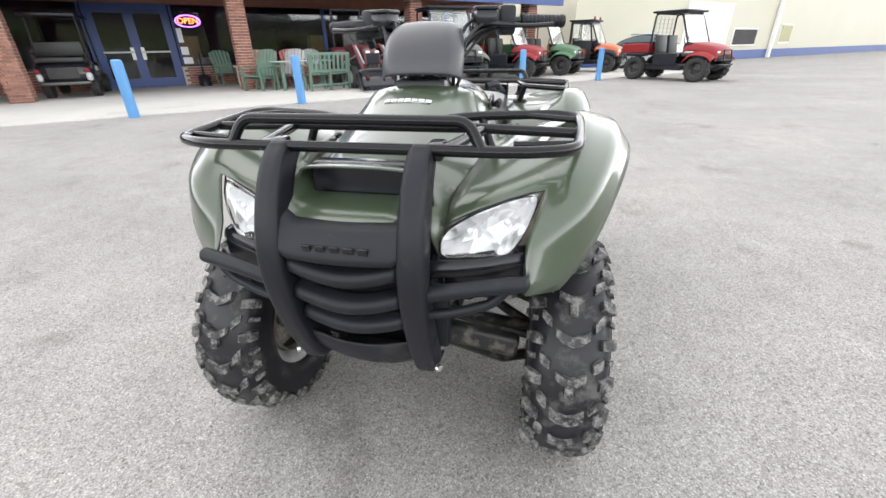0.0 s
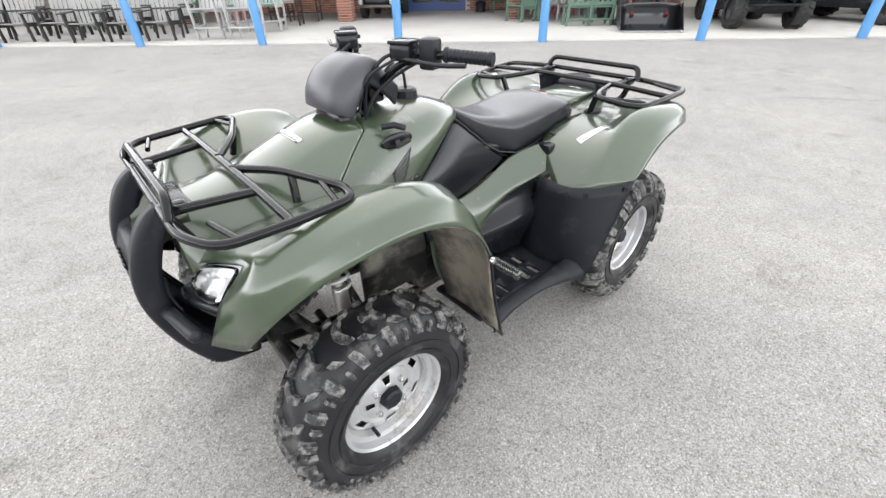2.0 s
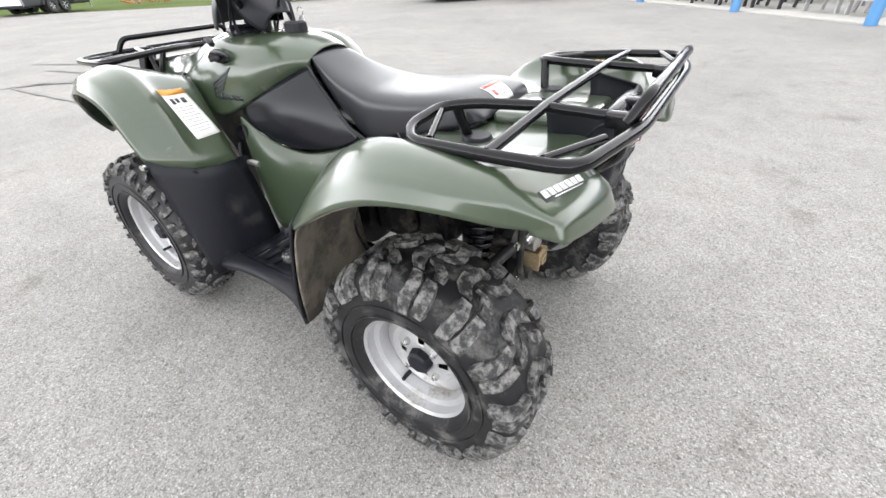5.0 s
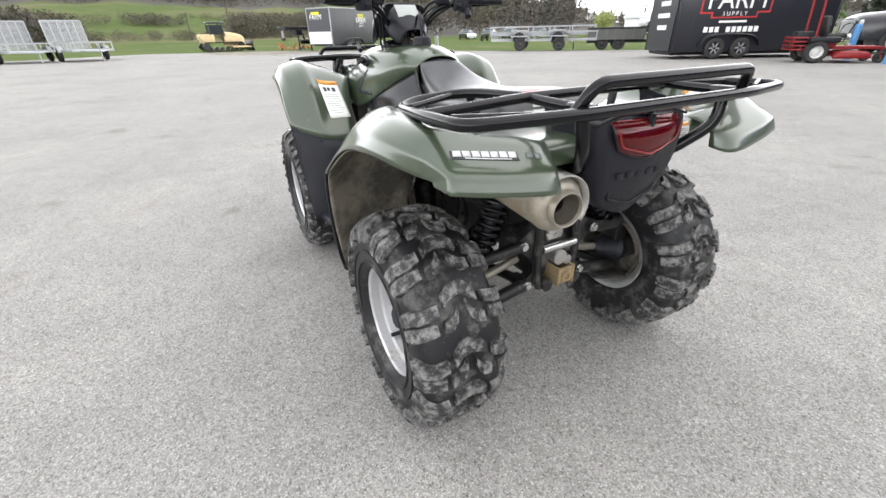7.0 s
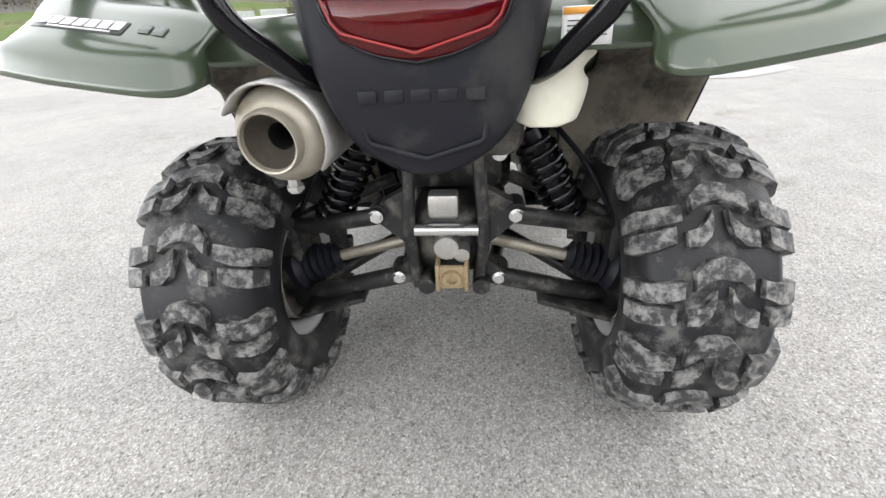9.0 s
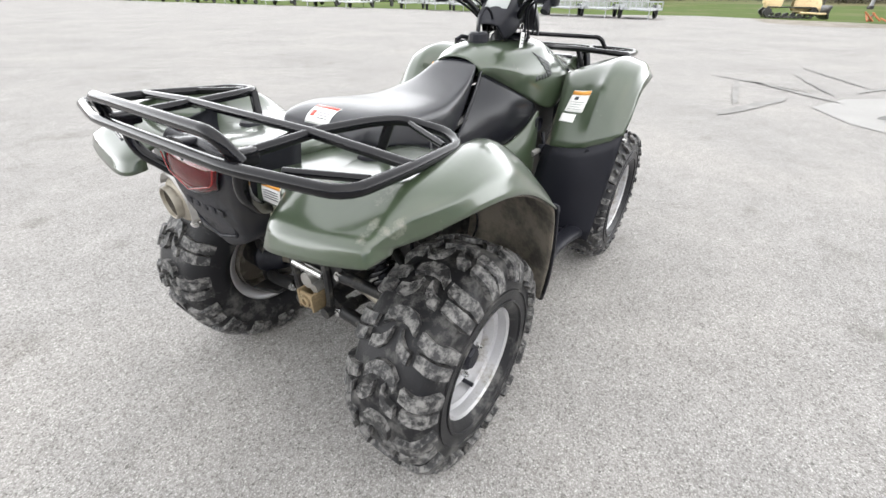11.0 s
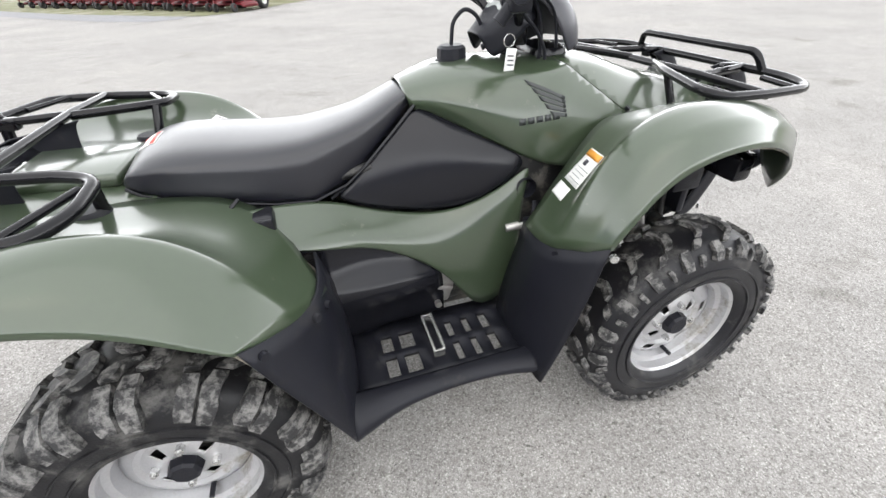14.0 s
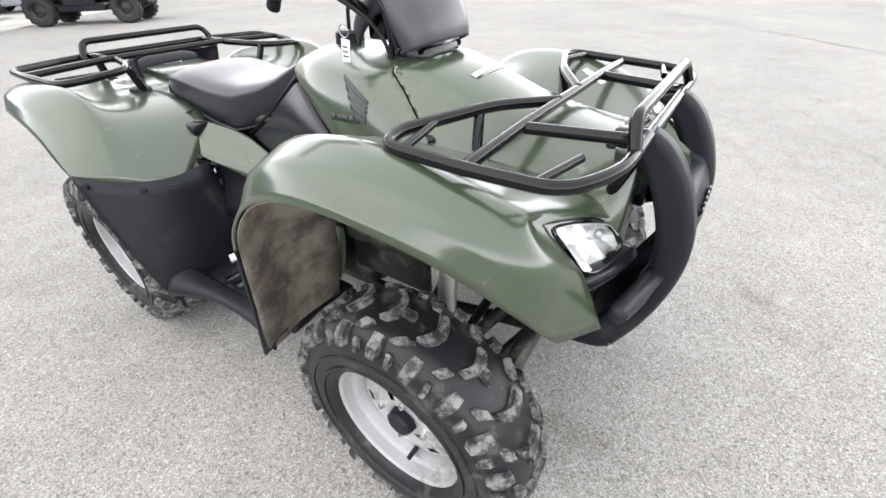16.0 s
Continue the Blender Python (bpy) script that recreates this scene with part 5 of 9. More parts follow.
for sd in S2:
    # rear arms, axle, shock
    bm = bmesh.new()
    b_tube(bm, [(-0.715, sd * 0.132, 0.462), (-0.665, sd * 0.30, 0.415), (-0.634, sd * 0.345, 0.41)], 0.017, seg=10, bend=0.05)
    b_tube(bm, [(-0.52, sd * 0.132, 0.47), (-0.60, sd * 0.30, 0.425), (-0.634, sd * 0.345, 0.41)], 0.015, seg=10, bend=0.05)
    part("upper_arm", bm, WORN, atv, "black suspension arm", 60)
    bm = bmesh.new()
    b_tube(bm, [(-0.705, sd * 0.103, 0.322), (-0.675, sd * 0.28, 0.262), (-0.640, sd * 0.345, 0.235)], 0.020, seg=10, bend=0.05)
    b_tube(bm, [(-0.50, sd * 0.11, 0.325), (-0.60, sd * 0.28, 0.262), (-0.640, sd * 0.345, 0.235)], 0.016, seg=10, bend=0.05)
    b_box(bm, (0.10, 0.16, 0.012), Matrix.Translation((-0.675, sd * 0.26, 0.245)) @ Matrix.Rotation(-sd * 0.30, 4, "X"), 0.003)
    part("lower_arm", bm, WORN, atv, "black suspension arm", 60)
    rod("drive_shaft", (-0.63, 0.08, 0.37), (-0.634, 0.30, 0.315), 0.013, EXH, sd)
    bm = bmesh.new()
    d = (Vector((-0.634, sd * 0.35, 0.30)) - Vector((-0.632, sd * 0.24, 0.33))).normalized()
    b_lathe(bm, [(0.018, 0.0)] + [q for k in range(6) for q in ((0.022 + 0.003 * k, 0.006 + 0.016 * k), (0.034 + 0.003 * k, 0.013 + 0.016 * k))] + [(0.055, 0.10), (0.055, 0.115)], Matrix.Translation((-0.632, sd * 0.245, 0.328)) @ d.to_track_quat("Z", "Y").to_matrix().to_4x4(), 20)
    part("axle_boot", bm, BLACK, atv, "black rubber axle boot", 40)
    bm = bmesh.new()
    b_cyl(bm, (-0.634, sd * 0.34, 0.295), (-0.634, sd * 0.44, 0.295), 0.05, 20)
    b_box(bm, (0.06, 0.05, 0.24), Matrix.Translation((-0.634, sd * 0.35, 0.32)), 0.012)
    part("hub_carrier", bm, WORN, atv, "", 35)
    bm = bmesh.new()
    a, b = Vector((-0.64, sd * 0.155, 0.60)), Vector((-0.655, sd * 0.26, 0.40))
    d = (b - a)
    b_cyl(bm, a, b, 0.017, 12)
    part("rear_shock", bm, BLACK, atv, "black shock absorber", 50)
    bm = bmesh.new()
    z3 = d.normalized(); x3 = z3.orthogonal().normalized(); y3 = z3.cross(x3)
    b_tube(bm, [a + d * (0.10 + 0.75 * k / 100) + (x3 * math.cos(2 * math.pi * 7.5 * k / 100) + y3 * math.sin(2 * math.pi * 7.5 * k / 100)) * 0.034 for k in range(101)], 0.0066, seg=6)
    part("rear_spring", bm, STEELB, atv, "black coil spring", 60)
    bm = bmesh.new()
    b_tube(bm, [(-0.705, sd * 0.060, 0.62), (-0.712, sd * 0.066, 0.52), (-0.715, sd * 0.074, 0.42), (-0.712, sd * 0.066, 0.34), (-0.72, sd * 0.060, 0.305)], 0.0125, seg=8, bend=0.04)
    for plate_ in ([(0.070, 0.515), (0.125, 0.485), (0.142, 0.462), (0.128, 0.440), (0.078, 0.395)], [(0.066, 0.372), (0.098, 0.345), (0.118, 0.322), (0.100, 0.300), (0.064, 0.312)]):
        f = bm.faces.new([bm.verts.new((-0.708, sd * y, z)) for y, z in plate_])
        r = bmesh.ops.extrude_face_region(bm, geom=[f])
        bmesh.ops.translate(bm, vec=(0.030, 0, 0), verts=[v for v in r["geom"] if isinstance(v, bmesh.types.BMVert)])
    b_cyl(bm, (-0.712, sd * 0.132, 0.463), (-0.66, sd * 0.132, 0.463), 0.020, 14)
    b_cyl(bm, (-0.706, sd * 0.103, 0.322), (-0.66, sd * 0.103, 0.322), 0.021, 14)
    part("frame_bracket", bm, WORN, atv, "black steel frame bracket")
    for p in ((-0.722, 0.132, 0.464), (-0.716, 0.103, 0.324), (-0.70, 0.10, 0.575)):
        bm = bmesh.new()
        b_cyl(bm, (p[0], sd * p[1], p[2]), (p[0] - 0.010, sd * p[1], p[2]), 0.0105, 6)
        b_cyl(bm, (p[0], sd * p[1], p[2]), (p[0] - 0.003, sd * p[1], p[2]), 0.014, 12)
        part("bolt", bm, CHROME, atv, "", 30)
    # front suspension
    bm = bmesh.new()
    a, b = Vector((0.60, sd * 0.20, 0.76)), Vector((0.625, sd * 0.285, 0.42))
    d = b - a
    b_cyl(bm, a, a + d * 0.6, 0.012, 10)
    b_cyl(bm, a + d * 0.58, b, 0.022, 14)
    part("shock_body", bm, ALU, atv, "grey shock absorber body", 40)
    bm = bmesh.new()
    turns, n = 6.5, 110
    z3 = d.normalized(); x3 = z3.orthogonal().normalized(); y3 = z3.cross(x3)
    b_tube(bm, [a + d * (0.08 + 0.52 * k / n) + (x3 * math.cos(2 * math.pi * turns * k / n) + y3 * math.sin(2 * math.pi * turns * k / n)) * 0.032 for k in range(n + 1)], 0.0058, seg=6)
    part("shock_spring", bm, mat("pale_spring_steel", (0.42, 0.42, 0.40), 0.35, 0.3, 0.1) if sd > 0 else bpy.data.materials["pale_spring_steel"], atv, "pale grey coil spring", 60)
    bm = bmesh.new()
    b_tube(bm, [(0.72, sd * 0.12, 0.42), (0.66, sd * 0.28, 0.36), (0.634, sd * 0.35, 0.34)], 0.016, seg=8)
    b_tube(bm, [(0.54, sd * 0.12, 0.44), (0.60, sd * 0.28, 0.36), (0.634, sd * 0.35, 0.34)], 0.014, seg=8)
    part("front_upper_arm", bm, WORN, atv, "black suspension arm", 60)
    bm = bmesh.new()
    b_tube(bm, [(0.80, sd * 0.12, 0.40), (0.70, sd * 0.28, 0.27), (0.634, sd * 0.36, 0.24)], 0.016, seg=8)
    b_box(bm, (0.035, 0.19, 0.055), Matrix.Translation((0.80, sd * 0.225, 0.405)) @ Matrix.Rotation(-sd * 0.15, 4, "X"), 0.010)
    part("front_lower_arm", bm, WORN, atv, "black suspension arm with guard", 50)
    rod("front_drive_shaft", (0.634, 0.08, 0.36), (0.634, 0.36, 0.30), 0.013, WORN, sd)
    bm = bmesh.new()
    b_cyl(bm, (0.634, sd * 0.34, 0.295), (0.634, sd * 0.45, 0.295), 0.055, 20)
    part("front_hub_carrier", bm, WORN, atv, "", 35)
    bm = bmesh.new()
    b_box(bm, (0.26, 0.02, 0.36), Matrix.Translation((0.375, sd * 0.178, 0.565)), 0.006)
    b_box(bm, (0.10, 0.03, 0.20), Matrix.Translation((0.52, sd * 0.150, 0.62)), 0.008)
    part("inner_splash_guard", bm, WORN, atv, "dusty black inner splash guard")
    bm = bmesh.new()
    b_box(bm, (0.12, 0.03, 0.10), Matrix.Translation((0.78, sd * 0.18, 0.60)), 0.01)
    part("inner_splash_guard", bm, MUD, atv, "muddy inner splash guard")
    tube("tie_rod", [(0.52, sd * 0.05, 0.46), (0.55, sd * 0.36, 0.36)], 0.009, WORN, atv)
bm = bmesh.new()
b_box(bm, (0.34, 0.30, 0.16), pose(-0.38, 0, 0.595), 0.03)
part("under_seat_tray", bm, SATIN, atv, "black plastic tray under the seat")
bm = bmesh.new()
b_box(bm, (0.50, 0.27, 0.17), pose(-0.545, 0, 0.675), 0.03)
b_box(bm, (0.30, 0.22, 0.12), pose(-0.47, 0, 0.535), 0.025)
part("air_box", bm, WORN, atv, "dusty black air box under the rear deck")
for sd in S2:
    tube("breather_tube", [(-0.30, sd * 0.19, 0.66), (-0.42, sd * 0.17, 0.63), (-0.55, sd * 0.165, 0.66), (-0.68, sd * 0.16, 0.69)], 0.011, BLACK, atv, bend=0.05)
    tube("brake_hose", [(-0.28, sd * 0.21, 0.60), (-0.40, sd * 0.20, 0.56), (-0.52, sd * 0.22, 0.585), (-0.60, sd * 0.28, 0.52), (-0.62, sd * 0.335, 0.42)], 0.006, BLACK, atv, bend=0.05)
    bm = bmesh.new()
    b_box(bm, (0.16, 0.07, 0.045), pose(-0.42, sd * 0.215, 0.700), 0.012)
    b_box(bm, (0.07, 0.05, 0.06), pose(-0.58, sd * 0.20, 0.715), 0.010)
    part("wiring_box", bm, SATIN, atv, "black wiring box under the fender")
bm = bmesh.new()
b_box(bm, (0.20, 0.15, 0.16), pose(-0.60, 0, 0.39), 0.04, 3)
part("rear_differential", bm, WORN, atv, "dark cast differential")
rod("hitch_bar", (-0.720, -0.062, 0.434), (-0.720, 0.060, 0.434), 0.0125, CHROME, 1, None, "bright steel cross tube")
bm = bmesh.new()
b_cyl(bm, (-0.735, 0.0, 0.40), (-0.64, 0.0, 0.40), 0.024, 14)
b_cyl(bm, (-0.735, -0.03, 0.385), (-0.66, -0.03, 0.385), 0.015, 10)
b_box(bm, (0.04, 0.06, 0.05), pose(-0.69, 0.005, 0.475), 0.008)
part("actuator", bm, ALU, atv, "grey cast actuator", 35)
bm = bmesh.new()
b_box(bm, (0.012, 0.058, 0.052), pose(-0.748, -0.010, 0.345), 0.006)
b_box(bm, (0.07, 0.008, 0.06), pose(-0.722, 0.018, 0.345), 0.002)
b_box(bm, (0.07, 0.008, 0.06), pose(-0.722, -0.038, 0.345), 0.002)
b_lathe(bm, [(0.010, 0.0), (0.010, 0.008), (0.018, 0.008), (0.020, 0.0)], basis((-0.753, -0.010, 0.345), (0, -1, 0), (0, 0, 1)), 18)
part("tow_hitch", bm, TAN, atv, "rusty tan tow hitch")
for y in (-0.055, 0.055):
    rod("hitch_foot", (-0.74, y - 0.012, 0.315), (-0.68, y - 0.012, 0.315), 0.018, WORN)
tube("wiring", [(-0.70, -0.06, 0.60), (-0.715, -0.02, 0.56), (-0.71, 0.03, 0.545), (-0.70, 0.07, 0.58)], 0.006, BLACK, atv, bend=0.04)

# ---- labels, badges and lettering, laid on the panels ----
from mathutils.bvhtree import BVHTree

_dg = bpy.context.evaluated_depsgraph_get()
_bvh = {}


def skin(*objs):
    """Search trees of finished panels."""
    out = []
    for o in objs:
        if o.name not in _bvh:
            _bvh[o.name] = BVHTree.FromObject(o, _dg)
        out.append(_bvh[o.name])
    return out


def laid(name, on, o, ax, ay, quads, material, parent=None, label="", lift=0.0012, n=5, reach=0.06):
    """A thin film of four-cornered patches in the frame (o, ax, ay), laid on the given panels."""
    m = basis(o, ax, ay)
    nz = (m.to_3x3() @ Vector((0, 0, 1))).normalized()
    trees = skin(*on)
    bm = bmesh.new()
    for q in quads:
        a, b, c, d = (Vector((*p, 0)) for p in q)
        rows = []
        for i in range(n + 1):
            row = []
            for j in range(n + 1):
                u, v = i / n, j / n
                p = m @ (a * (1 - u) * (1 - v) + b * u * (1 - v) + c * u * v + d * (1 - u) * v)
                best = None
                for t in trees:
                    hit, _, _, dist = t.ray_cast(p + nz * reach, -nz, 2 * reach)
                    if hit is not None and (best is None or dist < best[0]):
                        best = (dist, hit)
                row.append((best[1] if best else p) + nz * lift)
            rows.append(row)
        b_grid(bm, rows)
    ob = part(name, bm, material, parent or atv, label, 180)
    mo = ob.modifiers.new("film", "SOLIDIFY"); mo.thickness = 0.0008
    return ob


def rect(x, y, w, h):
    return ((x - w / 2, y - h / 2), (x + w / 2, y - h / 2), (x + w / 2, y + h / 2), (x - w / 2, y + h / 2))


GREYP0 = mat("grey_decal_print", (0.16, 0.18, 0.17), 0.4, 0.2, 0.05)
kids = {c.name: c for c in atv.children}
FFL, FFR, RFL, RFR = kids["front_fender"], kids["front_fender.001"], kids["rear_fender"], kids["rear_fender.001"]
TANK, HOOD, SEATO = kids["tank_cover"], kids["hood"], kids["seat"]


def sticker(on, o, ax, ay, w, h, prints, label):
    base = laid("warning_label", on, o, ax, ay, [rect(0, 0, w, h)], WHITE, None, label, 0.0012, 8)
    for mt in {id(p[4]): p[4] for p in prints}.values():
        laid("label_print", on, o, ax, ay, [rect(*p[:4]) for p in prints if p[4] is mt], mt, base, "", 0.0022, 2)
    return base


txt = lambda w, y0, n, st: [(-0.002 * (k % 3), y0 - st * k, w - 0.008 * ((k * 7) % 3), 0.0013, GREYP0) for k in range(n)]
sticker([FFL], (0.354, 0.334, 0.750), (0.14, -0.99, 0.0), (0.68, 0.0, 0.73), 0.092, 0.180, [(0, 0.079, 0.092, 0.020, ORANGE), (-0.022, 0.046, 0.014, 0.020, INK), (-0.004, 0.048, 0.012, 0.016, INK), (0.018, 0.046, 0.016, 0.020, INK)] + txt(0.074, 0.022, 9, 0.011), "white and orange safety label on the fender")
sticker([FFR], (0.358, -0.337, 0.748), (-0.14, -0.99, 0.0), (0.68, 0, 0.73), 0.076, 0.090, [(0, 0.034, 0.076, 0.016, ORANGE), (-0.012, 0.012, 0.016, 0.014, INK)] + txt(0.060, -0.004, 4, 0.010), "white and orange safety label on the fender")
sticker([FFR], (0.316, -0.320, 0.692), (-0.14, -0.99, 0.0), (0.68, 0, 0.73), 0.060, 0.034, [], "small white label on the fender")
sticker([RFL], (-0.466, 0.342, 0.758), (-0.88, 0.36, 0.31), (-0.33, -0.93, -0.05), 0.115, 0.034, [(0.0, -0.009, 0.09, 0.003, INK)], "narrow white label on the rear fender")
sticker([RFR], (-0.749, -0.438, 0.826), (1, 0, 0), (0, 0.7, -0.7), 0.07, 0.026, [(0.026, 0, 0.016, 0.024, ORANGE)], "narrow white label on the rear fender")
sticker([FFL], (0.695, 0.335, 0.86), (-1, 0.45, 0.3), (-0.3, -1, -0.2), 0.075, 0.020, [], "small white label on the front fender")
sticker([SEATO], (-0.597, 0.004, 0.838), (0, -1, 0), (0.72, 0, 0.69), 0.088, 0.062, [(0, 0.025, 0.084, 0.009, REDLAB), (-0.026, -0.002, 0.014, 0.018, REDLAB)] + [(0.012, 0.002 - 0.008 * k, 0.036, 0.0014, INK) for k in range(3)], "white warning label with a red band on the seat")
sticker([kids["rear_deck"]], (-0.892, -0.186, 0.773), (0, -1, 0), (0.12, 0, 0.99), 0.056, 0.040, [(0, 0.015, 0.054, 0.007, ORANGE)] + [(0, 0.005 - 0.005 * k, 0.044, 0.0012, INK) for k in range(4)], "white and orange label beside the tail lamp")
for sd in S2:  # wing badge over a bar of blocks
    o = (0.328, sd * 0.20, 0.850)
    ax, ay = (-sd, -sd * 0.12, 0.0), (0, -sd * 0.30, 1)
    fx = lambda x: -sd * (x - 0.328)
    dz = -0.026 if sd > 0 else 0.034
    feathers = []
    for k in range(5):
        tx, tz, rx, rz = 0.283 + 0.012 * k, 0.895 - 0.020 * k, 0.372, 0.845 - 0.010 * k
        feathers.append(((fx(tx), tz - 0.850 + dz), (fx(tx + 0.006), tz - 0.864 + dz), (fx(rx), rz - 0.860 + dz), (fx(rx + 0.003), rz - 0.853 + dz)))
    laid("wing_badge", [TANK, HOOD], o, ax, ay, feathers, DECAL, None, "dark grey wing shaped brand badge", 0.0014, 5)
    laid("badge_bar", [TANK, HOOD], o, ax, ay, [rect(fx(0.262 + 0.021 * k), -0.050 + dz, 0.016, 0.015) for k in range(5)], DECAL, None, "", 0.0014, 2)


def name_bars(on, o, ax, ay, n, w, h, gap, plate=1.0):
    """A model name shown as a row of plain silver blocks."""
    L = n * (w + gap)
    base = laid("name_plate", on, o, ax, ay, [rect(0.0, -0.12 * h, L * 1.04 * plate, h * 1.5 * plate)], DECAL, None, "dark model name decal with silver blocks", 0.0010, 8)
    laid("name_print", on, o, ax, ay, [rect((k - (n - 1) / 2) * (w + gap), 0.12 * h, w, h) for k in range(n)] + [rect(0.005, -0.66 * h, L * 0.72, h * 0.16)], SILVER, base, "", 0.0022, 2)


name_bars([HOOD], (0.563, 0.0, 0.927), (0, 1, 0), (-0.93, 0, 0.36), 7, 0.0150, 0.0135, 0.003, 0.9)
name_bars([RFL], (-0.905, 0.395, 0.797), (-0.26, -0.96, -0.05), (0.62, -0.20, 0.75), 7, 0.0150, 0.0135, 0.0028)
laid("name_print", [RFL], (-0.925, 0.308, 0.792), (-0.26, -0.96, -0.05), (0.62, -0.20, 0.75), [rect(0, 0, 0.014, 0.013), rect(0.018, 0, 0.014, 0.013)], GREYP0, None, "grey letters after the model name", 0.0016, 2)

# ---- ground ----
def P3(s, d, z=0.0):
    """Shop-side coordinates: s along the bollard line, d behind it."""
    return Vector((-0.715 - 0.703 * s - 0.711 * d, -10.99 + 0.711 * s - 0.703 * d, z))


SHOP = Matrix(((-0.703, -0.711, 0, -0.715), (0.711, -0.703, 0, -10.99), (0, 0, 1, 0), (0, 0, 0, 1)))


def asphalt():
    m = bpy.data.materials.new("worn_grey_asphalt")
    m.use_nodes = True
    n, l = m.node_tree.nodes, m.node_tree.links
    b = n["Principled BSDF"]
    tc = n.new("ShaderNodeTexCoord")
    def noise_t(sc, det=3, rough=0.5):
        t = n.new("ShaderNodeTexNoise"); t.inputs["Scale"].default_value = sc
        t.inputs["Detail"].default_value, t.inputs["Roughness"].default_value = det, rough
        l.new(tc.outputs["Object"], t.inputs["Vector"])
        return t.outputs["Fac"]
    def ramp(fac, stops):
        r = n.new("ShaderNodeValToRGB")
        while len(r.color_ramp.elements) < len(stops):
            r.color_ramp.elements.new(0.5)
        for e, (p, c) in zip(r.color_ramp.elements, stops):
            e.position, e.color = p, (*c, 1)
        l.new(fac, r.inputs["Fac"])
        return r.outputs["Color"]
    def mix(kind, f, a, c):
        x = n.new("ShaderNodeMixRGB"); x.blend_type = kind
        if isinstance(f, float):
            x.inputs["Fac"].default_value = f
        else:
            l.new(f, x.inputs["Fac"])
        l.new(a, x.inputs["Color1"]); l.new(c, x.inputs["Color2"])
        return x.outputs["Color"]
    v = n.new("ShaderNodeTexVoronoi"); v.inputs["Scale"].default_value = 230
    l.new(tc.outputs["Object"], v.inputs["Vector"])
    sep = n.new("ShaderNodeSeparateColor"); l.new(v.outputs["Color"], sep.inputs["Color"])
    stones = ramp(sep.outputs["Red"], [(0.0, (0.150, 0.147, 0.142)), (0.09, (0.250, 0.245, 0.237)), (0.5, (0.312, 0.306, 0.297)), (0.86, (0.350, 0.343, 0.333)), (1.0, (0.46, 0.452, 0.44))])
    # shade of the crevices between stones, multiplied into the colour
    pit_shade = ramp(v.outputs["Distance"], [(0.38, (1.04, 1.04, 1.04)), (0.62, (0.80, 0.795, 0.785))])
    stones = mix("MULTIPLY", 1.0, stones, pit_shade)
    big = ramp(noise_t(0.55, 5, 0.6), [(0.25, (0.85, 0.842, 0.842)), (0.5, (1.008, 1, 1)), (0.75, (1.14, 1.12, 1.105))])
    mid = ramp(noise_t(5.0, 6, 0.65), [(0.3, (0.90, 0.90, 0.90)), (0.7, (1.08, 1.08, 1.08))])
    grit = ramp(noise_t(520, 2), [(0.3, (0.84, 0.84, 0.84)), (0.7, (1.14, 1.14, 1.14))])
    v2 = n.new("ShaderNodeTexVoronoi"); v2.inputs["Scale"].default_value = 125
    l.new(tc.outputs["Object"], v2.inputs["Vector"])
    sep2 = n.new("ShaderNodeSeparateColor"); l.new(v2.outputs["Color"], sep2.inputs["Color"])
    coarse = ramp(sep2.outputs["Green"], [(0.0, (0.77, 0.76, 0.75)), (0.16, (0.96, 0.96, 0.955)), (0.8, (1.03, 1.03, 1.03)), (1.0, (1.15, 1.15, 1.14))])
    out = mix("MULTIPLY", 1.0, stones, coarse)
    out = mix("MULTIPLY", 1.0, out, big)
    out = mix("MULTIPLY", 1.0, out, mid)
    out = mix("MULTIPLY", 1.0, out, grit)
    stain = ramp(noise_t(1.7, 6, 0.65), [(0.59, (1, 1, 1)), (0.72, (0.72, 0.71, 0.69))])
    out = mix("MULTIPLY", 1.0, out, stain)
    l.new(out, b.inputs["Base Color"])
    b.inputs["Roughness"].default_value = 0.9
    b.inputs["Specular IOR Level"].default_value = 0.12
    bp = n.new("ShaderNodeBump"); bp.inputs["Strength"].default_value, bp.inputs["Distance"].default_value = 0.25, 0.003
    l.new(v.outputs["Distance"], bp.inputs["Height"]); l.new(bp.outputs[0], b.inputs["Normal"])
    return m


ASPH = asphalt()
GRASS = mat("spring_grass", (0.066, 0.100, 0.020), 0.95, 0, 0.25, 0.35, 6, 0.3, spec=0.08, dirt=(0.13, 0.120, 0.055), dirt_amt=0.30, dirt_scale=0.1)
CONC = mat("pale_concrete", (0.44, 0.427, 0.40), 0.85, 0, 0.10, 0.8, 60, 0.12, dirt=(0.36, 0.35, 0.33), dirt_amt=0.15, dirt_scale=0.9)
WOODS = mat("leaf_litter_floor", (0.050, 0.044, 0.036), 0.95, 0, 0.3, 0.05, 0.8, 0.3)
FIELD = mat("hill_pasture", (0.082, 0.112, 0.036), 0.95, 0, 0.22, 0.012, 0.3, 0.2, spec=0.05, dirt=(0.14, 0.13, 0.072), dirt_amt=0.5, dirt_scale=0.012)


def lerp(x, table):
    """Piecewise linear table, eased between its stops."""
    if x <= table[0][0]:
        return table[0][1]
    for (a, va), (b, vb) in zip(table, table[1:]):
        if x <= b:
            t = (x - a) / (b - a)
            return va + (vb - va) * t * t * (3 - 2 * t)
    return table[-1][1]


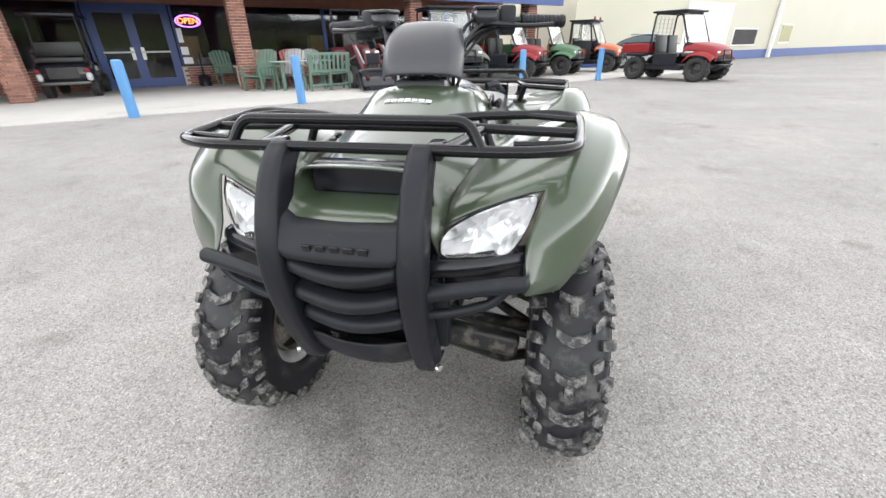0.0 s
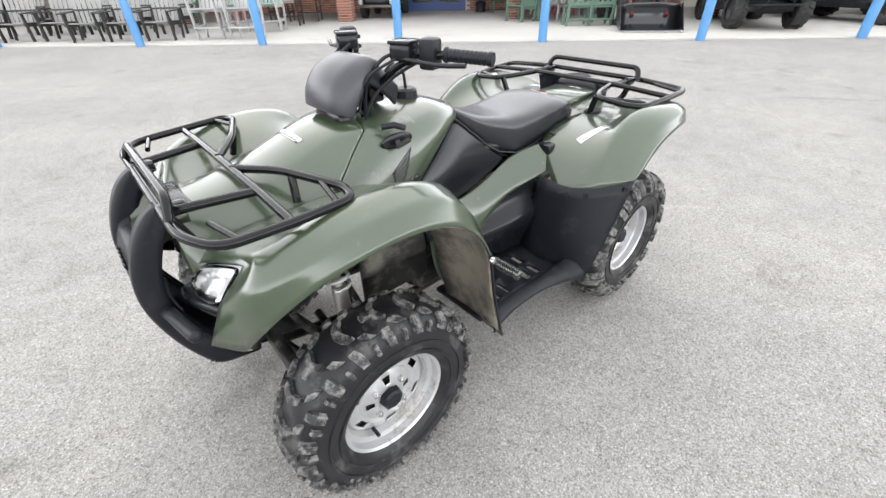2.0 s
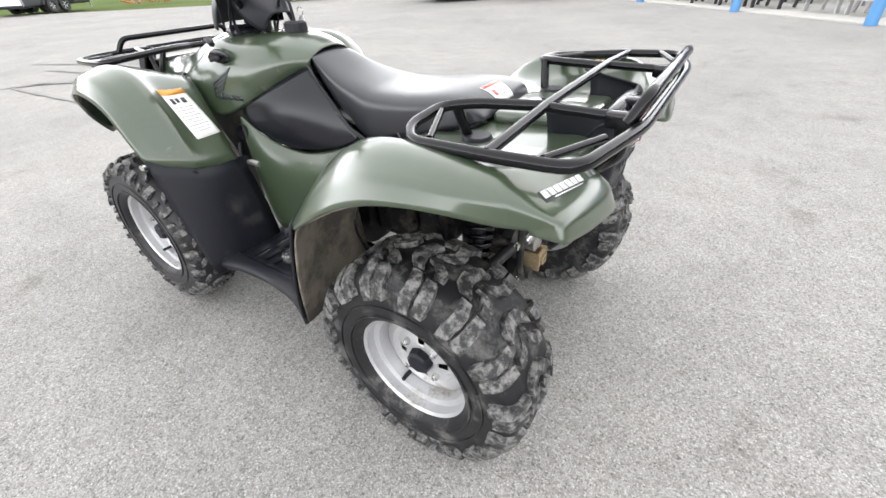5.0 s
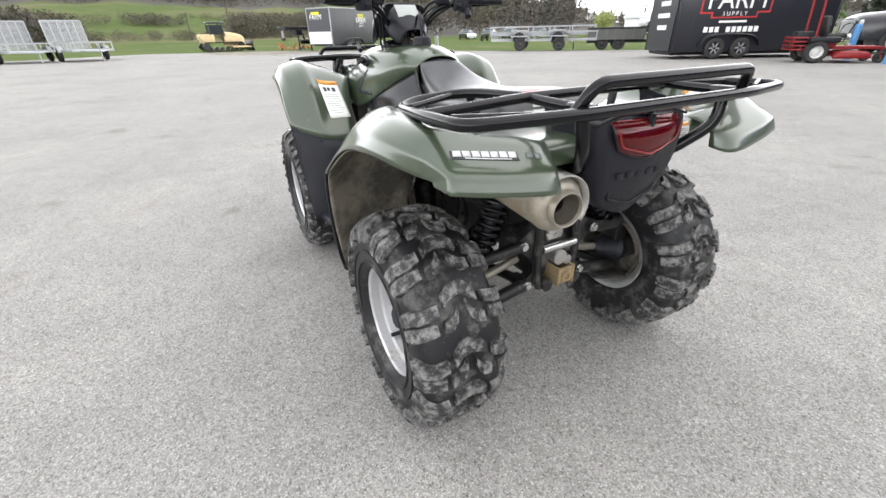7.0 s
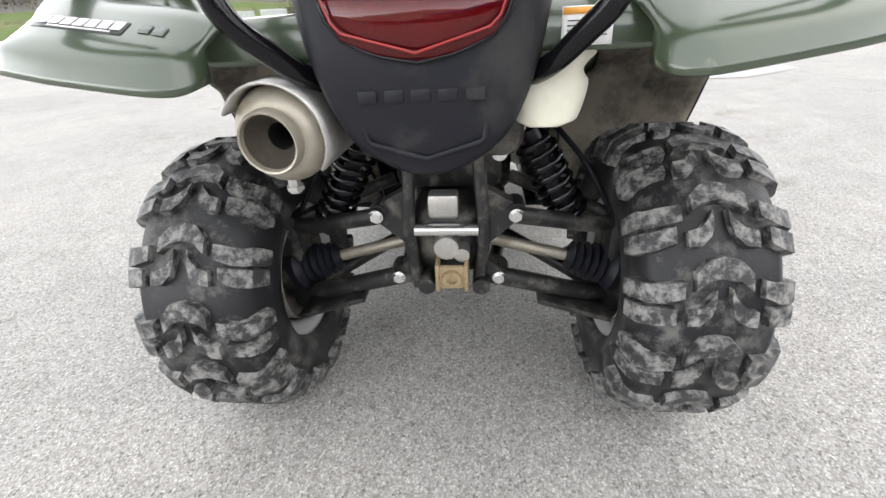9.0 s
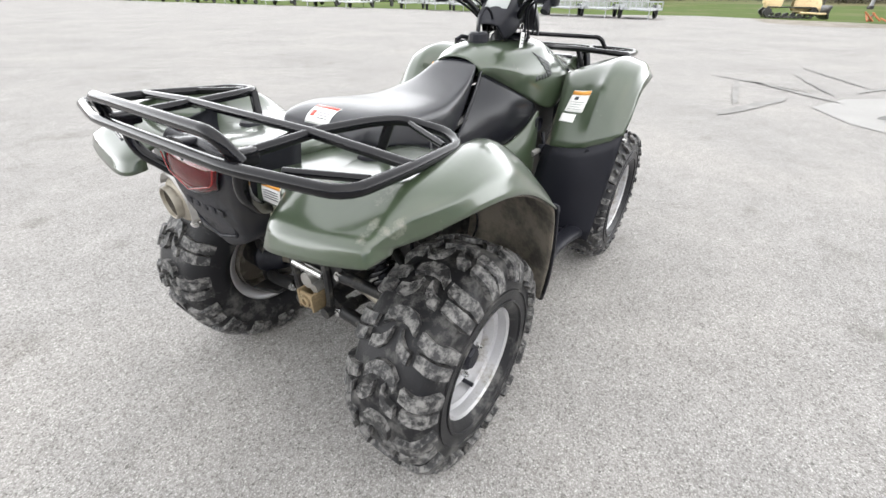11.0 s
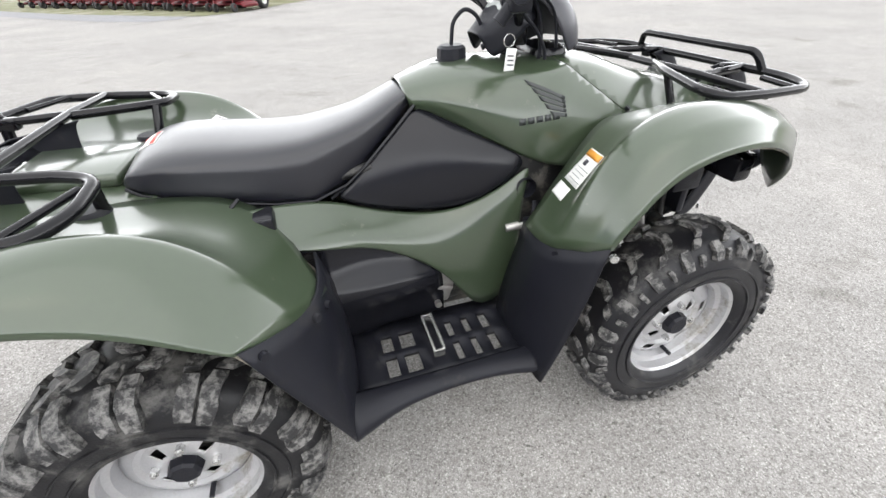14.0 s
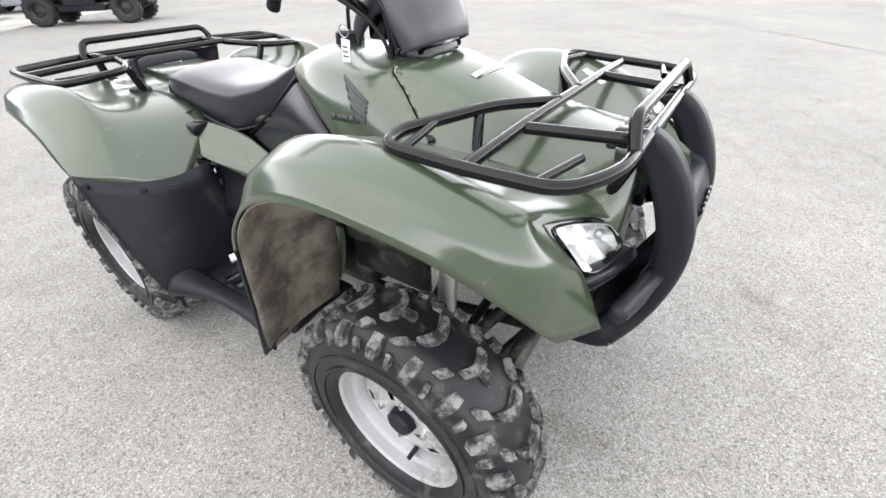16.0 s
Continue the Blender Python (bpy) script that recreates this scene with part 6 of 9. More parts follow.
RIDGE = [(-180, 1.6), (-110, 1.6), (-86, 2.2), (-70, 1.9), (-64, 1.5), (-57, 0.5), (-51, 0.15), (-46, 0.9), (-41, 2.5), (-36, 3.6), (-28, 4.6), (-10, 5.2), (30, 4.8), (70, 3.0), (110, 1.6), (180, 1.6)]


def land(az, r):
    """Height of the land at a heading (degrees) and distance: flat lot, then fields and a wooded ridge."""
    rise = lerp(r, [(95, 0.0), (300, 0.62), (560, 1.0)]) if az > -19 else lerp(r, [(110, 0.0), (560, 1.0)])
    dip = -0.16 * lerp(r, [(34, 0), (46, 1), (70, 1), (95, 0)])
    wave = 1 + 0.10 * math.sin(az * 0.21) + 0.05 * math.sin(az * 0.9 + r * 0.01)
    return -0.06 + dip + (r * math.tan(radians(lerp(az, RIDGE) * rise * wave)) if r > 95 else 0.0)


def at(az, r):
    return Vector((r * math.cos(radians(az)), r * math.sin(radians(az)), land(az, r)))


bm = bmesh.new()
RR = (0, 34, 46, 70, 95, 115, 135, 160, 190, 230, 270, 310, 360, 420, 490, 560, 800, 1500)
AZ = [-180 + 3 * k for k in range(121)]
b_grid(bm, [[at(a if a < 180 else -180, r) if r else Vector((0, 0, -0.06)) for r in RR] for a in AZ])
bmesh.ops.remove_doubles(bm, verts=bm.verts[:], dist=0.001)
for f in bm.faces:
    c = f.calc_center_median()
    a, r = math.degrees(math.atan2(c.y, c.x)), c.xy.length
    f.material_index = 0 if r < 120 else 2 if (r > 310 or a < -19) else 1
g = tagged(part("ground", bm, GRASS, None, "", 0), "green spring grass and hill pasture beyond the lot", "ground", kind="structure")
g.data.materials.append(FIELD); g.data.materials.append(WOODS)
lot = [Vector(p) for p in ((33, 10), (37, 4), (35, 0), (33, -5), (29, -8), (24, -11), (17.5, -15.2), (13, -20), (10, -26), (5, -34), (-20, -40), (-90, -40), (-90, 90), (29, 90), (30.5, 45))]
bm = bmesh.new()
f = bm.faces.new([bm.verts.new((p.x, p.y, 0.0)) for p in lot])
r = bmesh.ops.extrude_face_region(bm, geom=[f])
bmesh.ops.translate(bm, vec=(0, 0, -0.10), verts=[v for v in r["geom"] if isinstance(v, bmesh.types.BMVert)])
tagged(part("parking_lot", bm, ASPH, None, "", 0), "worn light grey asphalt with exposed aggregate", "asphalt", kind="structure")
bm = bmesh.new()
b_box(bm, (36.0, 9.0, 0.10), SHOP @ Matrix.Translation((6.0, 4.58, -0.02)), 0.01, 1)
tagged(part("pavement", bm, CONC, None, "", 0), "pale concrete apron along the shop", "pavement", kind="structure")
BLUE = mat("blue_bollard_paint", (0.085, 0.25, 0.50), 0.45, 0, 0.10, 5, 90, 0.05)
bm = bmesh.new()
b_lathe(bm, [(0.088, -0.02), (0.088, 0.90), (0.084, 0.935), (0.062, 0.955), (0.0, 0.962)], Matrix(), 28)
post0 = tagged(part("bollard", bm, BLUE, None, "", 40), "blue sleeved steel bollard at the edge of the apron", "bollard", "bollards along the shop front")
post0.location = P3(-7.9, 0.0)
for s in (-5.95, -3.48, 0.0, 2.8, 5.83, 8.87, 12.05, 15.2, 18.45):
    copy_thing(post0, Matrix.Translation(P3(s, 0.03 * math.sin(s * 3))) @ pose(0, 0, 0, 0.8 * math.sin(s), 0.8 * math.cos(s * 2), 0))
# grass verge under the parked machines, gravel at its edge
bm = bmesh.new()
f = bm.faces.new([bm.verts.new((x, y, 0.012)) for x, y in ((-60, 66), (-30, 45.0), (-14.6, 28.6), (-9.2, 22.0), (-5.4, 18.1), (-4.0, 16.6), (-3.1, 16.1), (-2.4, 16.5), (-1.8, 17.1), (-1.0, 18.5), (0.9, 21.8), (2.2, 23.0), (2.9, 24.6), (4.5, 30.5), (7.2, 42), (10, 90), (-60, 90))])
VERGE = mat("thin_dry_verge", (0.13, 0.135, 0.065), 0.95, 0, 0.3, 1.2, 30, 0.4, dirt=(0.24, 0.22, 0.17), dirt_amt=0.45, dirt_scale=0.8)
tagged(part("grass_verge", bm, VERGE, None, "", 0), "thin grass verge under the parked machines", "grass", kind="structure")
GRAV = mat("blue_grey_gravel", (0.20, 0.20, 0.21), 0.95, 0, 0.35, 4, 45, 0.6)
bm = bmesh.new()
f = bm.faces.new([bm.verts.new((x, y, 0.008)) for x, y in ((-30, 43.0), (-15.2, 27.4), (-10.0, 20.9), (-6.2, 16.6), (-4.6, 15.3), (-3.7, 15.5), (-3.5, 16.6), (-6.2, 19.6), (-14.8, 29.5), (-30, 46))])
tagged(part("gravel_strip", bm, GRAV, None, "", 0), "strip of grey gravel along the verge", "gravel", kind="structure")
DIRT = mat("brown_gravel_dirt", (0.17, 0.145, 0.115), 0.95, 0, 0.3, 1.5, 30, 0.4, dirt=(0.27, 0.25, 0.22), dirt_amt=0.5, dirt_scale=1.2)
bm = bmesh.new()
f = bm.faces.new([bm.verts.new((x, y, 0.006)) for x, y in ((35.2, 0.6), (32.5, 0.2), (29.0, -0.5), (27.6, -1.6), (26.6, -3.2), (27.3, -4.6), (28.4, -6.0), (29.6, -7.4), (32.0, -5.9), (33.2, -4.4), (34.6, -1.0))])
tagged(part("dirt_strip", bm, DIRT, None, "", 0), "brown gravelly dirt along the edge of the lot", "dirt", kind="structure")
# drain with a pale concrete collar and wet streaks
bm = bmesh.new()
f = bm.faces.new([bm.verts.new((5.5 + 0.78 * (x - 5.4), -2.95 + 0.82 * (y + 2.9), 0.006)) for x, y in ((4.3, -1.5), (5.2, -1.15), (6.3, -1.6), (6.9, -2.3), (7.0, -3.4), (6.0, -4.6), (4.4, -4.4), (3.6, -3.2), (3.7, -2.1))])
tagged(part("concrete_patch", bm, mat("white_concrete", (0.285, 0.28, 0.27), 0.8, 0, 0.08, 2, 60, 0.1), None, "", 0), "pale concrete patch round the drain", "concrete", kind="structure")
WET = mat("wet_asphalt", (0.12, 0.118, 0.112), 0.6, 0, 0.2, 3, 60, 0.1, spec=0.2)
DAMP = mat("damp_asphalt", (0.215, 0.21, 0.202), 0.75, 0, 0.2, 4, 60, 0.1, spec=0.2, dirt=(0.27, 0.265, 0.255), dirt_amt=0.6, dirt_scale=3)
rnd = random.Random(8)


def soak(name, mt, label, category, spots):
    """Ragged wet marks lying on the asphalt, each drawn out along its own heading."""
    bm = bmesh.new()
    for cx, cy, L, W, a in spots:
        pts = []
        for k in range(34):
            t = 2 * math.pi * k / 34
            rr = 1 + rnd.uniform(-0.30, 0.30)
            x, y = L / 2 * math.cos(t) * (1 + rnd.uniform(-0.10, 0.10)), W / 2 * math.sin(t) * rr + 0.10 * W * math.sin(5 * math.cos(t) * L)
            pts.append(bm.verts.new((cx + x * math.cos(a) - y * math.sin(a), cy + x * math.sin(a) + y * math.cos(a), 0.0105)))
        bm.faces.new(pts)
    tagged(part(name, bm, mt, None, "", 0), label, category, kind="structure")


soak("puddle", WET, "dark shallow puddle on the concrete round the drain", "puddle", [(5.35, -2.75, 1.5, 0.50, -1.15)])
soak("wet_streaks", DAMP, "faint damp streaks running across the lot", "wet streak", [(5.0, -0.95, 1.7, 0.16, -0.4), (6.5, -1.25, 1.8, 0.08, 0.7), (7.3, -1.6, 1.9, 0.07, 0.2), (7.6, -2.5, 1.8, 0.12, -0.5), (6.9, -0.9, 1.7, 0.06, 1.0), (8.3, -1.9, 2.1, 0.06, 0.35), (6.0, -0.7, 2.2, 0.07, 0.05)])
mh = tagged(empty("manhole_cover", Matrix.Translation((-4.62, -2.30, 0.0))), "dark round cast iron manhole cover in the asphalt", "manhole cover")
bm = bmesh.new()
b_lathe(bm, [(0.0, 0.006), (0.145, 0.006), (0.15, 0.002)], Matrix(), 40)
part("lid", bm, WORN, mh)
bm = bmesh.new()
b_lathe(bm, [(0.152, 0.001), (0.152, 0.008), (0.18, 0.008), (0.185, 0.0)], Matrix(), 40)
part("frame", bm, WORN, mh)
# tar-filled cracks in the asphalt
TAR = mat("crack_sealer", (0.10, 0.10, 0.098), 0.8, 0, 0.2)
for n_, (p0, p1, w) in enumerate((((4.2, 5.0), (-3.4, 14.1), 0.012), ((-5.2, 0.0), (-7.6, 3.7), 0.008), ((12, -7), (6, -12), 0.012), ((14, -4.5), (8, -9.5), 0.010))):
    bm = bmesh.new()
    a, b = Vector((*p0, 0.003)), Vector((*p1, 0.003))
    d = (b - a); q = Vector((-d.y, d.x, 0)).normalized()
    rnd = random.Random(n_)
    left, right = [], []
    off = 0
    for k in range(50):
        off = off * 0.8 + rnd.uniform(-0.05, 0.05)
        c = a + d * k / 49 + q * off
        ww = w * rnd.uniform(0.3, 1.0)
        left.append(bm.verts.new(c + q * ww)); right.append(bm.verts.new(c - q * ww))
    for k in range(49):
        bm.faces.new((left[k], left[k + 1], right[k + 1], right[k]))
    tagged(part("asphalt_crack", bm, TAR, None, "", 0), "dark crack line across the asphalt", "crack", kind="structure")

# ---- shop front ----
BRICK = mat("red_brown_brick", (0.235, 0.105, 0.075), 0.85, 0, 0.2, 3, 80, 0.3, rand=0.35)
MORTAR = mat("pale_mortar", (0.50, 0.47, 0.43), 0.9, 0, 0.1, 10, 120, 0.2)
DOORB = mat("navy_door_paint", (0.03, 0.06, 0.19), 0.4, 0, 0.06)
CREAM = mat("cream_steel_siding", (0.46, 0.44, 0.35), 0.5, 0, 0.05, 0.4, 20)
FASC = mat("blue_fascia", (0.03, 0.065, 0.22), 0.45, 0, 0.06)
# near-black for dark panels; on rooms, canopy and panes it paints in the shade
DARKSH = mat("dark_panel_and_shade", (0.035, 0.034, 0.033), 0.8, 0, 0.3, 1.0, 8)
GLASS = lens_mat("window_glass", (0.75, 0.8, 0.8), 0.02, 1.0)
GREYP = mat("silver_grey_plastic", (0.45, 0.46, 0.47), 0.4, 0.2, 0.06)


def sbox(name, s0, s1, d0, d1, z0, z1, material, parent=None, label="", bevel=0.0, smooth=0.0):
    bm = bmesh.new()
    b_box(bm, (s1 - s0, d1 - d0, z1 - z0), SHOP @ Matrix.Translation(((s0 + s1) / 2, (d0 + d1) / 2, (z0 + z1) / 2)), bevel)
    return part(name, bm, material, parent, label, smooth)


WD = 8.0  # depth of the shop wall behind the bollards
tagged(sbox("wall_front", -14, 21, WD, WD + 0.2, 2.45, 3.1, BRICK), "brick shop wall above the openings", "wall", kind="structure")
LOW = [tagged(sbox("wall_low", a, b, WD + 0.02, WD + 0.2, 0.0, 0.62, MORTAR), "low brick wall under the shop windows", "wall", kind="structure") for a, b in ((-14, 4.9), (7.1, 21))]
# back wall, floor and canopy underside: shade is in the near-black colour
tagged(sbox("wall_back", -14, 21, WD + 3.2, WD + 3.3, 0, 3.1, DARKSH), "shop interior wall, room shade in its colour", "wall", kind="structure")
tagged(sbox("shop_floor", -14, 21, WD + 0.2, WD + 3.2, 0.0, 0.03, DARKSH), "shop floor, room shade in its colour", "floor", kind="structure")
tagged(sbox("roof", -14, 21, 4.35, WD + 3.3, 3.1, 3.3, DARKSH), "canopy roof over the shop front", "roof", kind="structure")
tagged(sbox("fascia", -14, 21, 4.20, 4.35, 2.5, 3.5, FASC), "dark blue fascia board", "fascia", kind="structure")
for s in (-14.0, 20.9):
    tagged(sbox("wall_end", s - 0.1, s + 0.1, WD + 0.2, WD + 3.3, 0, 3.1, BRICK), "end wall of the shop", "wall", kind="structure")
PIL = []
for s in (-6.80, -1.65, 3.49, 8.62, 14.28, 19.6):
    p = tagged(sbox("pillar", s - 0.21, s + 0.21, 4.47, 4.96, 0.0, 3.1, MORTAR), "red brown brick pillar of the canopy", "pillar", kind="structure")
    PIL.append((s, p))
# windows: frames, sills, panes
for k, (a, b) in enumerate(((-13.8, -10.4), (-10.4, -7.0), (-7.0, -3.6), (-3.6, -0.2), (-0.2, 2.4), (2.4, 4.85), (7.15, 9.4), (9.4, 12.2), (12.2, 15.0), (15.0, 17.8), (17.8, 20.8))):
    w = tagged(empty("window_%d" % (k + 1)), "shop window in a dark frame, dim goods behind", "window", kind="structure")
    sbox("window_sill", a, b, WD - 0.03, WD + 0.2, 0.62, 0.68, DARKSH, w)
    for s in (a + 0.03, b - 0.03):
        sbox("window_frame", s - 0.03, s + 0.03, WD + 0.04, WD + 0.14, 0.68, 2.45, FASC, w)
    sbox("pane", a + 0.06, b - 0.06, WD + 0.085, WD + 0.092, 0.68, 2.45, GLASS, w).visible_shadow = False
# dim goods inside the windows
rnd = random.Random(21)
for k in range(26):
    s = rnd.uniform(-12, 20)
    if 4.7 < s < 7.3:
        continue
    c = rnd.choice(((0.10, 0.10, 0.10), (0.16, 0.05, 0.04), (0.20, 0.20, 0.20), (0.06, 0.09, 0.06), (0.20, 0.14, 0.05)))
    h = rnd.uniform(0.5, 1.6)
    o = sbox("display_rack", s - rnd.uniform(0.2, 0.5), s + rnd.uniform(0.2, 0.5), WD + 1.2, WD + 1.7, 0.03, h, mat("shelf_goods", c, 0.6, 0, 0.4, 6, 30), None, "", 0.03)
    tagged(o, "dim goods on a rack inside the shop", "display rack", "goods in the shop")
# double door
door = tagged(empty("door_1"), "navy blue double glass door of the shop", "door", kind="structure")
for z0, z1, nm in ((2.32, 2.45, "door_frame"),):
    sbox(nm, 4.9, 7.1, WD - 0.02, WD + 0.12, z0, z1, DOORB, door)
for s in (4.95, 7.05):
    sbox("door_frame", s - 0.05, s + 0.05, WD - 0.02, WD + 0.12, 0, 2.32, DOORB, door)
for a, b in ((5.0, 5.99), (6.01, 7.0)):
    leaf = empty("door_leaf", None, door)
    sbox("stile", a, a + 0.12, WD, WD + 0.05, 0.03, 2.32, DOORB, leaf)
    sbox("stile", b - 0.12, b, WD, WD + 0.05, 0.03, 2.32, DOORB, leaf)
    sbox("bottom_rail", a + 0.12, b - 0.12, WD, WD + 0.05, 0.03, 0.30, DOORB, leaf)
    sbox("top_rail", a + 0.12, b - 0.12, WD, WD + 0.05, 2.18, 2.32, DOORB, leaf)
    sbox("pane", a + 0.12, b - 0.12, WD + 0.022, WD + 0.028, 0.30, 2.18, GLASS, leaf).visible_shadow = False
    sbox("push_bar", a + 0.1, b - 0.1, WD - 0.06, WD - 0.03, 1.06, 1.11, GREYP, leaf, "white push bar", 0.008)
    h = a + 0.86 if a < 5.5 else a + 0.13
    sbox("handle_plate", h - 0.05, h + 0.05, WD - 0.03, WD - 0.005, 0.86, 1.22, WHITE, leaf, "white handle plate", 0.004)
sbox("mullion", 5.985, 6.015, WD + 0.01, WD + 0.04, 0.03, 2.32, DOORB, door)
# neon sign: red letters in a violet ring
sign = tagged(empty("neon_sign"), "lit OPEN neon sign hanging inside the window", "neon sign")
NRED = glow("neon_red", (1.0, 0.16, 0.05), 4.0)
NVIO = glow("neon_violet", (0.35, 0.12, 1.0), 3.0)
m = SHOP @ Matrix.Translation((7.62, WD + 0.06, 1.98)) @ Matrix(((1, 0, 0, 0), (0, 0, -1, 0), (0, 1, 0, 0), (0, 0, 0, 1)))
words("neon_letters", "OPEN", 0.24, m, NRED, sign, "", 0.012, 1.0)
bm = bmesh.new()
b_tube(bm, [m @ Vector((0.36 * math.cos(a), 0.17 * math.sin(a), 0.0)) for a in (2 * math.pi * k / 40 for k in range(40))], 0.016, True, 8)
part("neon_ring", bm, NVIO, sign, "", 60)
for k, (s, z, w, h) in enumerate(((7.28, 1.35, 0.16, 0.42), (7.32, 0.98, 0.22, 0.24), (7.34, 0.70, 0.30, 0.20))):
    o = sbox("notice", s - w / 2, s + w / 2, WD + 0.072, WD + 0.078, z, z + h, WHITE)
    tagged(o, "white paper notice taped inside the window", "notice", "window notices")
pot = tagged(empty("umbrella_stand"), "black outdoor ash bin with a thin stem by the wall", "ash bin")
bm = bmesh.new()
b_lathe(bm, [(0.0, 0.0), (0.15, 0.0), (0.19, 0.05), (0.17, 0.16), (0.20, 0.30), (0.17, 0.34), (0.05, 0.40), (0.0, 0.40)], Matrix.Translation(P3(7.65, 7.3)), 20)
part("pot", bm, BLACK, pot)
bm = bmesh.new()
b_cyl(bm, P3(7.65, 7.3, 0.38), P3(7.65, 7.3, 1.05), 0.035, 12, 0.022)
part("stem", bm, BLACK, pot)
# cream building further along
tagged(sbox("cream_wall", 24, 110, 6.0, 6.3, 0.56, 6.5, CREAM), "cream steel clad workshop wall", "wall", kind="structure")
tagged(sbox("blue_plinth", 24, 110, 5.97, 6.3, 0.0, 0.56, FASC), "blue painted base of the workshop wall", "wall", kind="structure")
tagged(sbox("cream_end_wall", 23.8, 24, 6.0, 14, 0.0, 6.5, CREAM), "end of the cream workshop", "wall", kind="structure")
for k, (a, b, z0, z1, mt) in enumerate(((38.9, 41.9, 0.90, 1.80, DARKSH), (45.6, 47.2, 1.0, 2.1, mat("olive_window", (0.25, 0.24, 0.08), 0.3)))):
    w = tagged(empty("window_%d" % (k + 20)), "small dark workshop window", "window", kind="structure")
    sbox("window_frame", a - 0.08, b + 0.08, 5.93, 6.02, z0 - 0.08, z1 + 0.08, WHITE, w)
    sbox("pane", a, b, 5.90, 5.95, z0, z1, mt, w)
o = tagged(sbox("overhead_door", 33.0, 38.0, 5.9, 6.02, 0.0, 3.2, WHITE, None, "", 0.01), "white overhead door in the workshop wall", "door", kind="structure")
for k in range(1, 6):
    sbox("door_joint", 33.0, 38.0, 5.885, 5.91, k * 0.53, k * 0.53 + 0.03, GREYP, o)
o = tagged(sbox("downpipe", 44.2, 44.45, 5.75, 5.98, 0.0, 6.5, WHITE, None, "", 0.03), "white downpipe on the workshop wall", "downpipe", kind="structure")

# ---- seating sold outside the shop ----
def lumber(name, c):
    return mat(name, c, 0.55, 0, 0.08, 4, 90, 0.08)


LGREY, LTAN, LRED, LGREEN, LTEAL, LBLACK, LCREAM, LTAUPE = (lumber(n, c) for n, c in (("grey_poly_lumber", (0.40, 0.40, 0.40)), ("tan_poly_lumber", (0.46, 0.42, 0.35)), ("coral_poly_lumber", (0.50, 0.16, 0.15)), ("green_poly_lumber", (0.10, 0.17, 0.13)), ("teal_poly_lumber", (0.30, 0.40, 0.37)), ("black_poly_lumber", (0.03, 0.03, 0.03)), ("cream_poly_lumber", (0.62, 0.58, 0.45)), ("taupe_poly_lumber", (0.27, 0.265, 0.26))))


def adirondack(slat, frame, tall=False):
    """Slatted garden chair facing -y, at the origin."""
    name = "bar_chair" if tall else "adirondack_chair"
    ch = empty(name)
    sh = 0.60 if tall else 0.36
    def bx(nm, size, m, mt, bev=0.006):
        bm = bmesh.new(); b_box(bm, size, m, bev, 1)
        return part(nm, bm, mt, ch, "", 0)
    hb = 0.72 if tall else 0.82
    for k in range(6):  # fan back, its slats cut to one arch
        x, w = (k - 2.5) * 0.094, 0.045
        arch = [(dx, hb - 0.10 * abs((x + dx) / 0.28) ** 2.5) for dx in (w, 0.0, -w)]
        bm = bmesh.new()
        f = bm.faces.new([bm.verts.new((dx, -0.01, z)) for dx, z in [(-w * 0.8, 0.0), (w * 0.8, 0.0)] + arch])
        r = bmesh.ops.extrude_face_region(bm, geom=[f])
        bmesh.ops.translate(bm, vec=(0, 0.02, 0), verts=[v for v in r["geom"] if isinstance(v, bmesh.types.BMVert)])
        bmesh.ops.recalc_face_normals(bm, faces=bm.faces[:])
        bm.transform(Matrix.Translation((x, 0.30, sh - 0.06)) @ pose(0, 0, 0, -21, (k - 2.5) * 1.6, 0))
        part("back_slat", bm, slat, ch, "", 0)
    for k in range(5):
        bx("seat_slat", (0.52, 0.09, 0.02), Matrix.Translation((0, -0.22 + 0.105 * k, sh + 0.03 - 0.012 * k)), slat)
    for sx in S2:
        bx("arm", (0.12, 0.66, 0.025), Matrix.Translation((sx * 0.34, 0.0, sh + 0.24)), frame if not tall else frame, 0.02)
        bx("front_leg", (0.03, 0.10, sh + 0.23), Matrix.Translation((sx * 0.30, -0.24, (sh + 0.23) / 2)) @ pose(0, 0, 0, 6 if tall else 0), frame)
        bx("back_leg", (0.03, 0.09, sh + 0.25), Matrix.Translation((sx * 0.30, 0.30, (sh + 0.24) / 2)) @ pose(0, 0, 0, -9 if tall else -16), frame)
        bx("side_rail", (0.03, 0.60, 0.09), Matrix.Translation((sx * 0.28, 0.02, sh - 0.01)) @ pose(0, 0, 0, -3), frame)
        if tall:
            bx("stretcher", (0.03, 0.58, 0.06), Matrix.Translation((sx * 0.30, 0.0, 0.25)), frame)
    bx("back_rail", (0.60, 0.025, 0.07), Matrix.Translation((0, 0.42, sh + 0.25)), frame)
    if tall:
        bx("footrest", (0.58, 0.10, 0.03), Matrix.Translation((0, -0.28, 0.25)), frame)
    return ch


def place(ob, s, d, turn=0.0):
    return SHOP @ Matrix.Translation((s, d, 0.03)) @ Matrix.Rotation(radians(turn), 4, "Z")


def chair_set(slat, frame, tall, label, spots, group):
    ch = adirondack(slat, frame, tall)
    tagged(ch, label, "chair", group)
    ch.matrix_basis = place(ch, *spots[0])
    for sp in spots[1:]:
        copy_thing(ch, place(ch, *sp))


LBROWN = lumber("dark_brown_poly_lumber", (0.040, 0.024, 0.019))
LCORAL = lumber("bright_coral_poly_lumber", (0.58, 0.17, 0.16))
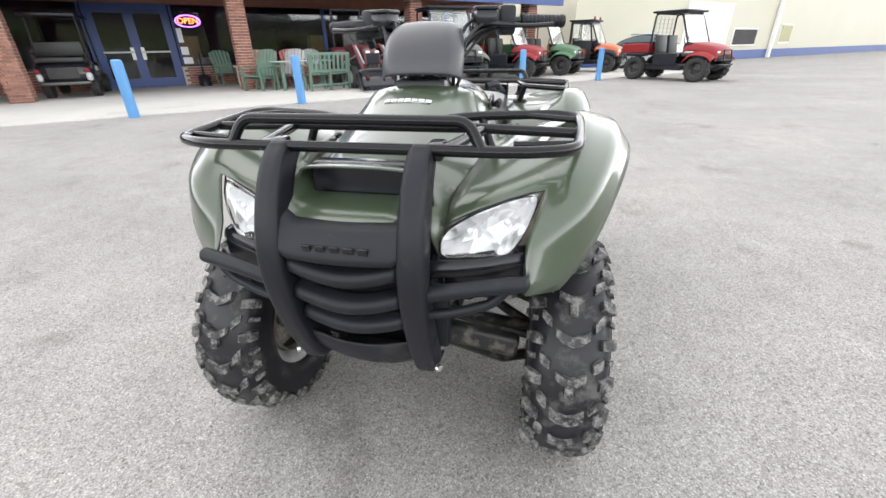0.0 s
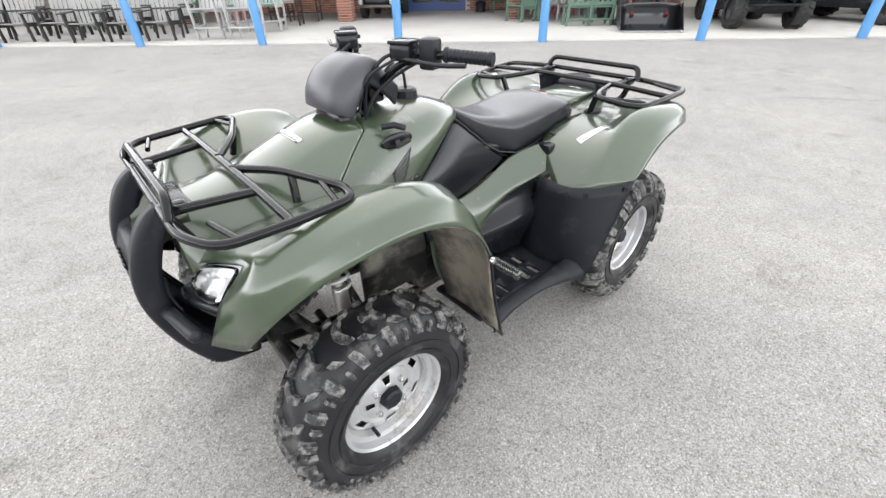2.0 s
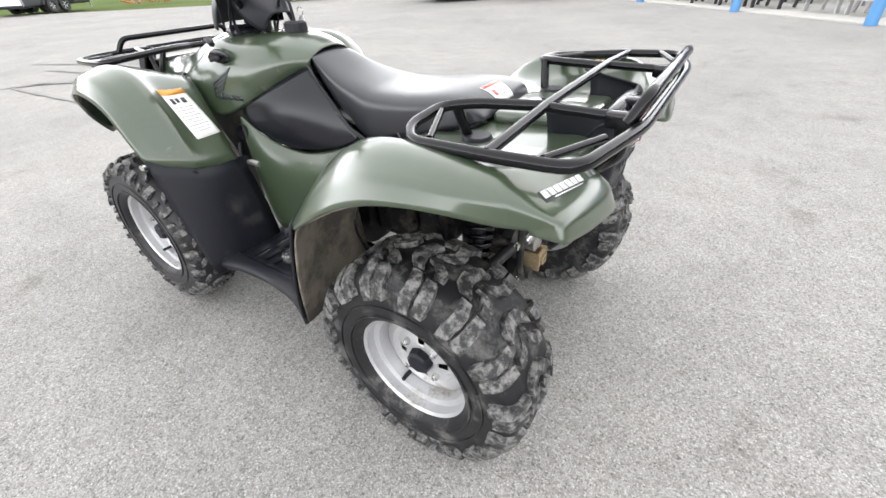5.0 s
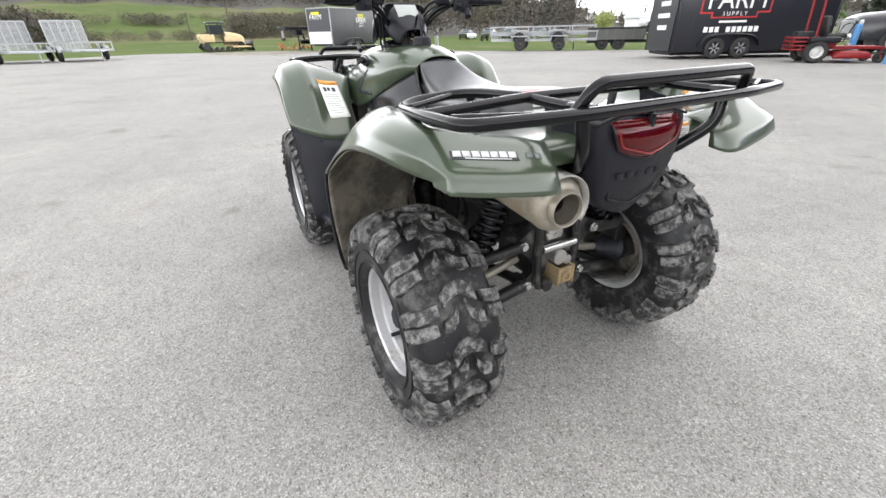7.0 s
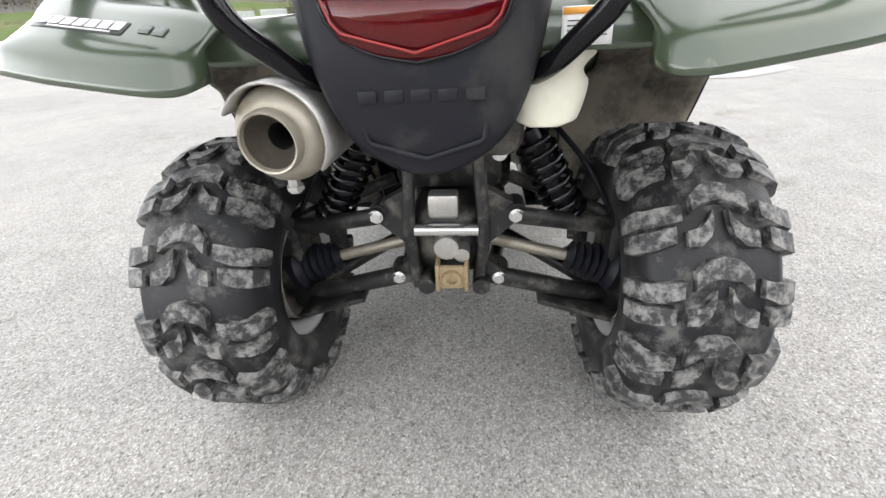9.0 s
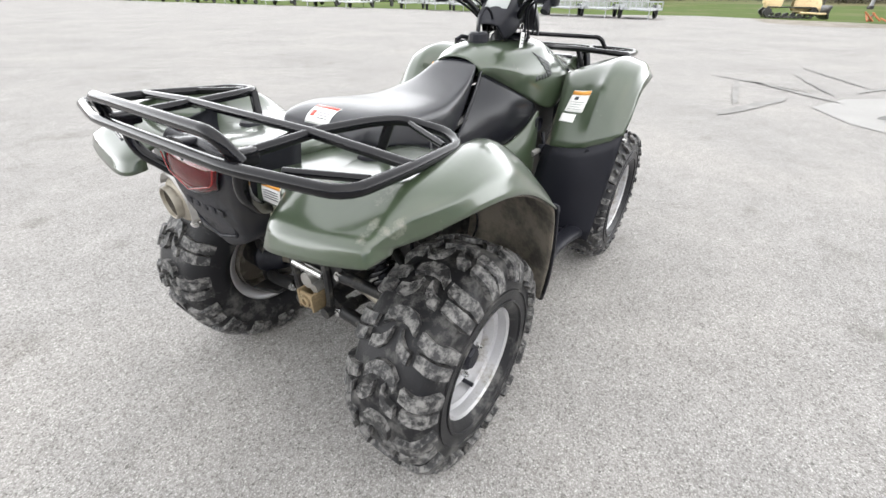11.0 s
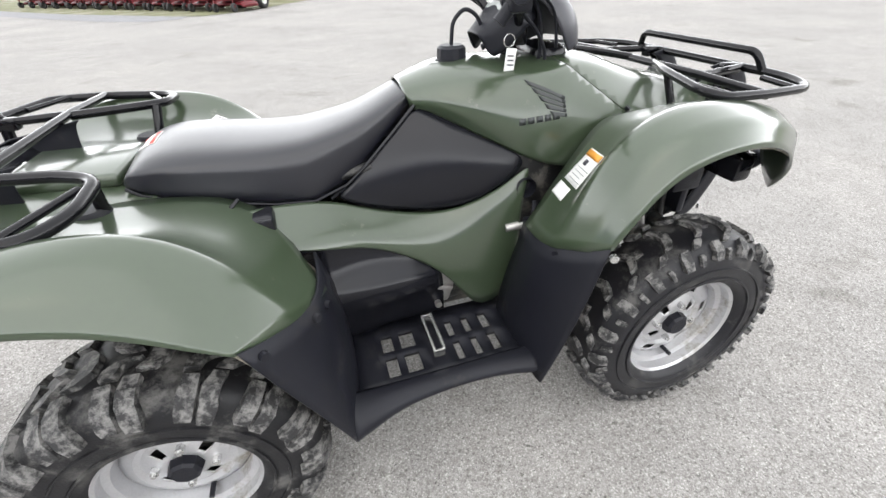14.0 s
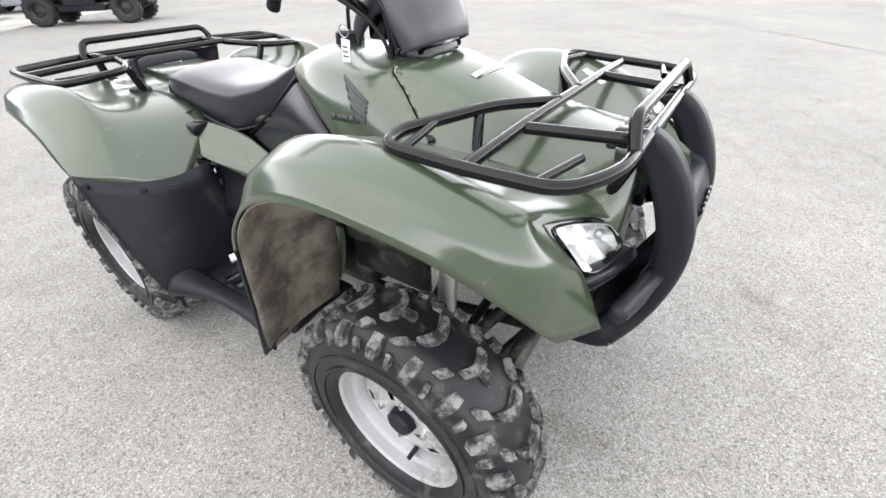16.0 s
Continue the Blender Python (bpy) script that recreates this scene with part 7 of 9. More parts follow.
chair_set(LGREY, LGREY, True, "grey plastic-lumber bar chair with a footrest", [(1.22, 1.0, 4), (2.05, 1.0, 2)], "bar chairs")
chair_set(LTEAL, LGREY, True, "pale teal bar chair with grey legs", [(1.15, 2.45, 5), (2.05, 2.4, 4)], "bar chairs")
chair_set(LTAN, LBROWN, True, "tan bar chair with dark brown legs", [(2.08, 3.7, 6)], "bar chairs")
chair_set(LCORAL, LBROWN, True, "coral red bar chair with dark brown legs", [(2.26, 4.9, 5), (1.35, 4.9, 5)], "bar chairs")
chair_set(LTAUPE, LBLACK, False, "taupe garden chair with black arms and legs", [(0.05, 0.9, 10), (-0.85, 0.85, 14), (-1.75, 0.8, 20), (-2.65, 1.05, 12), (-3.6, 0.9, 18), (-4.6, 1.0, 10), (-5.5, 0.9, 16), (-6.5, 1.1, 12), (-0.4, 2.2, 5), (-1.5, 2.1, -8), (-2.5, 2.3, 4), (-3.6, 2.2, 12), (-4.7, 2.3, 6)], "garden chairs")
chair_set(LTEAL, LGREEN, False, "pale teal garden chair with green legs", [(-0.9, 3.3, 10), (-2.3, 3.5, 6), (-3.9, 3.4, 0), (-7.4, 1.4, 30)], "garden chairs")
chair_set(LCREAM, LGREEN, False, "cream garden chair with dark green legs on the apron", [(-1.6, 4.5, 0), (-5.0, 4.3, 0)], "garden chairs")
chair_set(LRED, LRED, False, "coral red slatted garden chair on the apron", [(-0.2, 4.6, 0), (-3.0, 4.6, 0), (9.15, 5.1, -30), (10.25, 5.6, 0)], "garden chairs")
chair_set(LGREY, LGREY, False, "light grey slatted garden chair on the apron", [(9.75, 4.4, -40), (11.1, 5.4, 20)], "garden chairs")
chair_set(LTAN, LTAN, False, "tan slatted garden chair on the apron", [(8.9, 5.9, -35)], "garden chairs")
chair_set(LGREEN, LGREEN, False, "dark green garden chair by the wall", [(8.35, 6.9, 10), (8.75, 3.9, -50)], "garden chairs")
bench = tagged(empty("garden_bench"), "dark green slatted garden bench, back to the lot", "bench")
def gb(nm, size, loc, par, mt=LGREEN, rx=0, ry=0):
    bm = bmesh.new(); b_box(bm, size, Matrix.Translation(loc) @ pose(0, 0, 0, rx, ry), 0.008, 1)
    return part(nm, bm, mt, par, "", 0)
for k in range(9):
    gb("back_slat", (0.07, 0.02, 0.42), (-0.5 + 0.125 * k, -0.20, 0.70), bench, rx=10)
for z in (0.50, 0.92):
    gb("back_rail", (1.18, 0.03, 0.07), (0, -0.16 - (z - 0.5) * 0.16, z), bench)
for k in range(4):
    gb("seat_slat", (1.18, 0.10, 0.022), (0, -0.08 + 0.12 * k, 0.42), bench)
for x in (-0.56, 0.0, 0.56):
    gb("back_leg", (0.06, 0.06, 0.95), (x, -0.16, 0.475), bench, rx=6)
    gb("front_leg", (0.06, 0.06, 0.42), (x, 0.30, 0.21), bench)
for x in (-0.58, 0.58):
    gb("arm", (0.09, 0.58, 0.03), (x, 0.06, 0.64), bench)
gb("stretcher", (1.15, 0.03, 0.05), (0, -0.15, 0.15), bench)
bench.matrix_basis = place(bench, 10.36, 2.62, 4)
table = tagged(empty("garden_table"), "dark green garden table with a slatted top", "table")
for k in range(7):
    gb("top_slat", (1.6, 0.11, 0.025), (0, -0.36 + 0.12 * k, 0.74), table, LTEAL)
for x in (-0.68, 0.68):
    for y in (-0.32, 0.32):
        gb("leg", (0.08, 0.08, 0.73), (x, y, 0.365), table)
    gb("apron", (0.04, 0.70, 0.09), (x, 0, 0.68), table)
table.matrix_basis = place(table, 9.95, 3.62, 4)

# ---- machines parked round the lot ----
PLRED = mat("red_machine_paint", (0.21, 0.012, 0.014), 0.45, 0, 0.10, 3, 40, coat=0.1, spec=0.3)
PLMAR = mat("dark_red_paint", (0.075, 0.008, 0.010), 0.4, 0, 0.08, 3, 40, coat=0.2)
PLORA = mat("orange_machine_paint", (0.44, 0.080, 0.016), 0.35, 0, 0.08, 3, 40, coat=0.4)
PLGRN = mat("green_machine_paint", (0.022, 0.10, 0.032), 0.35, 0, 0.08, 3, 40, coat=0.4)
PLGRY = mat("grey_machine_paint", (0.088, 0.090, 0.082), 0.4, 0.1, 0.08, 3, 40)
PLYEL = mat("yellow_machine_paint", (0.60, 0.46, 0.26), 0.5, 0, 0.12, 2, 20, dirt=(0.35, 0.27, 0.16), dirt_amt=0.2, dirt_scale=3)
GALV = mat("galvanised_steel", (0.34, 0.35, 0.36), 0.5, 0.45, 0.12, 3, 30)
TYREF = mat("far_tyre_rubber", (0.02, 0.02, 0.02), 0.7, 0, 0.25, 6, 60, 0.2)
WHEELW = mat("pale_wheel_disc", (0.60, 0.60, 0.58), 0.4, 0.3, 0.08)
BLKP = mat("gloss_black_panel", (0.012, 0.012, 0.016), 0.25, 0, 0.1, 2, 20, coat=0.3)
WHITEP = mat("white_panel_paint", (0.78, 0.78, 0.77), 0.4, 0, 0.04, 1, 20)
SEATB = mat("black_seat_cover", (0.02, 0.02, 0.02), 0.5, 0, 0.1)
PLASTW = lens_mat("clear_windshield", (0.92, 0.95, 0.95), 0.05, 0.9)
LAMPW = mat("white_lamp_glass", (0.85, 0.85, 0.82), 0.15, 0.1, 0.03)


def bx(nm, par, size, loc, mt, bev=0.01, rx=0, ry=0, rz=0, seg=1, label=""):
    bm = bmesh.new()
    b_box(bm, size, Matrix.Translation(loc) @ pose(0, 0, 0, rx, ry, rz), bev, seg)
    return part(nm, bm, mt, par, label, 40)


def wheel_at(par, x, y, r, w, disc=WHEELW, tread=True, nm="wheel"):
    """A machine wheel whose axle lies along y."""
    e = empty(nm, Matrix.Translation((x, y, r)), par)
    ax = Matrix.Rotation(radians(-90), 4, "X")
    bm = bmesh.new()
    b_lathe(bm, [(r * 0.56, -w / 2 + 0.01), (r * 0.66, -w / 2), (r * 0.88, -w / 2 + 0.005), (r * 0.96, -w * 0.36), (r * 0.97, 0), (r * 0.96, w * 0.36), (r * 0.88, w / 2 - 0.005), (r * 0.66, w / 2), (r * 0.56, w / 2 - 0.01)], ax, 28)
    part("tyre", bm, TYREF, e, "", 45)
    if tread:
        bm = bmesh.new()
        n = 16
        for k in range(n):
            for sd in S2:
                b_lug(bm, sd * w * 0.24, 2 * math.pi * (k + (0.5 if sd < 0 else 0)) / n, r * 0.965, w / 2, sd * 0.45, r * 0.16, w * 0.42, r * 0.05)
        tagged(part("tyre_tread", bm, TYREF, e, "", 45), kind="stuff")
    bm = bmesh.new()
    b_lathe(bm, [(0.0, -w * 0.22), (r * 0.2, -w * 0.24), (r * 0.42, -w * 0.12), (r * 0.55, -w * 0.34), (r * 0.60, -w * 0.36), (r * 0.60, w * 0.36), (r * 0.55, w * 0.34), (r * 0.42, w * 0.12), (r * 0.2, w * 0.24), (0.0, w * 0.22)], ax, 20)
    part("rim", bm, disc, e, "", 40)
    return e


def bars(nm, par, pts, r, mt, label="", bend=0.06):
    return tube(nm, pts, r, mt, par, label, seg=8, bend=bend)


def utv(name, paint, label, cab=False, bed=True, roof=None, grille=BLACK, shield=True):
    """Side-by-side utility vehicle, front towards -y."""
    v = tagged(empty(name), label, "utility vehicle", "utility vehicles by the shop")
    for x in (-0.58, 0.58):
        for y in (-1.0, 0.98):
            wheel_at_y(v, x, y, 0.35, 0.27)
    rows = []
    for y, z, w in ((-1.42, 0.70, 0.46), (-1.40, 0.86, 0.50), (-1.25, 0.97, 0.55), (-0.9, 1.04, 0.60), (-0.55, 1.07, 0.62), (-0.50, 0.95, 0.62)):
        rows.append([(-w, y, z - 0.22), (-w, y, z - 0.06), (-w * 0.7, y - 0.02, z), (0, y - 0.04, z + 0.015), (w * 0.7, y - 0.02, z), (w, y, z - 0.06), (w, y, z - 0.22)])
    shell("hood", rows, paint, v, "", 0.02, 2)
    for sx in S2:
        rows = []
        for y, z, ox in ((-1.40, 0.62, 0.0), (-1.28, 0.76, 0.05), (-1.0, 0.82, 0.08), (-0.72, 0.78, 0.08), (-0.58, 0.58, 0.05)):
            rows.append([(sx * 0.44, y, z + 0.05), (sx * 0.60, y, z + 0.03), (sx * (0.70 + ox * 0.3), y, z - 0.03), (sx * (0.72 + ox * 0.3), y, z - 0.09)])
        shell("front_fender", rows, paint if not cab else BLACK, v, "", 0.015, 2)
        bm = bmesh.new(); b_ball(bm, (sx * 0.37, -1.405, 0.79), 0.06, 14, (1.4, 0.5, 0.62))
        part("headlight", bm, LAMPW, v)
        bx("rear_fender", v, (0.24, 0.7, 0.10), (sx * 0.60, 0.98, 0.74), BLACK, 0.03)
        bx("sill", v, (0.10, 1.1, 0.14), (sx * 0.62, 0.0, 0.38), BLACK, 0.02)
        bx("door_panel", v, (0.04, 0.75, 0.34), (sx * 0.67, 0.0, 0.60), BLACK, 0.02)
        bars("roll_bar", v, [(sx * 0.62, -0.62, 1.0), (sx * 0.58, -0.25, 1.84), (sx * 0.58, 0.55, 1.86), (sx * 0.60, 0.58, 0.8)], 0.026, BLACK, bend=0.12)
        bars("shock", v, [(sx * 0.34, -1.02, 0.75), (sx * 0.44, -1.02, 0.40)], 0.035, WORN, bend=0)
        bars("arm", v, [(sx * 0.15, -1.0, 0.42), (sx * 0.5, -1.0, 0.34)], 0.025, WORN, bend=0)
        bx("seat", v, (0.50, 0.50, 0.12), (sx * 0.30, 0.12, 0.72), SEATB, 0.03, seg=2)
        bx("backrest", v, (0.50, 0.12, 0.52), (sx * 0.30, 0.40, 1.02), SEATB, 0.03, rx=-8, seg=2)
    bx("grille", v, (0.90, 0.08, 0.13), (0, -1.40, 0.665), grille, 0.03)
    for k in range(4):
        bx("grille_bar", v, (0.50, 0.02, 0.012), (0, -1.445, 0.63 + 0.028 * k), WORN, 0.0)
    for sx in S2:
        bars("brush_guard", v, [(sx * 0.22, -1.36, 0.40), (sx * 0.24, -1.52, 0.52), (sx * 0.22, -1.47, 0.86)], 0.02, BLACK)
    bars("brush_guard", v, [(-0.22, -1.47, 0.85), (0.22, -1.47, 0.85)], 0.018, BLACK, bend=0)
    for z in (0.46, 0.58):
        bars("bumper", v, [(-0.48, -1.36, z), (-0.42, -1.50, z), (0.42, -1.50, z), (0.48, -1.36, z)], 0.024, BLACK)
    bx("skid_plate", v, (0.5, 0.3, 0.03), (0, -1.3, 0.36), BLACK, 0.01, rx=-25)
    bx("chassis", v, (0.9, 2.3, 0.14), (0, 0, 0.38), WORN, 0.02)
    bx("dash", v, (1.15, 0.28, 0.24), (0, -0.58, 0.94), BLACK, 0.05)
    bars("steering_wheel", v, [(-0.30 + 0.16 * math.cos(a), -0.40 + 0.06 * math.sin(a), 1.08 + 0.15 * math.sin(a)) for a in (2 * math.pi * k / 12 for k in range(13))], 0.014, BLACK, bend=0)
    bars("roll_bar", v, [(-0.58, -0.25, 1.84), (0.58, -0.25, 1.84)], 0.024, BLACK, bend=0)
    bars("roll_bar", v, [(-0.58, 0.55, 1.86), (0.58, 0.55, 1.86)], 0.024, BLACK, bend=0)
    if bed:
        bx("bed", v, (1.28, 0.95, 0.28), (0, 1.05, 0.92), paint, 0.03, label="cargo bed")
        bx("bed_floor", v, (1.2, 0.9, 0.04), (0, 1.05, 1.07), BLACK, 0.0)
    if roof:
        bx("roof", v, (1.25, 1.05, 0.06), (0, 0.14, 1.90), roof, 0.025, seg=2)
    if shield:
        bx("windshield", v, (1.08, 0.012, 0.85), (0, -0.44, 1.45), PLASTW, 0.0, rx=-23).visible_shadow = False
    if cab:
        for sx in S2:
            bx("cab_door", v, (0.05, 0.78, 0.75), (sx * 0.66, 0.02, 0.80), BLACK, 0.05, seg=2)
            bx("cab_door_inset", v, (0.04, 0.52, 0.32), (sx * 0.675, 0.05, 0.72), paint, 0.10, seg=3)
            bx("door_glass", v, (0.012, 0.70, 0.60), (sx * 0.62, 0.04, 1.48), PLASTW, 0.0).visible_shadow = False
            bars("door_frame", v, [(sx * 0.65, -0.36, 1.1), (sx * 0.62, -0.24, 1.80), (sx * 0.62, 0.50, 1.82), (sx * 0.65, 0.50, 1.1)], 0.035, BLACK, bend=0.1)
            bm = bmesh.new(); b_ball(bm, (sx * 0.40, -0.30, 1.98), 0.06, 10, (1, 0.7, 1)); part("roof_lamp", bm, PLRED, v)
    return v


def wheel_at_y(par, x, y, r, w, disc=WORN):
    e = wheel_at(par, 0, 0, r, w, disc)
    e.matrix_basis = Matrix.Translation((x, y, r)) @ Matrix.Rotation(radians(90), 4, "Z")
    return e


def sp(s, d, turn=0.0, z=0.03):
    return SHOP @ Matrix.Translation((s, d, z)) @ Matrix.Rotation(radians(turn), 4, "Z")


u = utv("utility_vehicle", PLGRY, "grey side-by-side utility vehicle on the concrete apron", roof=BLACK)
u.matrix_basis = sp(14.2, 2.6, -8) @ Matrix.Scale(1.1, 4)
u = utv("utility_vehicle", PLRED, "red and black side-by-side utility vehicle on the apron", roof=BLACK)
u.matrix_basis = sp(17.05, 3.0, 26)
u = utv("utility_vehicle", PLGRN, "green side-by-side utility vehicle with a clear windshield", roof=BLACK)
u.matrix_basis = sp(19.3, 3.4, 22)
u = utv("utility_vehicle", PLORA, "orange and black utility vehicle with an enclosed cab", cab=True, roof=BLACK)
u.matrix_basis = sp(21.9, 3.5, 24)
# red pickup style utility vehicle, side on
mule = utv("utility_vehicle", PLRED, "red utility pickup with a screened rear window", roof=BLACK)
mule.matrix_basis = SHOP @ Matrix.Translation((20.25, -1.45, 0.0)) @ Matrix.Rotation(radians(2), 4, "Z")
for k in range(6):
    bx("screen_bar", mule, (1.1, 0.015, 0.02), (0, 0.60, 1.12 + 0.12 * k), GALV, 0.0)
for k in range(5):
    bx("screen_bar", mule, (0.02, 0.015, 0.70), (-0.44 + 0.22 * k, 0.60, 1.44), GALV, 0.0)
# silver car between the rows
car = tagged(empty("car"), "silver hatchback parked behind the utility vehicles", "car")
rows = []
for y, w, z0, z1 in ((-2.05, 0.70, 0.35, 0.72), (-1.9, 0.80, 0.25, 0.82), (-1.0, 0.86, 0.22, 0.95), (-0.6, 0.86, 0.22, 1.02), (0.3, 0.86, 0.22, 1.05), (1.5, 0.85, 0.22, 1.02), (2.0, 0.75, 0.3, 0.9)):
    rows.append([(-w, y, z0), (-w, y, (z0 + z1) / 2), (-w * 0.92, y, z1), (0, y, z1 + 0.03), (w * 0.92, y, z1), (w, y, (z0 + z1) / 2), (w, y, z0)])
SILV = mat("silver_car_paint", (0.50, 0.53, 0.56), 0.3, 0.5, 0.04, coat=0.6)
shell("body", rows, SILV, car, "", 0.02, 2)
rows = []
for y, w, z in ((-0.85, 0.74, 0.98), (-0.25, 0.64, 1.38), (0.6, 0.64, 1.44), (1.5, 0.66, 1.30), (1.85, 0.72, 1.0)):
    rows.append([(-w - 0.08, y, 0.98), (-w, y, z - 0.05), (-w * 0.8, y, z), (0, y, z + 0.02), (w * 0.8, y, z), (w, y, z - 0.05), (w + 0.08, y, 0.98)])
shell("cabin", rows, mat("tinted_car_glass", (0.05, 0.07, 0.08), 0.08, 0, 0.05), car, "", 0.02, 2)
bx("car_roof", car, (1.12, 1.2, 0.04), (0, 0.6, 1.46), SILV, 0.02)
for x in (-0.76, 0.76):
    for y in (-1.25, 1.3):
        wheel_at_y(car, x, y, 0.31, 0.2, WHEELW)
for sx in S2:
    bx("headlight", car, (0.3, 0.12, 0.12), (sx * 0.55, -1.93, 0.70), LAMPW, 0.03)
car.matrix_basis = sp(26.5, 3.2, 20, 0.0)


def compact_tractor(name, paint, label):
    """Compact tractor with a front loader, front towards -y."""
    v = tagged(empty(name), label, "tractor", "tractors with loaders")
    for x in (-0.55, 0.55):
        wheel_at_y(v, x, 0.75, 0.50, 0.30, PLRED)
        wheel_at_y(v, x * 0.85, -0.75, 0.30, 0.20, WHEELW)
    rows = []
    for y, z, w in ((-1.15, 0.72, 0.20), (-1.12, 0.98, 0.25), (-0.9, 1.06, 0.27), (-0.3, 1.12, 0.28), (0.1, 1.14, 0.28)):
        rows.append([(-w, y, z - 0.36), (-w, y, z - 0.08), (-w * 0.6, y, z), (0, y, z + 0.02), (w * 0.6, y, z), (w, y, z - 0.08), (w, y, z - 0.36)])
    shell("bonnet", rows, paint, v, "", 0.02, 2)
    bx("grille", v, (0.38, 0.05, 0.30), (0, -1.14, 0.78), BLACK, 0.02)
    for sx in S2:
        bx("headlight", v, (0.12, 0.04, 0.07), (sx * 0.13, -1.15, 0.94), LAMPW, 0.015)
        rows = []
        for y, z in ((0.20, 0.72), (0.30, 1.0), (0.60, 1.10), (0.95, 1.06), (1.2, 0.85)):
            rows.append([(sx * 0.30, y, z), (sx * 0.50, y, z + 0.01), (sx * 0.70, y, z - 0.03)])
        shell("fender", rows, paint, v, "", 0.02, 1)
        bars("loader_arm", v, [(sx * 0.36, 0.05, 1.05), (sx * 0.40, -0.75, 1.12), (sx * 0.40, -1.45, 0.50), (sx * 0.38, -1.72, 0.28)], 0.05, paint, bend=0.15)
        bars("cylinder", v, [(sx * 0.38, -0.15, 0.72), (sx * 0.40, -1.0, 0.88)], 0.028, GALV, bend=0)
        bars("cylinder", v, [(sx * 0.40, -0.95, 1.10), (sx * 0.40, -1.55, 0.66)], 0.024, GALV, bend=0)
        bars("roll_bar", v, [(sx * 0.45, 1.0, 0.9), (sx * 0.45, 1.05, 2.1)], 0.035, BLACK, bend=0)
    bars("roll_bar", v, [(-0.45, 1.05, 2.1), (0.45, 1.05, 2.1)], 0.035, BLACK, bend=0)
    bx("chassis", v, (0.36, 2.0, 0.30), (0, -0.1, 0.52), WORN, 0.04)
    bx("seat", v, (0.46, 0.42, 0.12), (0, 0.62, 1.02), SEATB, 0.04, seg=2)
    bx("backrest", v, (0.44, 0.12, 0.40), (0, 0.84, 1.26), SEATB, 0.04, rx=-8, seg=2)
    bars("steering_wheel", v, [(0.18 * math.cos(a), 0.22 + 0.08 * math.sin(a), 1.38 + 0.16 * math.sin(a)) for a in (2 * math.pi * k / 12 for k in range(13))], 0.014, BLACK, bend=0)
    # bucket: curved back, side plates, cutting edge
    bk = empty("bucket", None, v)
    prof = [(-1.72, 0.56), (-1.64, 0.42), (-1.66, 0.22), (-1.78, 0.07), (-2.0, 0.03), (-2.22, 0.02)]
    shell("bucket_shell", [[(x, y, z) for x in (-0.68, 0.0, 0.68)] for y, z in prof], BLKP, bk, "", 0.02, 1)
    for sx in S2:
        plate("side_plate", [(sx * 0.68, -2.20, 0.03), (sx * 0.68, -1.80, 0.06), (sx * 0.68, -1.66, 0.22), (sx * 0.68, -1.65, 0.42), (sx * 0.68, -1.73, 0.56)], sx * 0.012, BLKP, bk, axis="x")
    bx("cutting_edge", bk, (1.36, 0.10, 0.02), (0, -2.20, 0.02), GALV, 0.0)
    for k in range(5):
        bx("tooth", bk, (0.05, 0.12, 0.025), (-0.6 + 0.3 * k, -2.28, 0.025), GALV, 0.006)
    return v


t = compact_tractor("compact_tractor", PLMAR, "dark red compact tractor with its loader bucket on the apron")
t.matrix_basis = sp(11.62, 3.30, -4)
t2 = compact_tractor("compact_tractor", PLRED, "red compact tractor with a front loader on the verge")
t2.matrix_basis = Matrix.Translation((-0.45, 24.2, 0.012)) @ Matrix.Rotation(radians(88), 4, "Z")
for k in range(1, 6):
    copy_thing(t2, Matrix.Translation((-0.45 + 0.55 * k, 24.2 + 2.25 * k, 0.012)) @ Matrix.Rotation(radians(88 + k), 4, "Z"))
t3 = compact_tractor("compact_tractor", PLRED, "large red tractor with a front loader in the back row")
t3.matrix_basis = Matrix.Translation((-3.9, 28.2, 0.012)) @ Matrix.Rotation(radians(90), 4, "Z") @ Matrix.Scale(1.32, 4)
for x, y, a, s in ((-3.3, 30.9, 88, 1.3), (-2.7, 33.7, 91, 1.34), (-2.1, 36.5, 89, 1.3), (-8.3, 32.0, 86, 1.36), (-7.7, 34.9, 90, 1.32), (-7.1, 37.8, 88, 1.35), (-12.6, 35.6, 89, 1.36), (-12.0, 38.6, 87, 1.32)):
    copy_thing(t3, Matrix.Translation((x, y, 0.012)) @ Matrix.Rotation(radians(a), 4, "Z") @ Matrix.Scale(s, 4))

# golf cart, tail towards the lot
gc = tagged(empty("golf_cart"), "black golf cart with a folding rear seat, backed to the lot", "golf cart")
for x in (-0.50, 0.50):
    for y in (-0.75, 0.90):
        wheel_at_y(gc, x, y, 0.25, 0.20, WORN)
rows = []
for z, w, y in ((0.34, 0.50, -1.10), (0.50, 0.56, -1.18), (0.66, 0.58, -1.16), (0.80, 0.56, -1.08), (0.84, 0.52, -0.9)):
    rows.append([(-w, y + 0.55, z), (-w, y + 0.12, z), (-w * 0.8, y, z), (0, y - 0.02, z), (w * 0.8, y, z), (w, y + 0.12, z), (w, y + 0.55, z)])
shell("rear_body", rows, BLKP, gc, "", 0.02, 2)
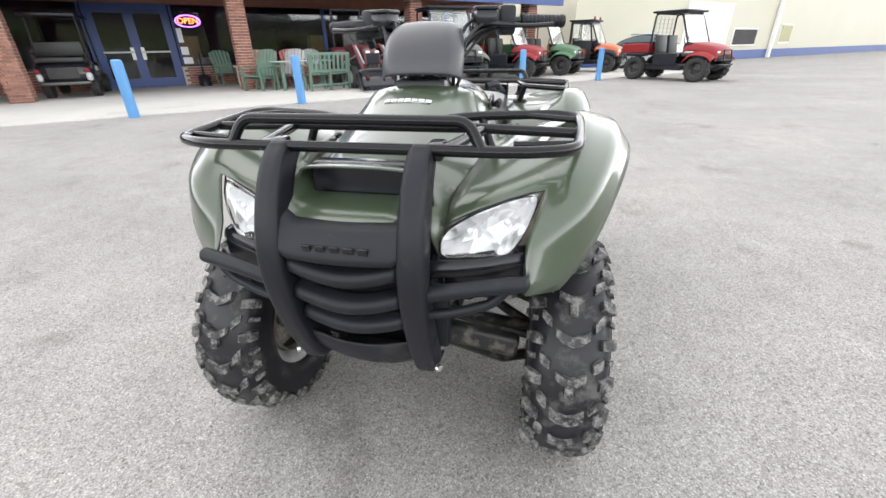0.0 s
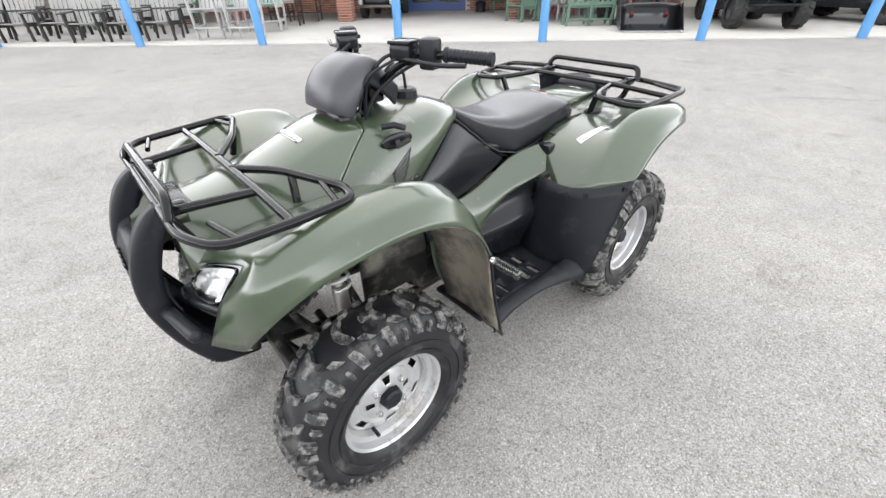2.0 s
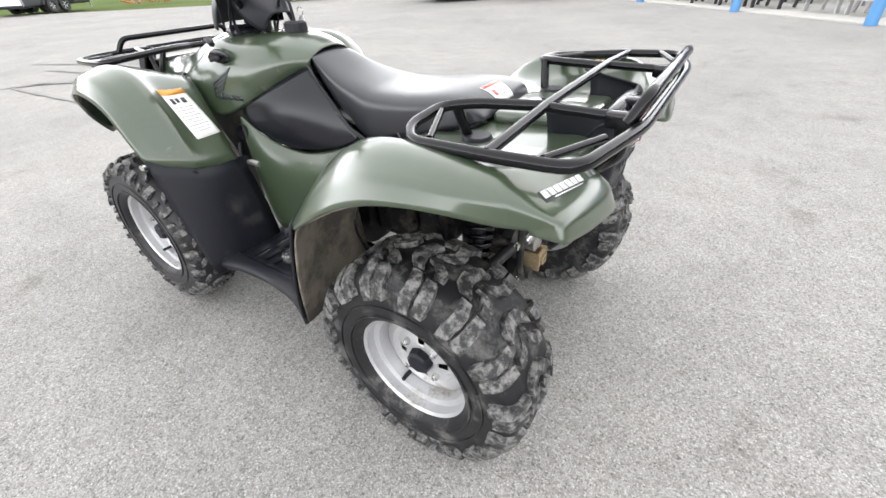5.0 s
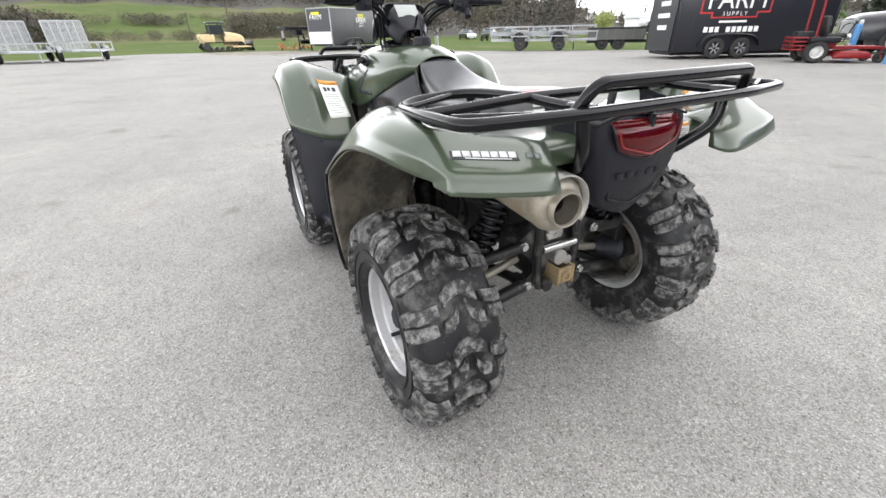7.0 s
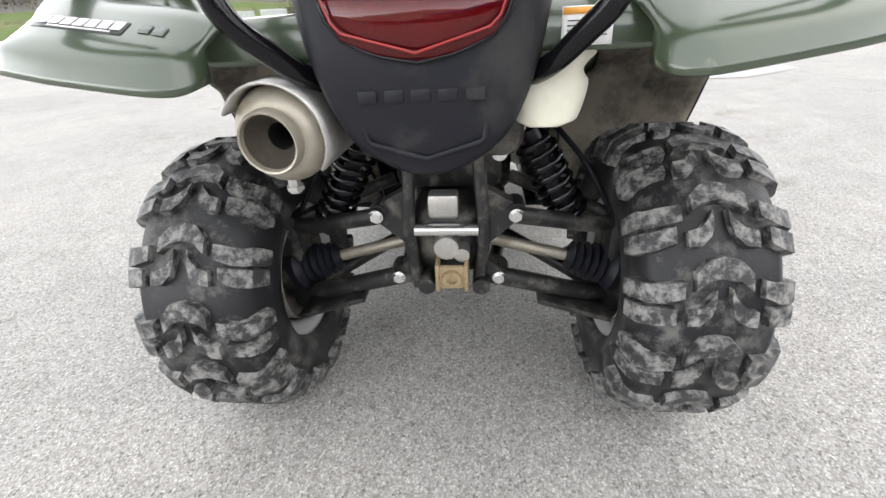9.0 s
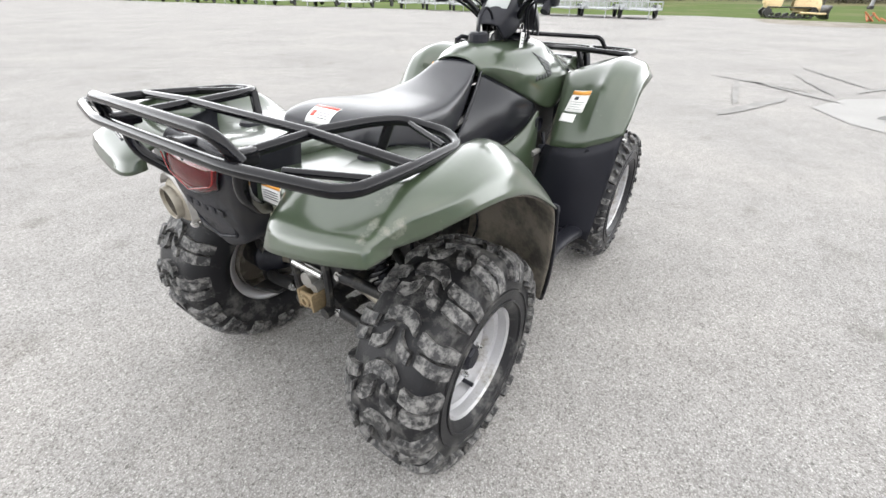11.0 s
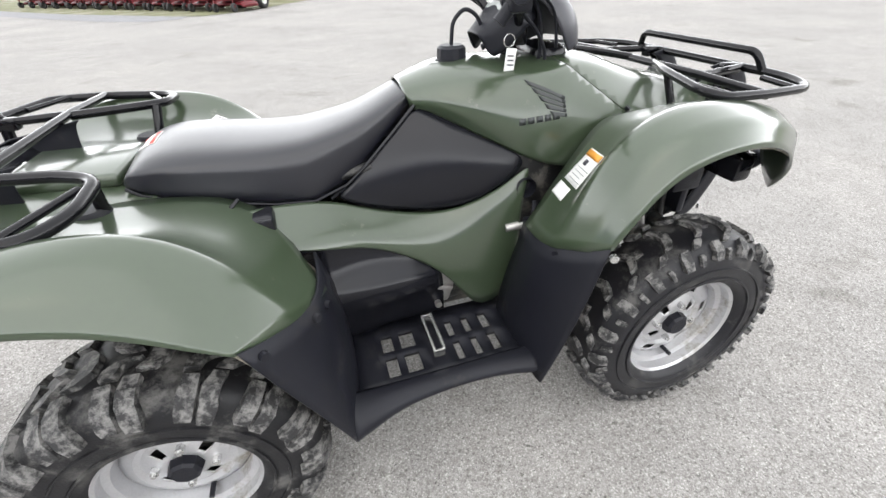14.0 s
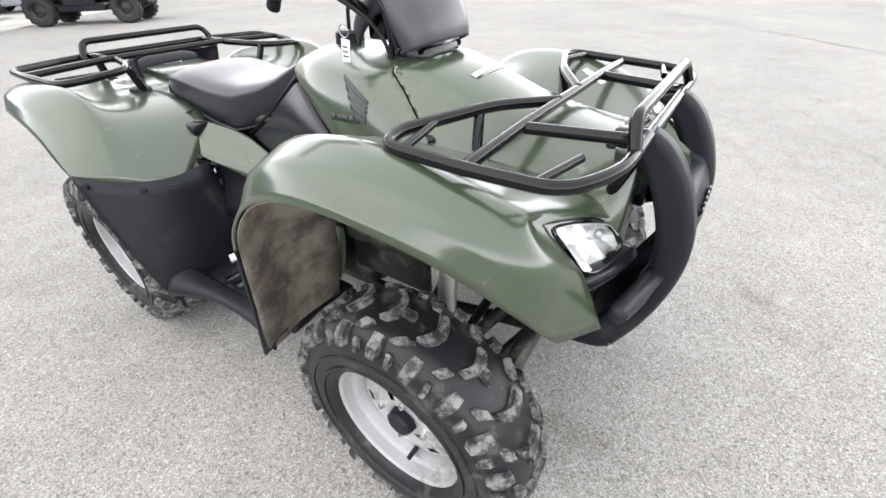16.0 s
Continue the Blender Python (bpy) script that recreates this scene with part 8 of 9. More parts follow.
for sx in S2:
    bx("rear_corner", gc, (0.13, 0.18, 0.20), (sx * 0.50, -1.12, 0.50), GREYP, 0.05, seg=2, label="silver rear corner")
    bx("tail_lamp", gc, (0.10, 0.04, 0.09), (sx * 0.50, -1.23, 0.66), PLRED, 0.015)
    bars("roof_strut", gc, [(sx * 0.52, -0.55, 0.8), (sx * 0.50, -0.45, 1.88)], 0.022, BLACK, bend=0)
    bars("roof_strut", gc, [(sx * 0.52, 0.85, 0.8), (sx * 0.50, 0.65, 1.88)], 0.022, BLACK, bend=0)
    bars("grab_rail", gc, [(sx * 0.54, -1.0, 0.86), (sx * 0.54, -1.0, 1.06), (sx * 0.54, -0.5, 1.06)], 0.018, BLACK)
bx("rear_panel", gc, (0.62, 0.03, 0.26), (0, -1.20, 0.60), DARKSH, 0.01)
bx("rear_bumper", gc, (1.02, 0.14, 0.07), (0, -1.22, 0.36), PLGRY, 0.025, seg=2, label="grey rear step")
for k, (y, z) in enumerate(((-0.88, 0.90), (-0.25, 0.82))):
    bx("seat", gc, (0.98, 0.44, 0.12), (0, y, z), SEATB, 0.04, seg=2)
    bx("backrest", gc, (0.98, 0.12, 0.34), (0, y + 0.24 if k else -0.62, z + 0.25), SEATB, 0.04, seg=2)
bx("front_body", gc, (1.02, 0.5, 0.55), (0, 0.95, 0.55), BLKP, 0.12, seg=3)
bx("floor", gc, (1.0, 1.2, 0.08), (0, 0.25, 0.36), BLACK, 0.02)
bx("canopy", gc, (1.15, 1.75, 0.09), (0, 0.05, 1.93), BLKP, 0.04, seg=2)
gc.matrix_basis = sp(4.42, 6.25, -3)


MOWR = mat("dark_red_mower_paint", (0.105, 0.008, 0.012), 0.45, 0, 0.15, 3, 40, coat=0.1, spec=0.3)


def mower(paint=MOWR, folded=True):
    """Zero-turn mower, front towards -y, its roll bar folded back or up."""
    v = empty("zero_turn_mower")
    for x in (-0.46, 0.46):
        wheel_at_y(v, x, 0.55, 0.28, 0.24, WHEELW)
        wheel_at(v, 0, 0, 0.14, 0.10, WORN, False).matrix_basis = Matrix.Translation((x * 0.85, -0.95, 0.14)) @ Matrix.Rotation(radians(90), 4, "Z")
    rows = []
    for y, z, w in ((-0.72, 0.20, 0.55), (-0.68, 0.30, 0.60), (-0.2, 0.32, 0.64), (0.12, 0.28, 0.60), (0.15, 0.18, 0.56)):
        rows.append([(-w, y, 0.12), (-w, y, z - 0.03), (-w * 0.9, y, z), (0, y, z + 0.01), (w * 0.9, y, z), (w, y, z - 0.03), (w, y, 0.12)])
    shell("mower_deck", rows, paint, v, "", 0.01, 1)
    bx("frame", v, (0.60, 1.6, 0.08), (0, -0.15, 0.38), paint, 0.01)
    for sx in S2:
        bx("fork_arm", v, (0.08, 0.55, 0.07), (sx * 0.38, -0.72, 0.38), paint, 0.01, rz=-sx * 4)
        bars("caster_fork", v, [(sx * 0.39, -0.93, 0.40), (sx * 0.39, -0.95, 0.28), (sx * 0.46, -0.95, 0.14)], 0.02, paint, bend=0)
        bx("fender", v, (0.28, 0.72, 0.16), (sx * 0.42, 0.42, 0.58), BLACK, 0.06, seg=2)
        bars("control_lever", v, [(sx * 0.30, -0.05, 0.5), (sx * 0.28, -0.18, 0.95), (sx * 0.08, -0.22, 0.98)], 0.014, BLACK)
        bars("roll_bar", v, [(sx * 0.40, 0.62, 0.5), (sx * 0.40, 0.66, 0.95), (sx * 0.38, 1.15, 1.0)] if folded else [(sx * 0.40, 0.62, 0.5), (sx * 0.40, 0.70, 1.80)], 0.032, paint, bend=0)
    bars("roll_bar", v, [(-0.38, 1.15, 1.0), (0.38, 1.15, 1.0)] if folded else [(-0.40, 0.70, 1.78), (0.40, 0.70, 1.78)], 0.032, paint, bend=0)
    bx("seat", v, (0.50, 0.46, 0.14), (0, 0.10, 0.68), SEATB, 0.05, seg=2)
    bx("backrest", v, (0.48, 0.12, 0.48), (0, 0.36, 0.94), SEATB, 0.05, rx=-10, seg=2)
    bx("engine", v, (0.46, 0.42, 0.36), (0, 0.82, 0.62), BLACK, 0.06, seg=2)
    guard = empty("engine_guard", None, v)
    for z in (0.34, 0.44, 0.54, 0.64):
        bars("guard_bar", guard, [(-0.42, 0.80, z), (-0.42, 1.10, z), (0.42, 1.10, z), (0.42, 0.80, z)], 0.024, paint)
    for sx in S2:
        bars("guard_post", guard, [(sx * 0.34, 1.10, 0.30), (sx * 0.34, 1.10, 0.68)], 0.02, paint, bend=0)
    bx("side_panel", v, (0.90, 0.30, 0.18), (0, 0.25, 0.50), paint, 0.04, seg=2)
    bx("maker_plate", v, (0.22, 0.02, 0.08), (0.0, -0.30, 0.46), WHITEP, 0.0)
    return v


mw = mower(PLRED, False)
tagged(mw, "red zero-turn mower with a roll bar, on the asphalt", "mower")
mw.matrix_basis = Matrix.Translation((4.72, -15.19, 0.0)) @ Matrix.Rotation(radians(312), 4, "Z")
row = mower()
tagged(row, "dark red zero-turn mower in a row on the verge", "mower", "row of mowers")
ang = math.degrees(math.atan2(0.83, 0.55)) - 90
ROWM = lambda x, y, k: Matrix.Translation((x, y, 0.012)) @ Matrix.Rotation(radians(ang - 1.2 * (k % 3)), 4, "Z") @ Matrix.Rotation(radians(0), 4, "Z")
row.matrix_basis = ROWM(-1.95, 17.75, 0)
for k in range(1, 13):
    copy_thing(row, ROWM(-1.95 - 0.93 * k, 17.75 + 1.06 * k, k))
for k in range(3, 5):
    copy_thing(row, ROWM(0.9 - 0.95 * k, 21.4 + 1.06 * k, k + 1) @ Matrix.Rotation(radians(180), 4, "Z"))

# ---- trailers ----
def spokes(wh, sy, r):
    """Bright split spokes on a dark wheel."""
    for k in range(6):
        a = math.pi * k / 3
        bx("spoke", wh, (r * 0.40, 0.02, 0.035), (r * 0.33 * math.cos(a), sy * 0.07, r * 0.33 * math.sin(a)), GALV, 0.004, ry=-math.degrees(a))
    return wh


def enclosed_trailer(L, Wd, Hh, side, label, shift=0.0, z0=0.42, trim=None, r=0.33):
    """Box trailer along x, rear towards -x, axles at the origin, lettered side towards -y."""
    v = tagged(empty("enclosed_trailer"), label, "trailer", "trailers")
    bx("body", v, (L, Wd, Hh), (shift, 0, z0 + Hh / 2), side, 0.03, seg=2)
    bx("roof_trim", v, (L + 0.04, Wd + 0.04, 0.07), (shift, 0, z0 + Hh), trim or side, 0.02)
    bx("frame", v, (L - 0.1, Wd * 0.8, 0.10), (shift, 0, z0 - 0.04), BLACK, 0.01)
    for sy in S2:
        for xx in (-0.42, 0.42):
            spokes(wheel_at(v, xx, sy * (Wd / 2 + 0.02), r, 0.2, BLKP, False), sy, r)
        rows = []
        for x, z in ((-0.98, 0.40), (-0.88, 0.66), (-0.6, 0.78), (0.6, 0.78), (0.88, 0.66), (0.98, 0.40)):
            rows.append([(x, sy * Wd / 2, z), (x, sy * (Wd / 2 + 0.13), z), (x, sy * (Wd / 2 + 0.15), z - 0.04)])
        shell("wheel_arch", rows, side, v, "", 0.015, 1)
    for x in (shift - L / 2, shift + L / 2):
        for sy in S2:
            bx("corner_post", v, (0.06, 0.06, Hh), (x, sy * Wd / 2, z0 + Hh / 2), trim or side, 0.015)
    e = shift + L / 2
    bars("drawbar", v, [(e, -0.5, 0.42), (e + 1.2, 0, 0.45), (e, 0.5, 0.42)], 0.04, BLACK, bend=0.1)
    bars("jack", v, [(e + 1.0, 0, 0.75), (e + 1.0, 0, 0.04)], 0.035, GALV, bend=0)
    for k in range(5):
        bx("side_rib", v, (0.012, 0.006, Hh - 0.15), (shift - L / 2 + (k + 0.5) * L / 5, -Wd / 2 - 0.003, z0 + Hh / 2), side, 0.0)
    return v


SIGNY = mat("yellow_sign_vinyl", (0.72, 0.70, 0.02), 0.4, 0, 0.03)
SIGNR = mat("red_sign_vinyl", (0.50, 0.03, 0.03), 0.4, 0, 0.03)
TRBLK = mat("black_trailer_skin", (0.011, 0.012, 0.018), 0.35, 0, 0.15, 1.2, 12, coat=0.15)
def shop_sign(par, x, z, k, y, full=True):
    """Logo block, lettering and plain bars on a trailer's side."""
    M = lambda dx, dz, off: Matrix.Translation((x + dx * k, y - off, z + dz * k)) @ Matrix.Rotation(radians(90), 4, "X")
    def fl(nm, dx, dz, w, h, mt, off):
        bm = bmesh.new(); b_box(bm, (w * k, h * k, 0.006), M(dx, dz, off))
        part(nm, bm, mt, par, "", 0)
    fl("logo_block", 0, 0.52, 0.92, 0.34, SIGNY, 0.010)
    for i in (-0.28, 0.0, 0.28):
        fl("logo_shape", i, 0.52, 0.16, 0.22, TRBLK, 0.018)
    if full:
        fl("sign_back", 0, 0.08, 1.96, 0.66, SIGNR, 0.010)
        fl("sign_back", 0, -0.26, 1.30, 0.22, SIGNR, 0.010)
        fl("sign_field", 0, 0.08, 1.88, 0.58, TRBLK, 0.016)
        fl("sign_field", 0, -0.26, 1.22, 0.15, TRBLK, 0.016)
    words("lettering", "FARM", 0.70 * k, M(0, 0.08, 0.026), WHITEP, par, "white block lettering", 0.004, 0.95)
    words("lettering", "S U P P L Y", 0.15 * k, M(0, -0.265, 0.026), WHITEP, par, "white lettering", 0.003)
    fl("text_bar", 0, -0.46, 0.78, 0.055, WHITEP, 0.012)
    for i in range(10):
        if i not in (3,) and full:
            fl("text_block", -0.72 + 0.16 * i, -0.66, 0.115, 0.14, WHITEP, 0.012)


tr = enclosed_trailer(5.0, 2.1, 2.35, TRBLK, "black enclosed trailer with white farm supply lettering", 0.74, 0.22)
shop_sign(tr, 0.0, 1.62, 1.12, -1.05)
bx("rear_ramp", tr, (0.05, 1.9, 2.15), (-1.79, 0, 1.32), TRBLK, 0.02)
for k in range(4):
    bx("text_bar", tr, (0.006, 0.9 - 0.2 * (k % 2), 0.14 if k else 0.30), (-1.82, -0.1, 2.05 - 0.36 * k), SIGNY if k == 0 else WHITEP, 0.0)
tr.matrix_basis = Matrix.Translation((8.37, -15.24, 0)) @ Matrix.Rotation(radians(-120), 4, "Z")

# ---- far side of the lot ----
def low_trailer(ramp=True, L=3.2, Wd=1.75, mt=GALV):
    """Galvanised utility trailer along x, tongue towards +x, mesh ramp upright at its tail."""
    v = empty("utility_trailer")
    bx("deck", v, (L, Wd, 0.06), (0, 0, 0.50), mt, 0.005)
    for sy in S2:
        bx("side_rail", v, (L, 0.05, 0.06), (0, sy * Wd / 2, 0.88), mt, 0.005)
        bx("frame_rail", v, (L, 0.06, 0.12), (0, sy * Wd / 2, 0.52), mt, 0.005)
        for k in range(4):
            bx("side_post", v, (0.05, 0.05, 0.36), (-L / 2 + 0.03 + k * (L - 0.06) / 3, sy * Wd / 2, 0.69), mt, 0.0)
        wheel_at(v, -0.15, sy * (Wd / 2 + 0.14), 0.32, 0.18, WORN, False)
        rows = [[(x, sy * (Wd / 2 + 0.03), z), (x, sy * (Wd / 2 + 0.26), z), (x, sy * (Wd / 2 + 0.27), z - 0.05)] for x, z in ((-0.62, 0.45), (-0.5, 0.72), (0.2, 0.72), (0.34, 0.45))]
        shell("mudguard", rows, mt, v, "", 0.01, 0)
    bx("front_rail", v, (0.05, Wd, 0.06), (L / 2, 0, 0.88), mt, 0.0)
    bars("tongue", v, [(L / 2, -0.55, 0.5), (L / 2 + 1.1, 0, 0.48), (L / 2, 0.55, 0.5)], 0.04, mt, bend=0.05)
    bars("jack", v, [(L / 2 + 0.9, 0, 0.85), (L / 2 + 0.9, 0, 0.03)], 0.03, mt, bend=0)
    if ramp:
        e = empty("ramp_gate", Matrix.Translation((-L / 2 - 0.04, 0, 0.5)) @ Matrix.Rotation(radians(-5), 4, "Y"), v)
        for y in [(-0.5 + k / 5) * Wd for k in range(6)]:
            bx("ramp_post", e, (0.05, 0.05, 1.45), (0, y, 0.72), mt, 0.0)
        for z in (0.02, 1.45):
            bx("ramp_rail", e, (0.05, Wd, 0.05), (0, 0, z), mt, 0.0)
        bm = bmesh.new()
        for k in range(34):
            b_box(bm, (0.012, Wd - 0.04, 0.024), Matrix.Translation((0.0, 0, 0.05 + 0.041 * k)))
        part("ramp_mesh", bm, mt, e)
    return v


def spot(x, y, turn, z=0.0):
    return Matrix.Translation((x, y, z)) @ Matrix.Rotation(radians(turn), 4, "Z")


WHITET = mat("white_trailer_paint", (0.42, 0.43, 0.44), 0.45, 0.1, 0.06, 2, 20)
ut = tagged(low_trailer(), "galvanised utility trailer with its mesh ramp folded up", "trailer", "row of utility trailers")
ut.matrix_basis = spot(28.9, 6.1, 206)
for k, (x, y) in enumerate(((29.3, 8.6), (29.6, 11.0), (30.2, 13.9), (30.8, 16.8), (31.4, 20.0), (32.0, 23.2), (32.6, 26.6))):
    copy_thing(ut, spot(x, y, 206 + 2 * (k % 3)))
flat = low_trailer(False, 5.6, 2.0, WHITET)
tagged(flat, "white flat-deck trailer parked along the edge of the lot", "trailer", "flat trailers along the lot")
flat.matrix_basis = spot(31.5, 32, 205)
for k, (x, y) in enumerate(((31.5, 37), (31, 43), (31, 50), (30.5, 58), (30, 66), (29.5, 75))):
    copy_thing(flat, spot(x, y, 203 + 3 * (k % 2)))
dark = low_trailer(False, 5.8, 2.1, BLKP)
tagged(dark, "black flat-deck trailer parked behind the white ones", "trailer", "flat trailers along the lot")
dark.matrix_basis = spot(36.5, 34, 196)
for k, (x, y) in enumerate(((36.5, 42), (36, 50), (35.5, 59), (35, 68))):
    copy_thing(dark, spot(x, y, 192 + 4 * (k % 2)))
# stacked trailers and a grey dump trailer
rnd = random.Random(3)
for j, (x, y) in enumerate(((18.6, -15.1), (17.2, -16.5))):
    for lv in range(2):
        st = low_trailer(False, 3.4, 1.8, GALV)
        tagged(st, "galvanised trailer stacked on another by the lot edge" if lv else "galvanised trailer at the bottom of a stack", "trailer", "stacked trailers")
        st.matrix_basis = spot(x + 0.2 * lv, y, 228 + 3 * lv, 0.26 * lv)
dump = tagged(empty("dump_trailer"), "grey steel dump trailer with a tarp roller", "trailer")
bx("bed", dump, (2.7, 1.9, 0.50), (0, 0, 0.72), PLGRY, 0.02)
bx("bed_rim", dump, (2.78, 1.98, 0.07), (0, 0, 0.98), BLACK, 0.01)
# dark sheet on the solid bed, standing in for the shade inside it
bx("bed_hollow", dump, (2.6, 1.8, 0.02), (0, 0, 1.02), DARKSH, 0.0)
bx("chassis", dump, (2.9, 1.2, 0.14), (0.1, 0, 0.40), BLACK, 0.01)
for sy in S2:
    for x in (-0.6, 0.2):
        wheel_at(dump, x, sy * 0.72, 0.30, 0.2, WORN, False)
    for k in range(7):
        bx("side_rib", dump, (0.06, 0.05, 0.50), (-1.26 + 0.42 * k, sy * 0.97, 0.72), PLGRY, 0.0)
bars("tarp_roller", dump, [(1.40, -0.95, 1.06), (1.40, 0.95, 1.06)], 0.05, BLACK, bend=0)
bars("tongue", dump, [(1.45, -0.5, 0.42), (2.6, 0, 0.45), (1.45, 0.5, 0.42)], 0.05, BLACK, bend=0.05)
dump.matrix_basis = spot(15.5, -18.5, 226)
# dark grey enclosed trailer
st = enclosed_trailer(4.6, 2.0, 2.1, mat("charcoal_trailer_skin", (0.045, 0.047, 0.052), 0.4, 0, 0.1, 1, 10), "dark grey enclosed trailer with a white lower tail", 0.3, 0.40, GALV)
bx("rear_panel", st, (0.03, 1.9, 0.70), (-2.03, 0, 0.80), WHITEP, 0.0, label="white lower rear panel")
bx("rear_ramp", st, (0.02, 1.9, 1.25), (-2.02, 0, 1.80), mat("charcoal_ramp", (0.04, 0.042, 0.048), 0.4), 0.0)
bx("logo_block", st, (0.012, 0.7, 0.16), (-2.045, 0.2, 2.20), SIGNY, 0.0)
words("lettering", "FARM", 0.42, Matrix.Translation((-2.05, 0.2, 1.98)) @ pose(0, 0, 0, 90, 0, -90), WHITEP, st, "white lettering", 0.004)
shop_sign(st, 1.0, 1.75, 0.62, -1.0, False)
st.matrix_basis = spot(30.2, -8.3, -58)
# box trailers at the far end of the lot
for x, y, mt, tn, lab in ((16.6, 86.2, BLKP, 2, "black enclosed trailer at the far end of the lot"), (23.0, 85.2, WHITEP, -4, "white enclosed trailer at the far end of the lot"), (9.5, 88.0, BLKP, 4, "black enclosed trailer at the far end of the lot")):
    ft = enclosed_trailer(5.2, 2.1, 2.2, mt, lab, 0.3, 0.45)
    ft.matrix_basis = spot(x, y, tn)
copy_thing(flat, spot(29.0, 82.5, 183))
# black gooseneck trailer
gn = tagged(empty("gooseneck_trailer"), "black gooseneck flatbed trailer with its neck raised", "trailer")
for sy in S2:
    bars("neck_riser", gn, [(-0.55, sy * 0.50, 0.66), (-0.10, sy * 0.42, 1.46)], 0.085, BLKP, bend=0)
    bars("landing_leg", gn, [(-0.05, sy * 0.62, 1.42), (-0.05, sy * 0.62, -0.02)], 0.055, BLKP, bend=0)
    bx("leg_foot", gn, (0.22, 0.22, 0.03), (-0.05, sy * 0.62, 0.0), BLKP, 0.005)
    bx("neck_beam", gn, (1.85, 0.13, 0.20), (0.80, sy * 0.36, 1.46), BLKP, 0.015)
    bx("deck_rail", gn, (5.0, 0.10, 0.24), (-3.0, sy * 0.98, 0.60), BLKP, 0.01)
    for x in (-3.2, -4.0):
        wheel_at(gn, x, sy * 0.78, 0.33, 0.2, WORN, False)
bx("neck_plate", gn, (0.30, 0.95, 0.24), (1.66, 0, 1.46), BLKP, 0.02)
bx("tool_box", gn, (0.55, 0.62, 0.34), (0.55, 0, 1.20), BLKP, 0.03)
bars("leg_brace", gn, [(-0.05, -0.62, 0.75), (-0.05, 0.62, 0.75)], 0.04, BLKP, bend=0)
bx("deck", gn, (5.0, 1.9, 0.08), (-3.0, 0, 0.70), BLKP, 0.01)
bars("coupler", gn, [(1.68, 0, 1.40), (1.68, 0, 0.86)], 0.085, GALV, bend=0)
bx("coupler_socket", gn, (0.22, 0.22, 0.16), (1.68, 0, 0.82), WORN, 0.03)
gn.matrix_basis = spot(31.6, -6.0, 118, -0.06)
# yellow bulldozer
bd = tagged(empty("bulldozer"), "weathered yellow bulldozer with a black cab on the grass", "bulldozer")
for sy in S2:
    e = empty("crawler_track", None, bd)
    loop = [(-1.5, 0.15), (1.5, 0.15), (1.85, 0.45), (1.6, 0.78), (-1.55, 0.82), (-1.85, 0.48)]
    rows = [[(x, sy * 0.62, z), (x, sy * 1.05, z)] for x, z in [(p.x, p.z) for p in fillet([(x, 0, z) for x, z in loop], 0.3, True)]]
    shell("track_belt", rows + rows[:1], WORN, e, "", 0.06, 0)
    for x, rr in ((-1.5, 0.28), (1.5, 0.28), (-0.8, 0.12), (-0.3, 0.12), (0.2, 0.12), (0.7, 0.12)):
        bm = bmesh.new(); b_cyl(bm, (x, sy * 0.66, 0.48 if rr > 0.2 else 0.3), (x, sy * 1.0, 0.48 if rr > 0.2 else 0.3), rr, 16)
        part("track_roller", bm, WORN, e)
    for k in range(12):
        for z in (0.10, 0.83):
            bx("track_shoe", e, (0.16, 0.46, 0.05), (-1.5 + 0.27 * k, sy * 0.84, z), WORN, 0.01)
    bars("blade_arm", bd, [(0.6, sy * 1.15, 0.45), (2.3, sy * 1.15, 0.40)], 0.08, PLYEL, bend=0)
    bars("cab_post", bd, [(-0.9, sy * 0.55, 1.3), (-0.85, sy * 0.55, 2.35)], 0.05, BLKP, bend=0)
    bars("cab_post", bd, [(0.3, sy * 0.55, 1.3), (0.15, sy * 0.55, 2.35)], 0.05, BLKP, bend=0)
rows = []
for x, z, w in ((0.2, 1.62, 0.45), (0.3, 1.72, 0.5), (1.2, 1.58, 0.5), (1.85, 1.42, 0.48), (2.0, 1.2, 0.42), (2.02, 0.6, 0.42)):
    rows.append([(x, -w, 0.55), (x, -w, z - 0.12), (x, -w * 0.75, z), (x, w * 0.75, z), (x, w, z - 0.12), (x, w, 0.55)])
shell("hood", rows, PLYEL, bd, "", 0.03, 1)
bx("rear_body", bd, (1.1, 1.2, 0.75), (-1.15, 0, 1.12), PLYEL, 0.12, seg=2)
bx("fuel_tank", bd, (0.5, 1.1, 0.5), (-1.6, 0, 1.25), PLYEL, 0.15, seg=2)
bx("cab_glass", bd, (1.15, 1.05, 0.75), (-0.35, 0, 1.85), mat("dark_cab_glass", (0.03, 0.035, 0.04), 0.1, 0, 0.1), 0.05)
bx("cab_roof", bd, (1.5, 1.3, 0.12), (-0.3, 0, 2.40), BLKP, 0.04, seg=2)
bars("exhaust_stack", bd, [(0.9, 0.25, 1.5), (0.9, 0.25, 2.15)], 0.05, WORN, bend=0)
rows = [[(2.35 + dx, y, z) for y in (-1.5, 0, 1.5)] for dx, z in ((0.18, 0.05), (0.02, 0.25), (-0.03, 0.55), (0.03, 0.8), (0.14, 0.98))]
shell("blade", rows, WORN, bd, "", 0.05, 1)
bd.matrix_basis = spot(43.6, -1.3, -78, -0.21) @ Matrix.Scale(0.95, 4)
# farm implements on the grass beyond
rnd = random.Random(12)
IRON = mat("rusty_orange_iron", (0.36, 0.12, 0.05), 0.8, 0, 0.3, 4, 30)
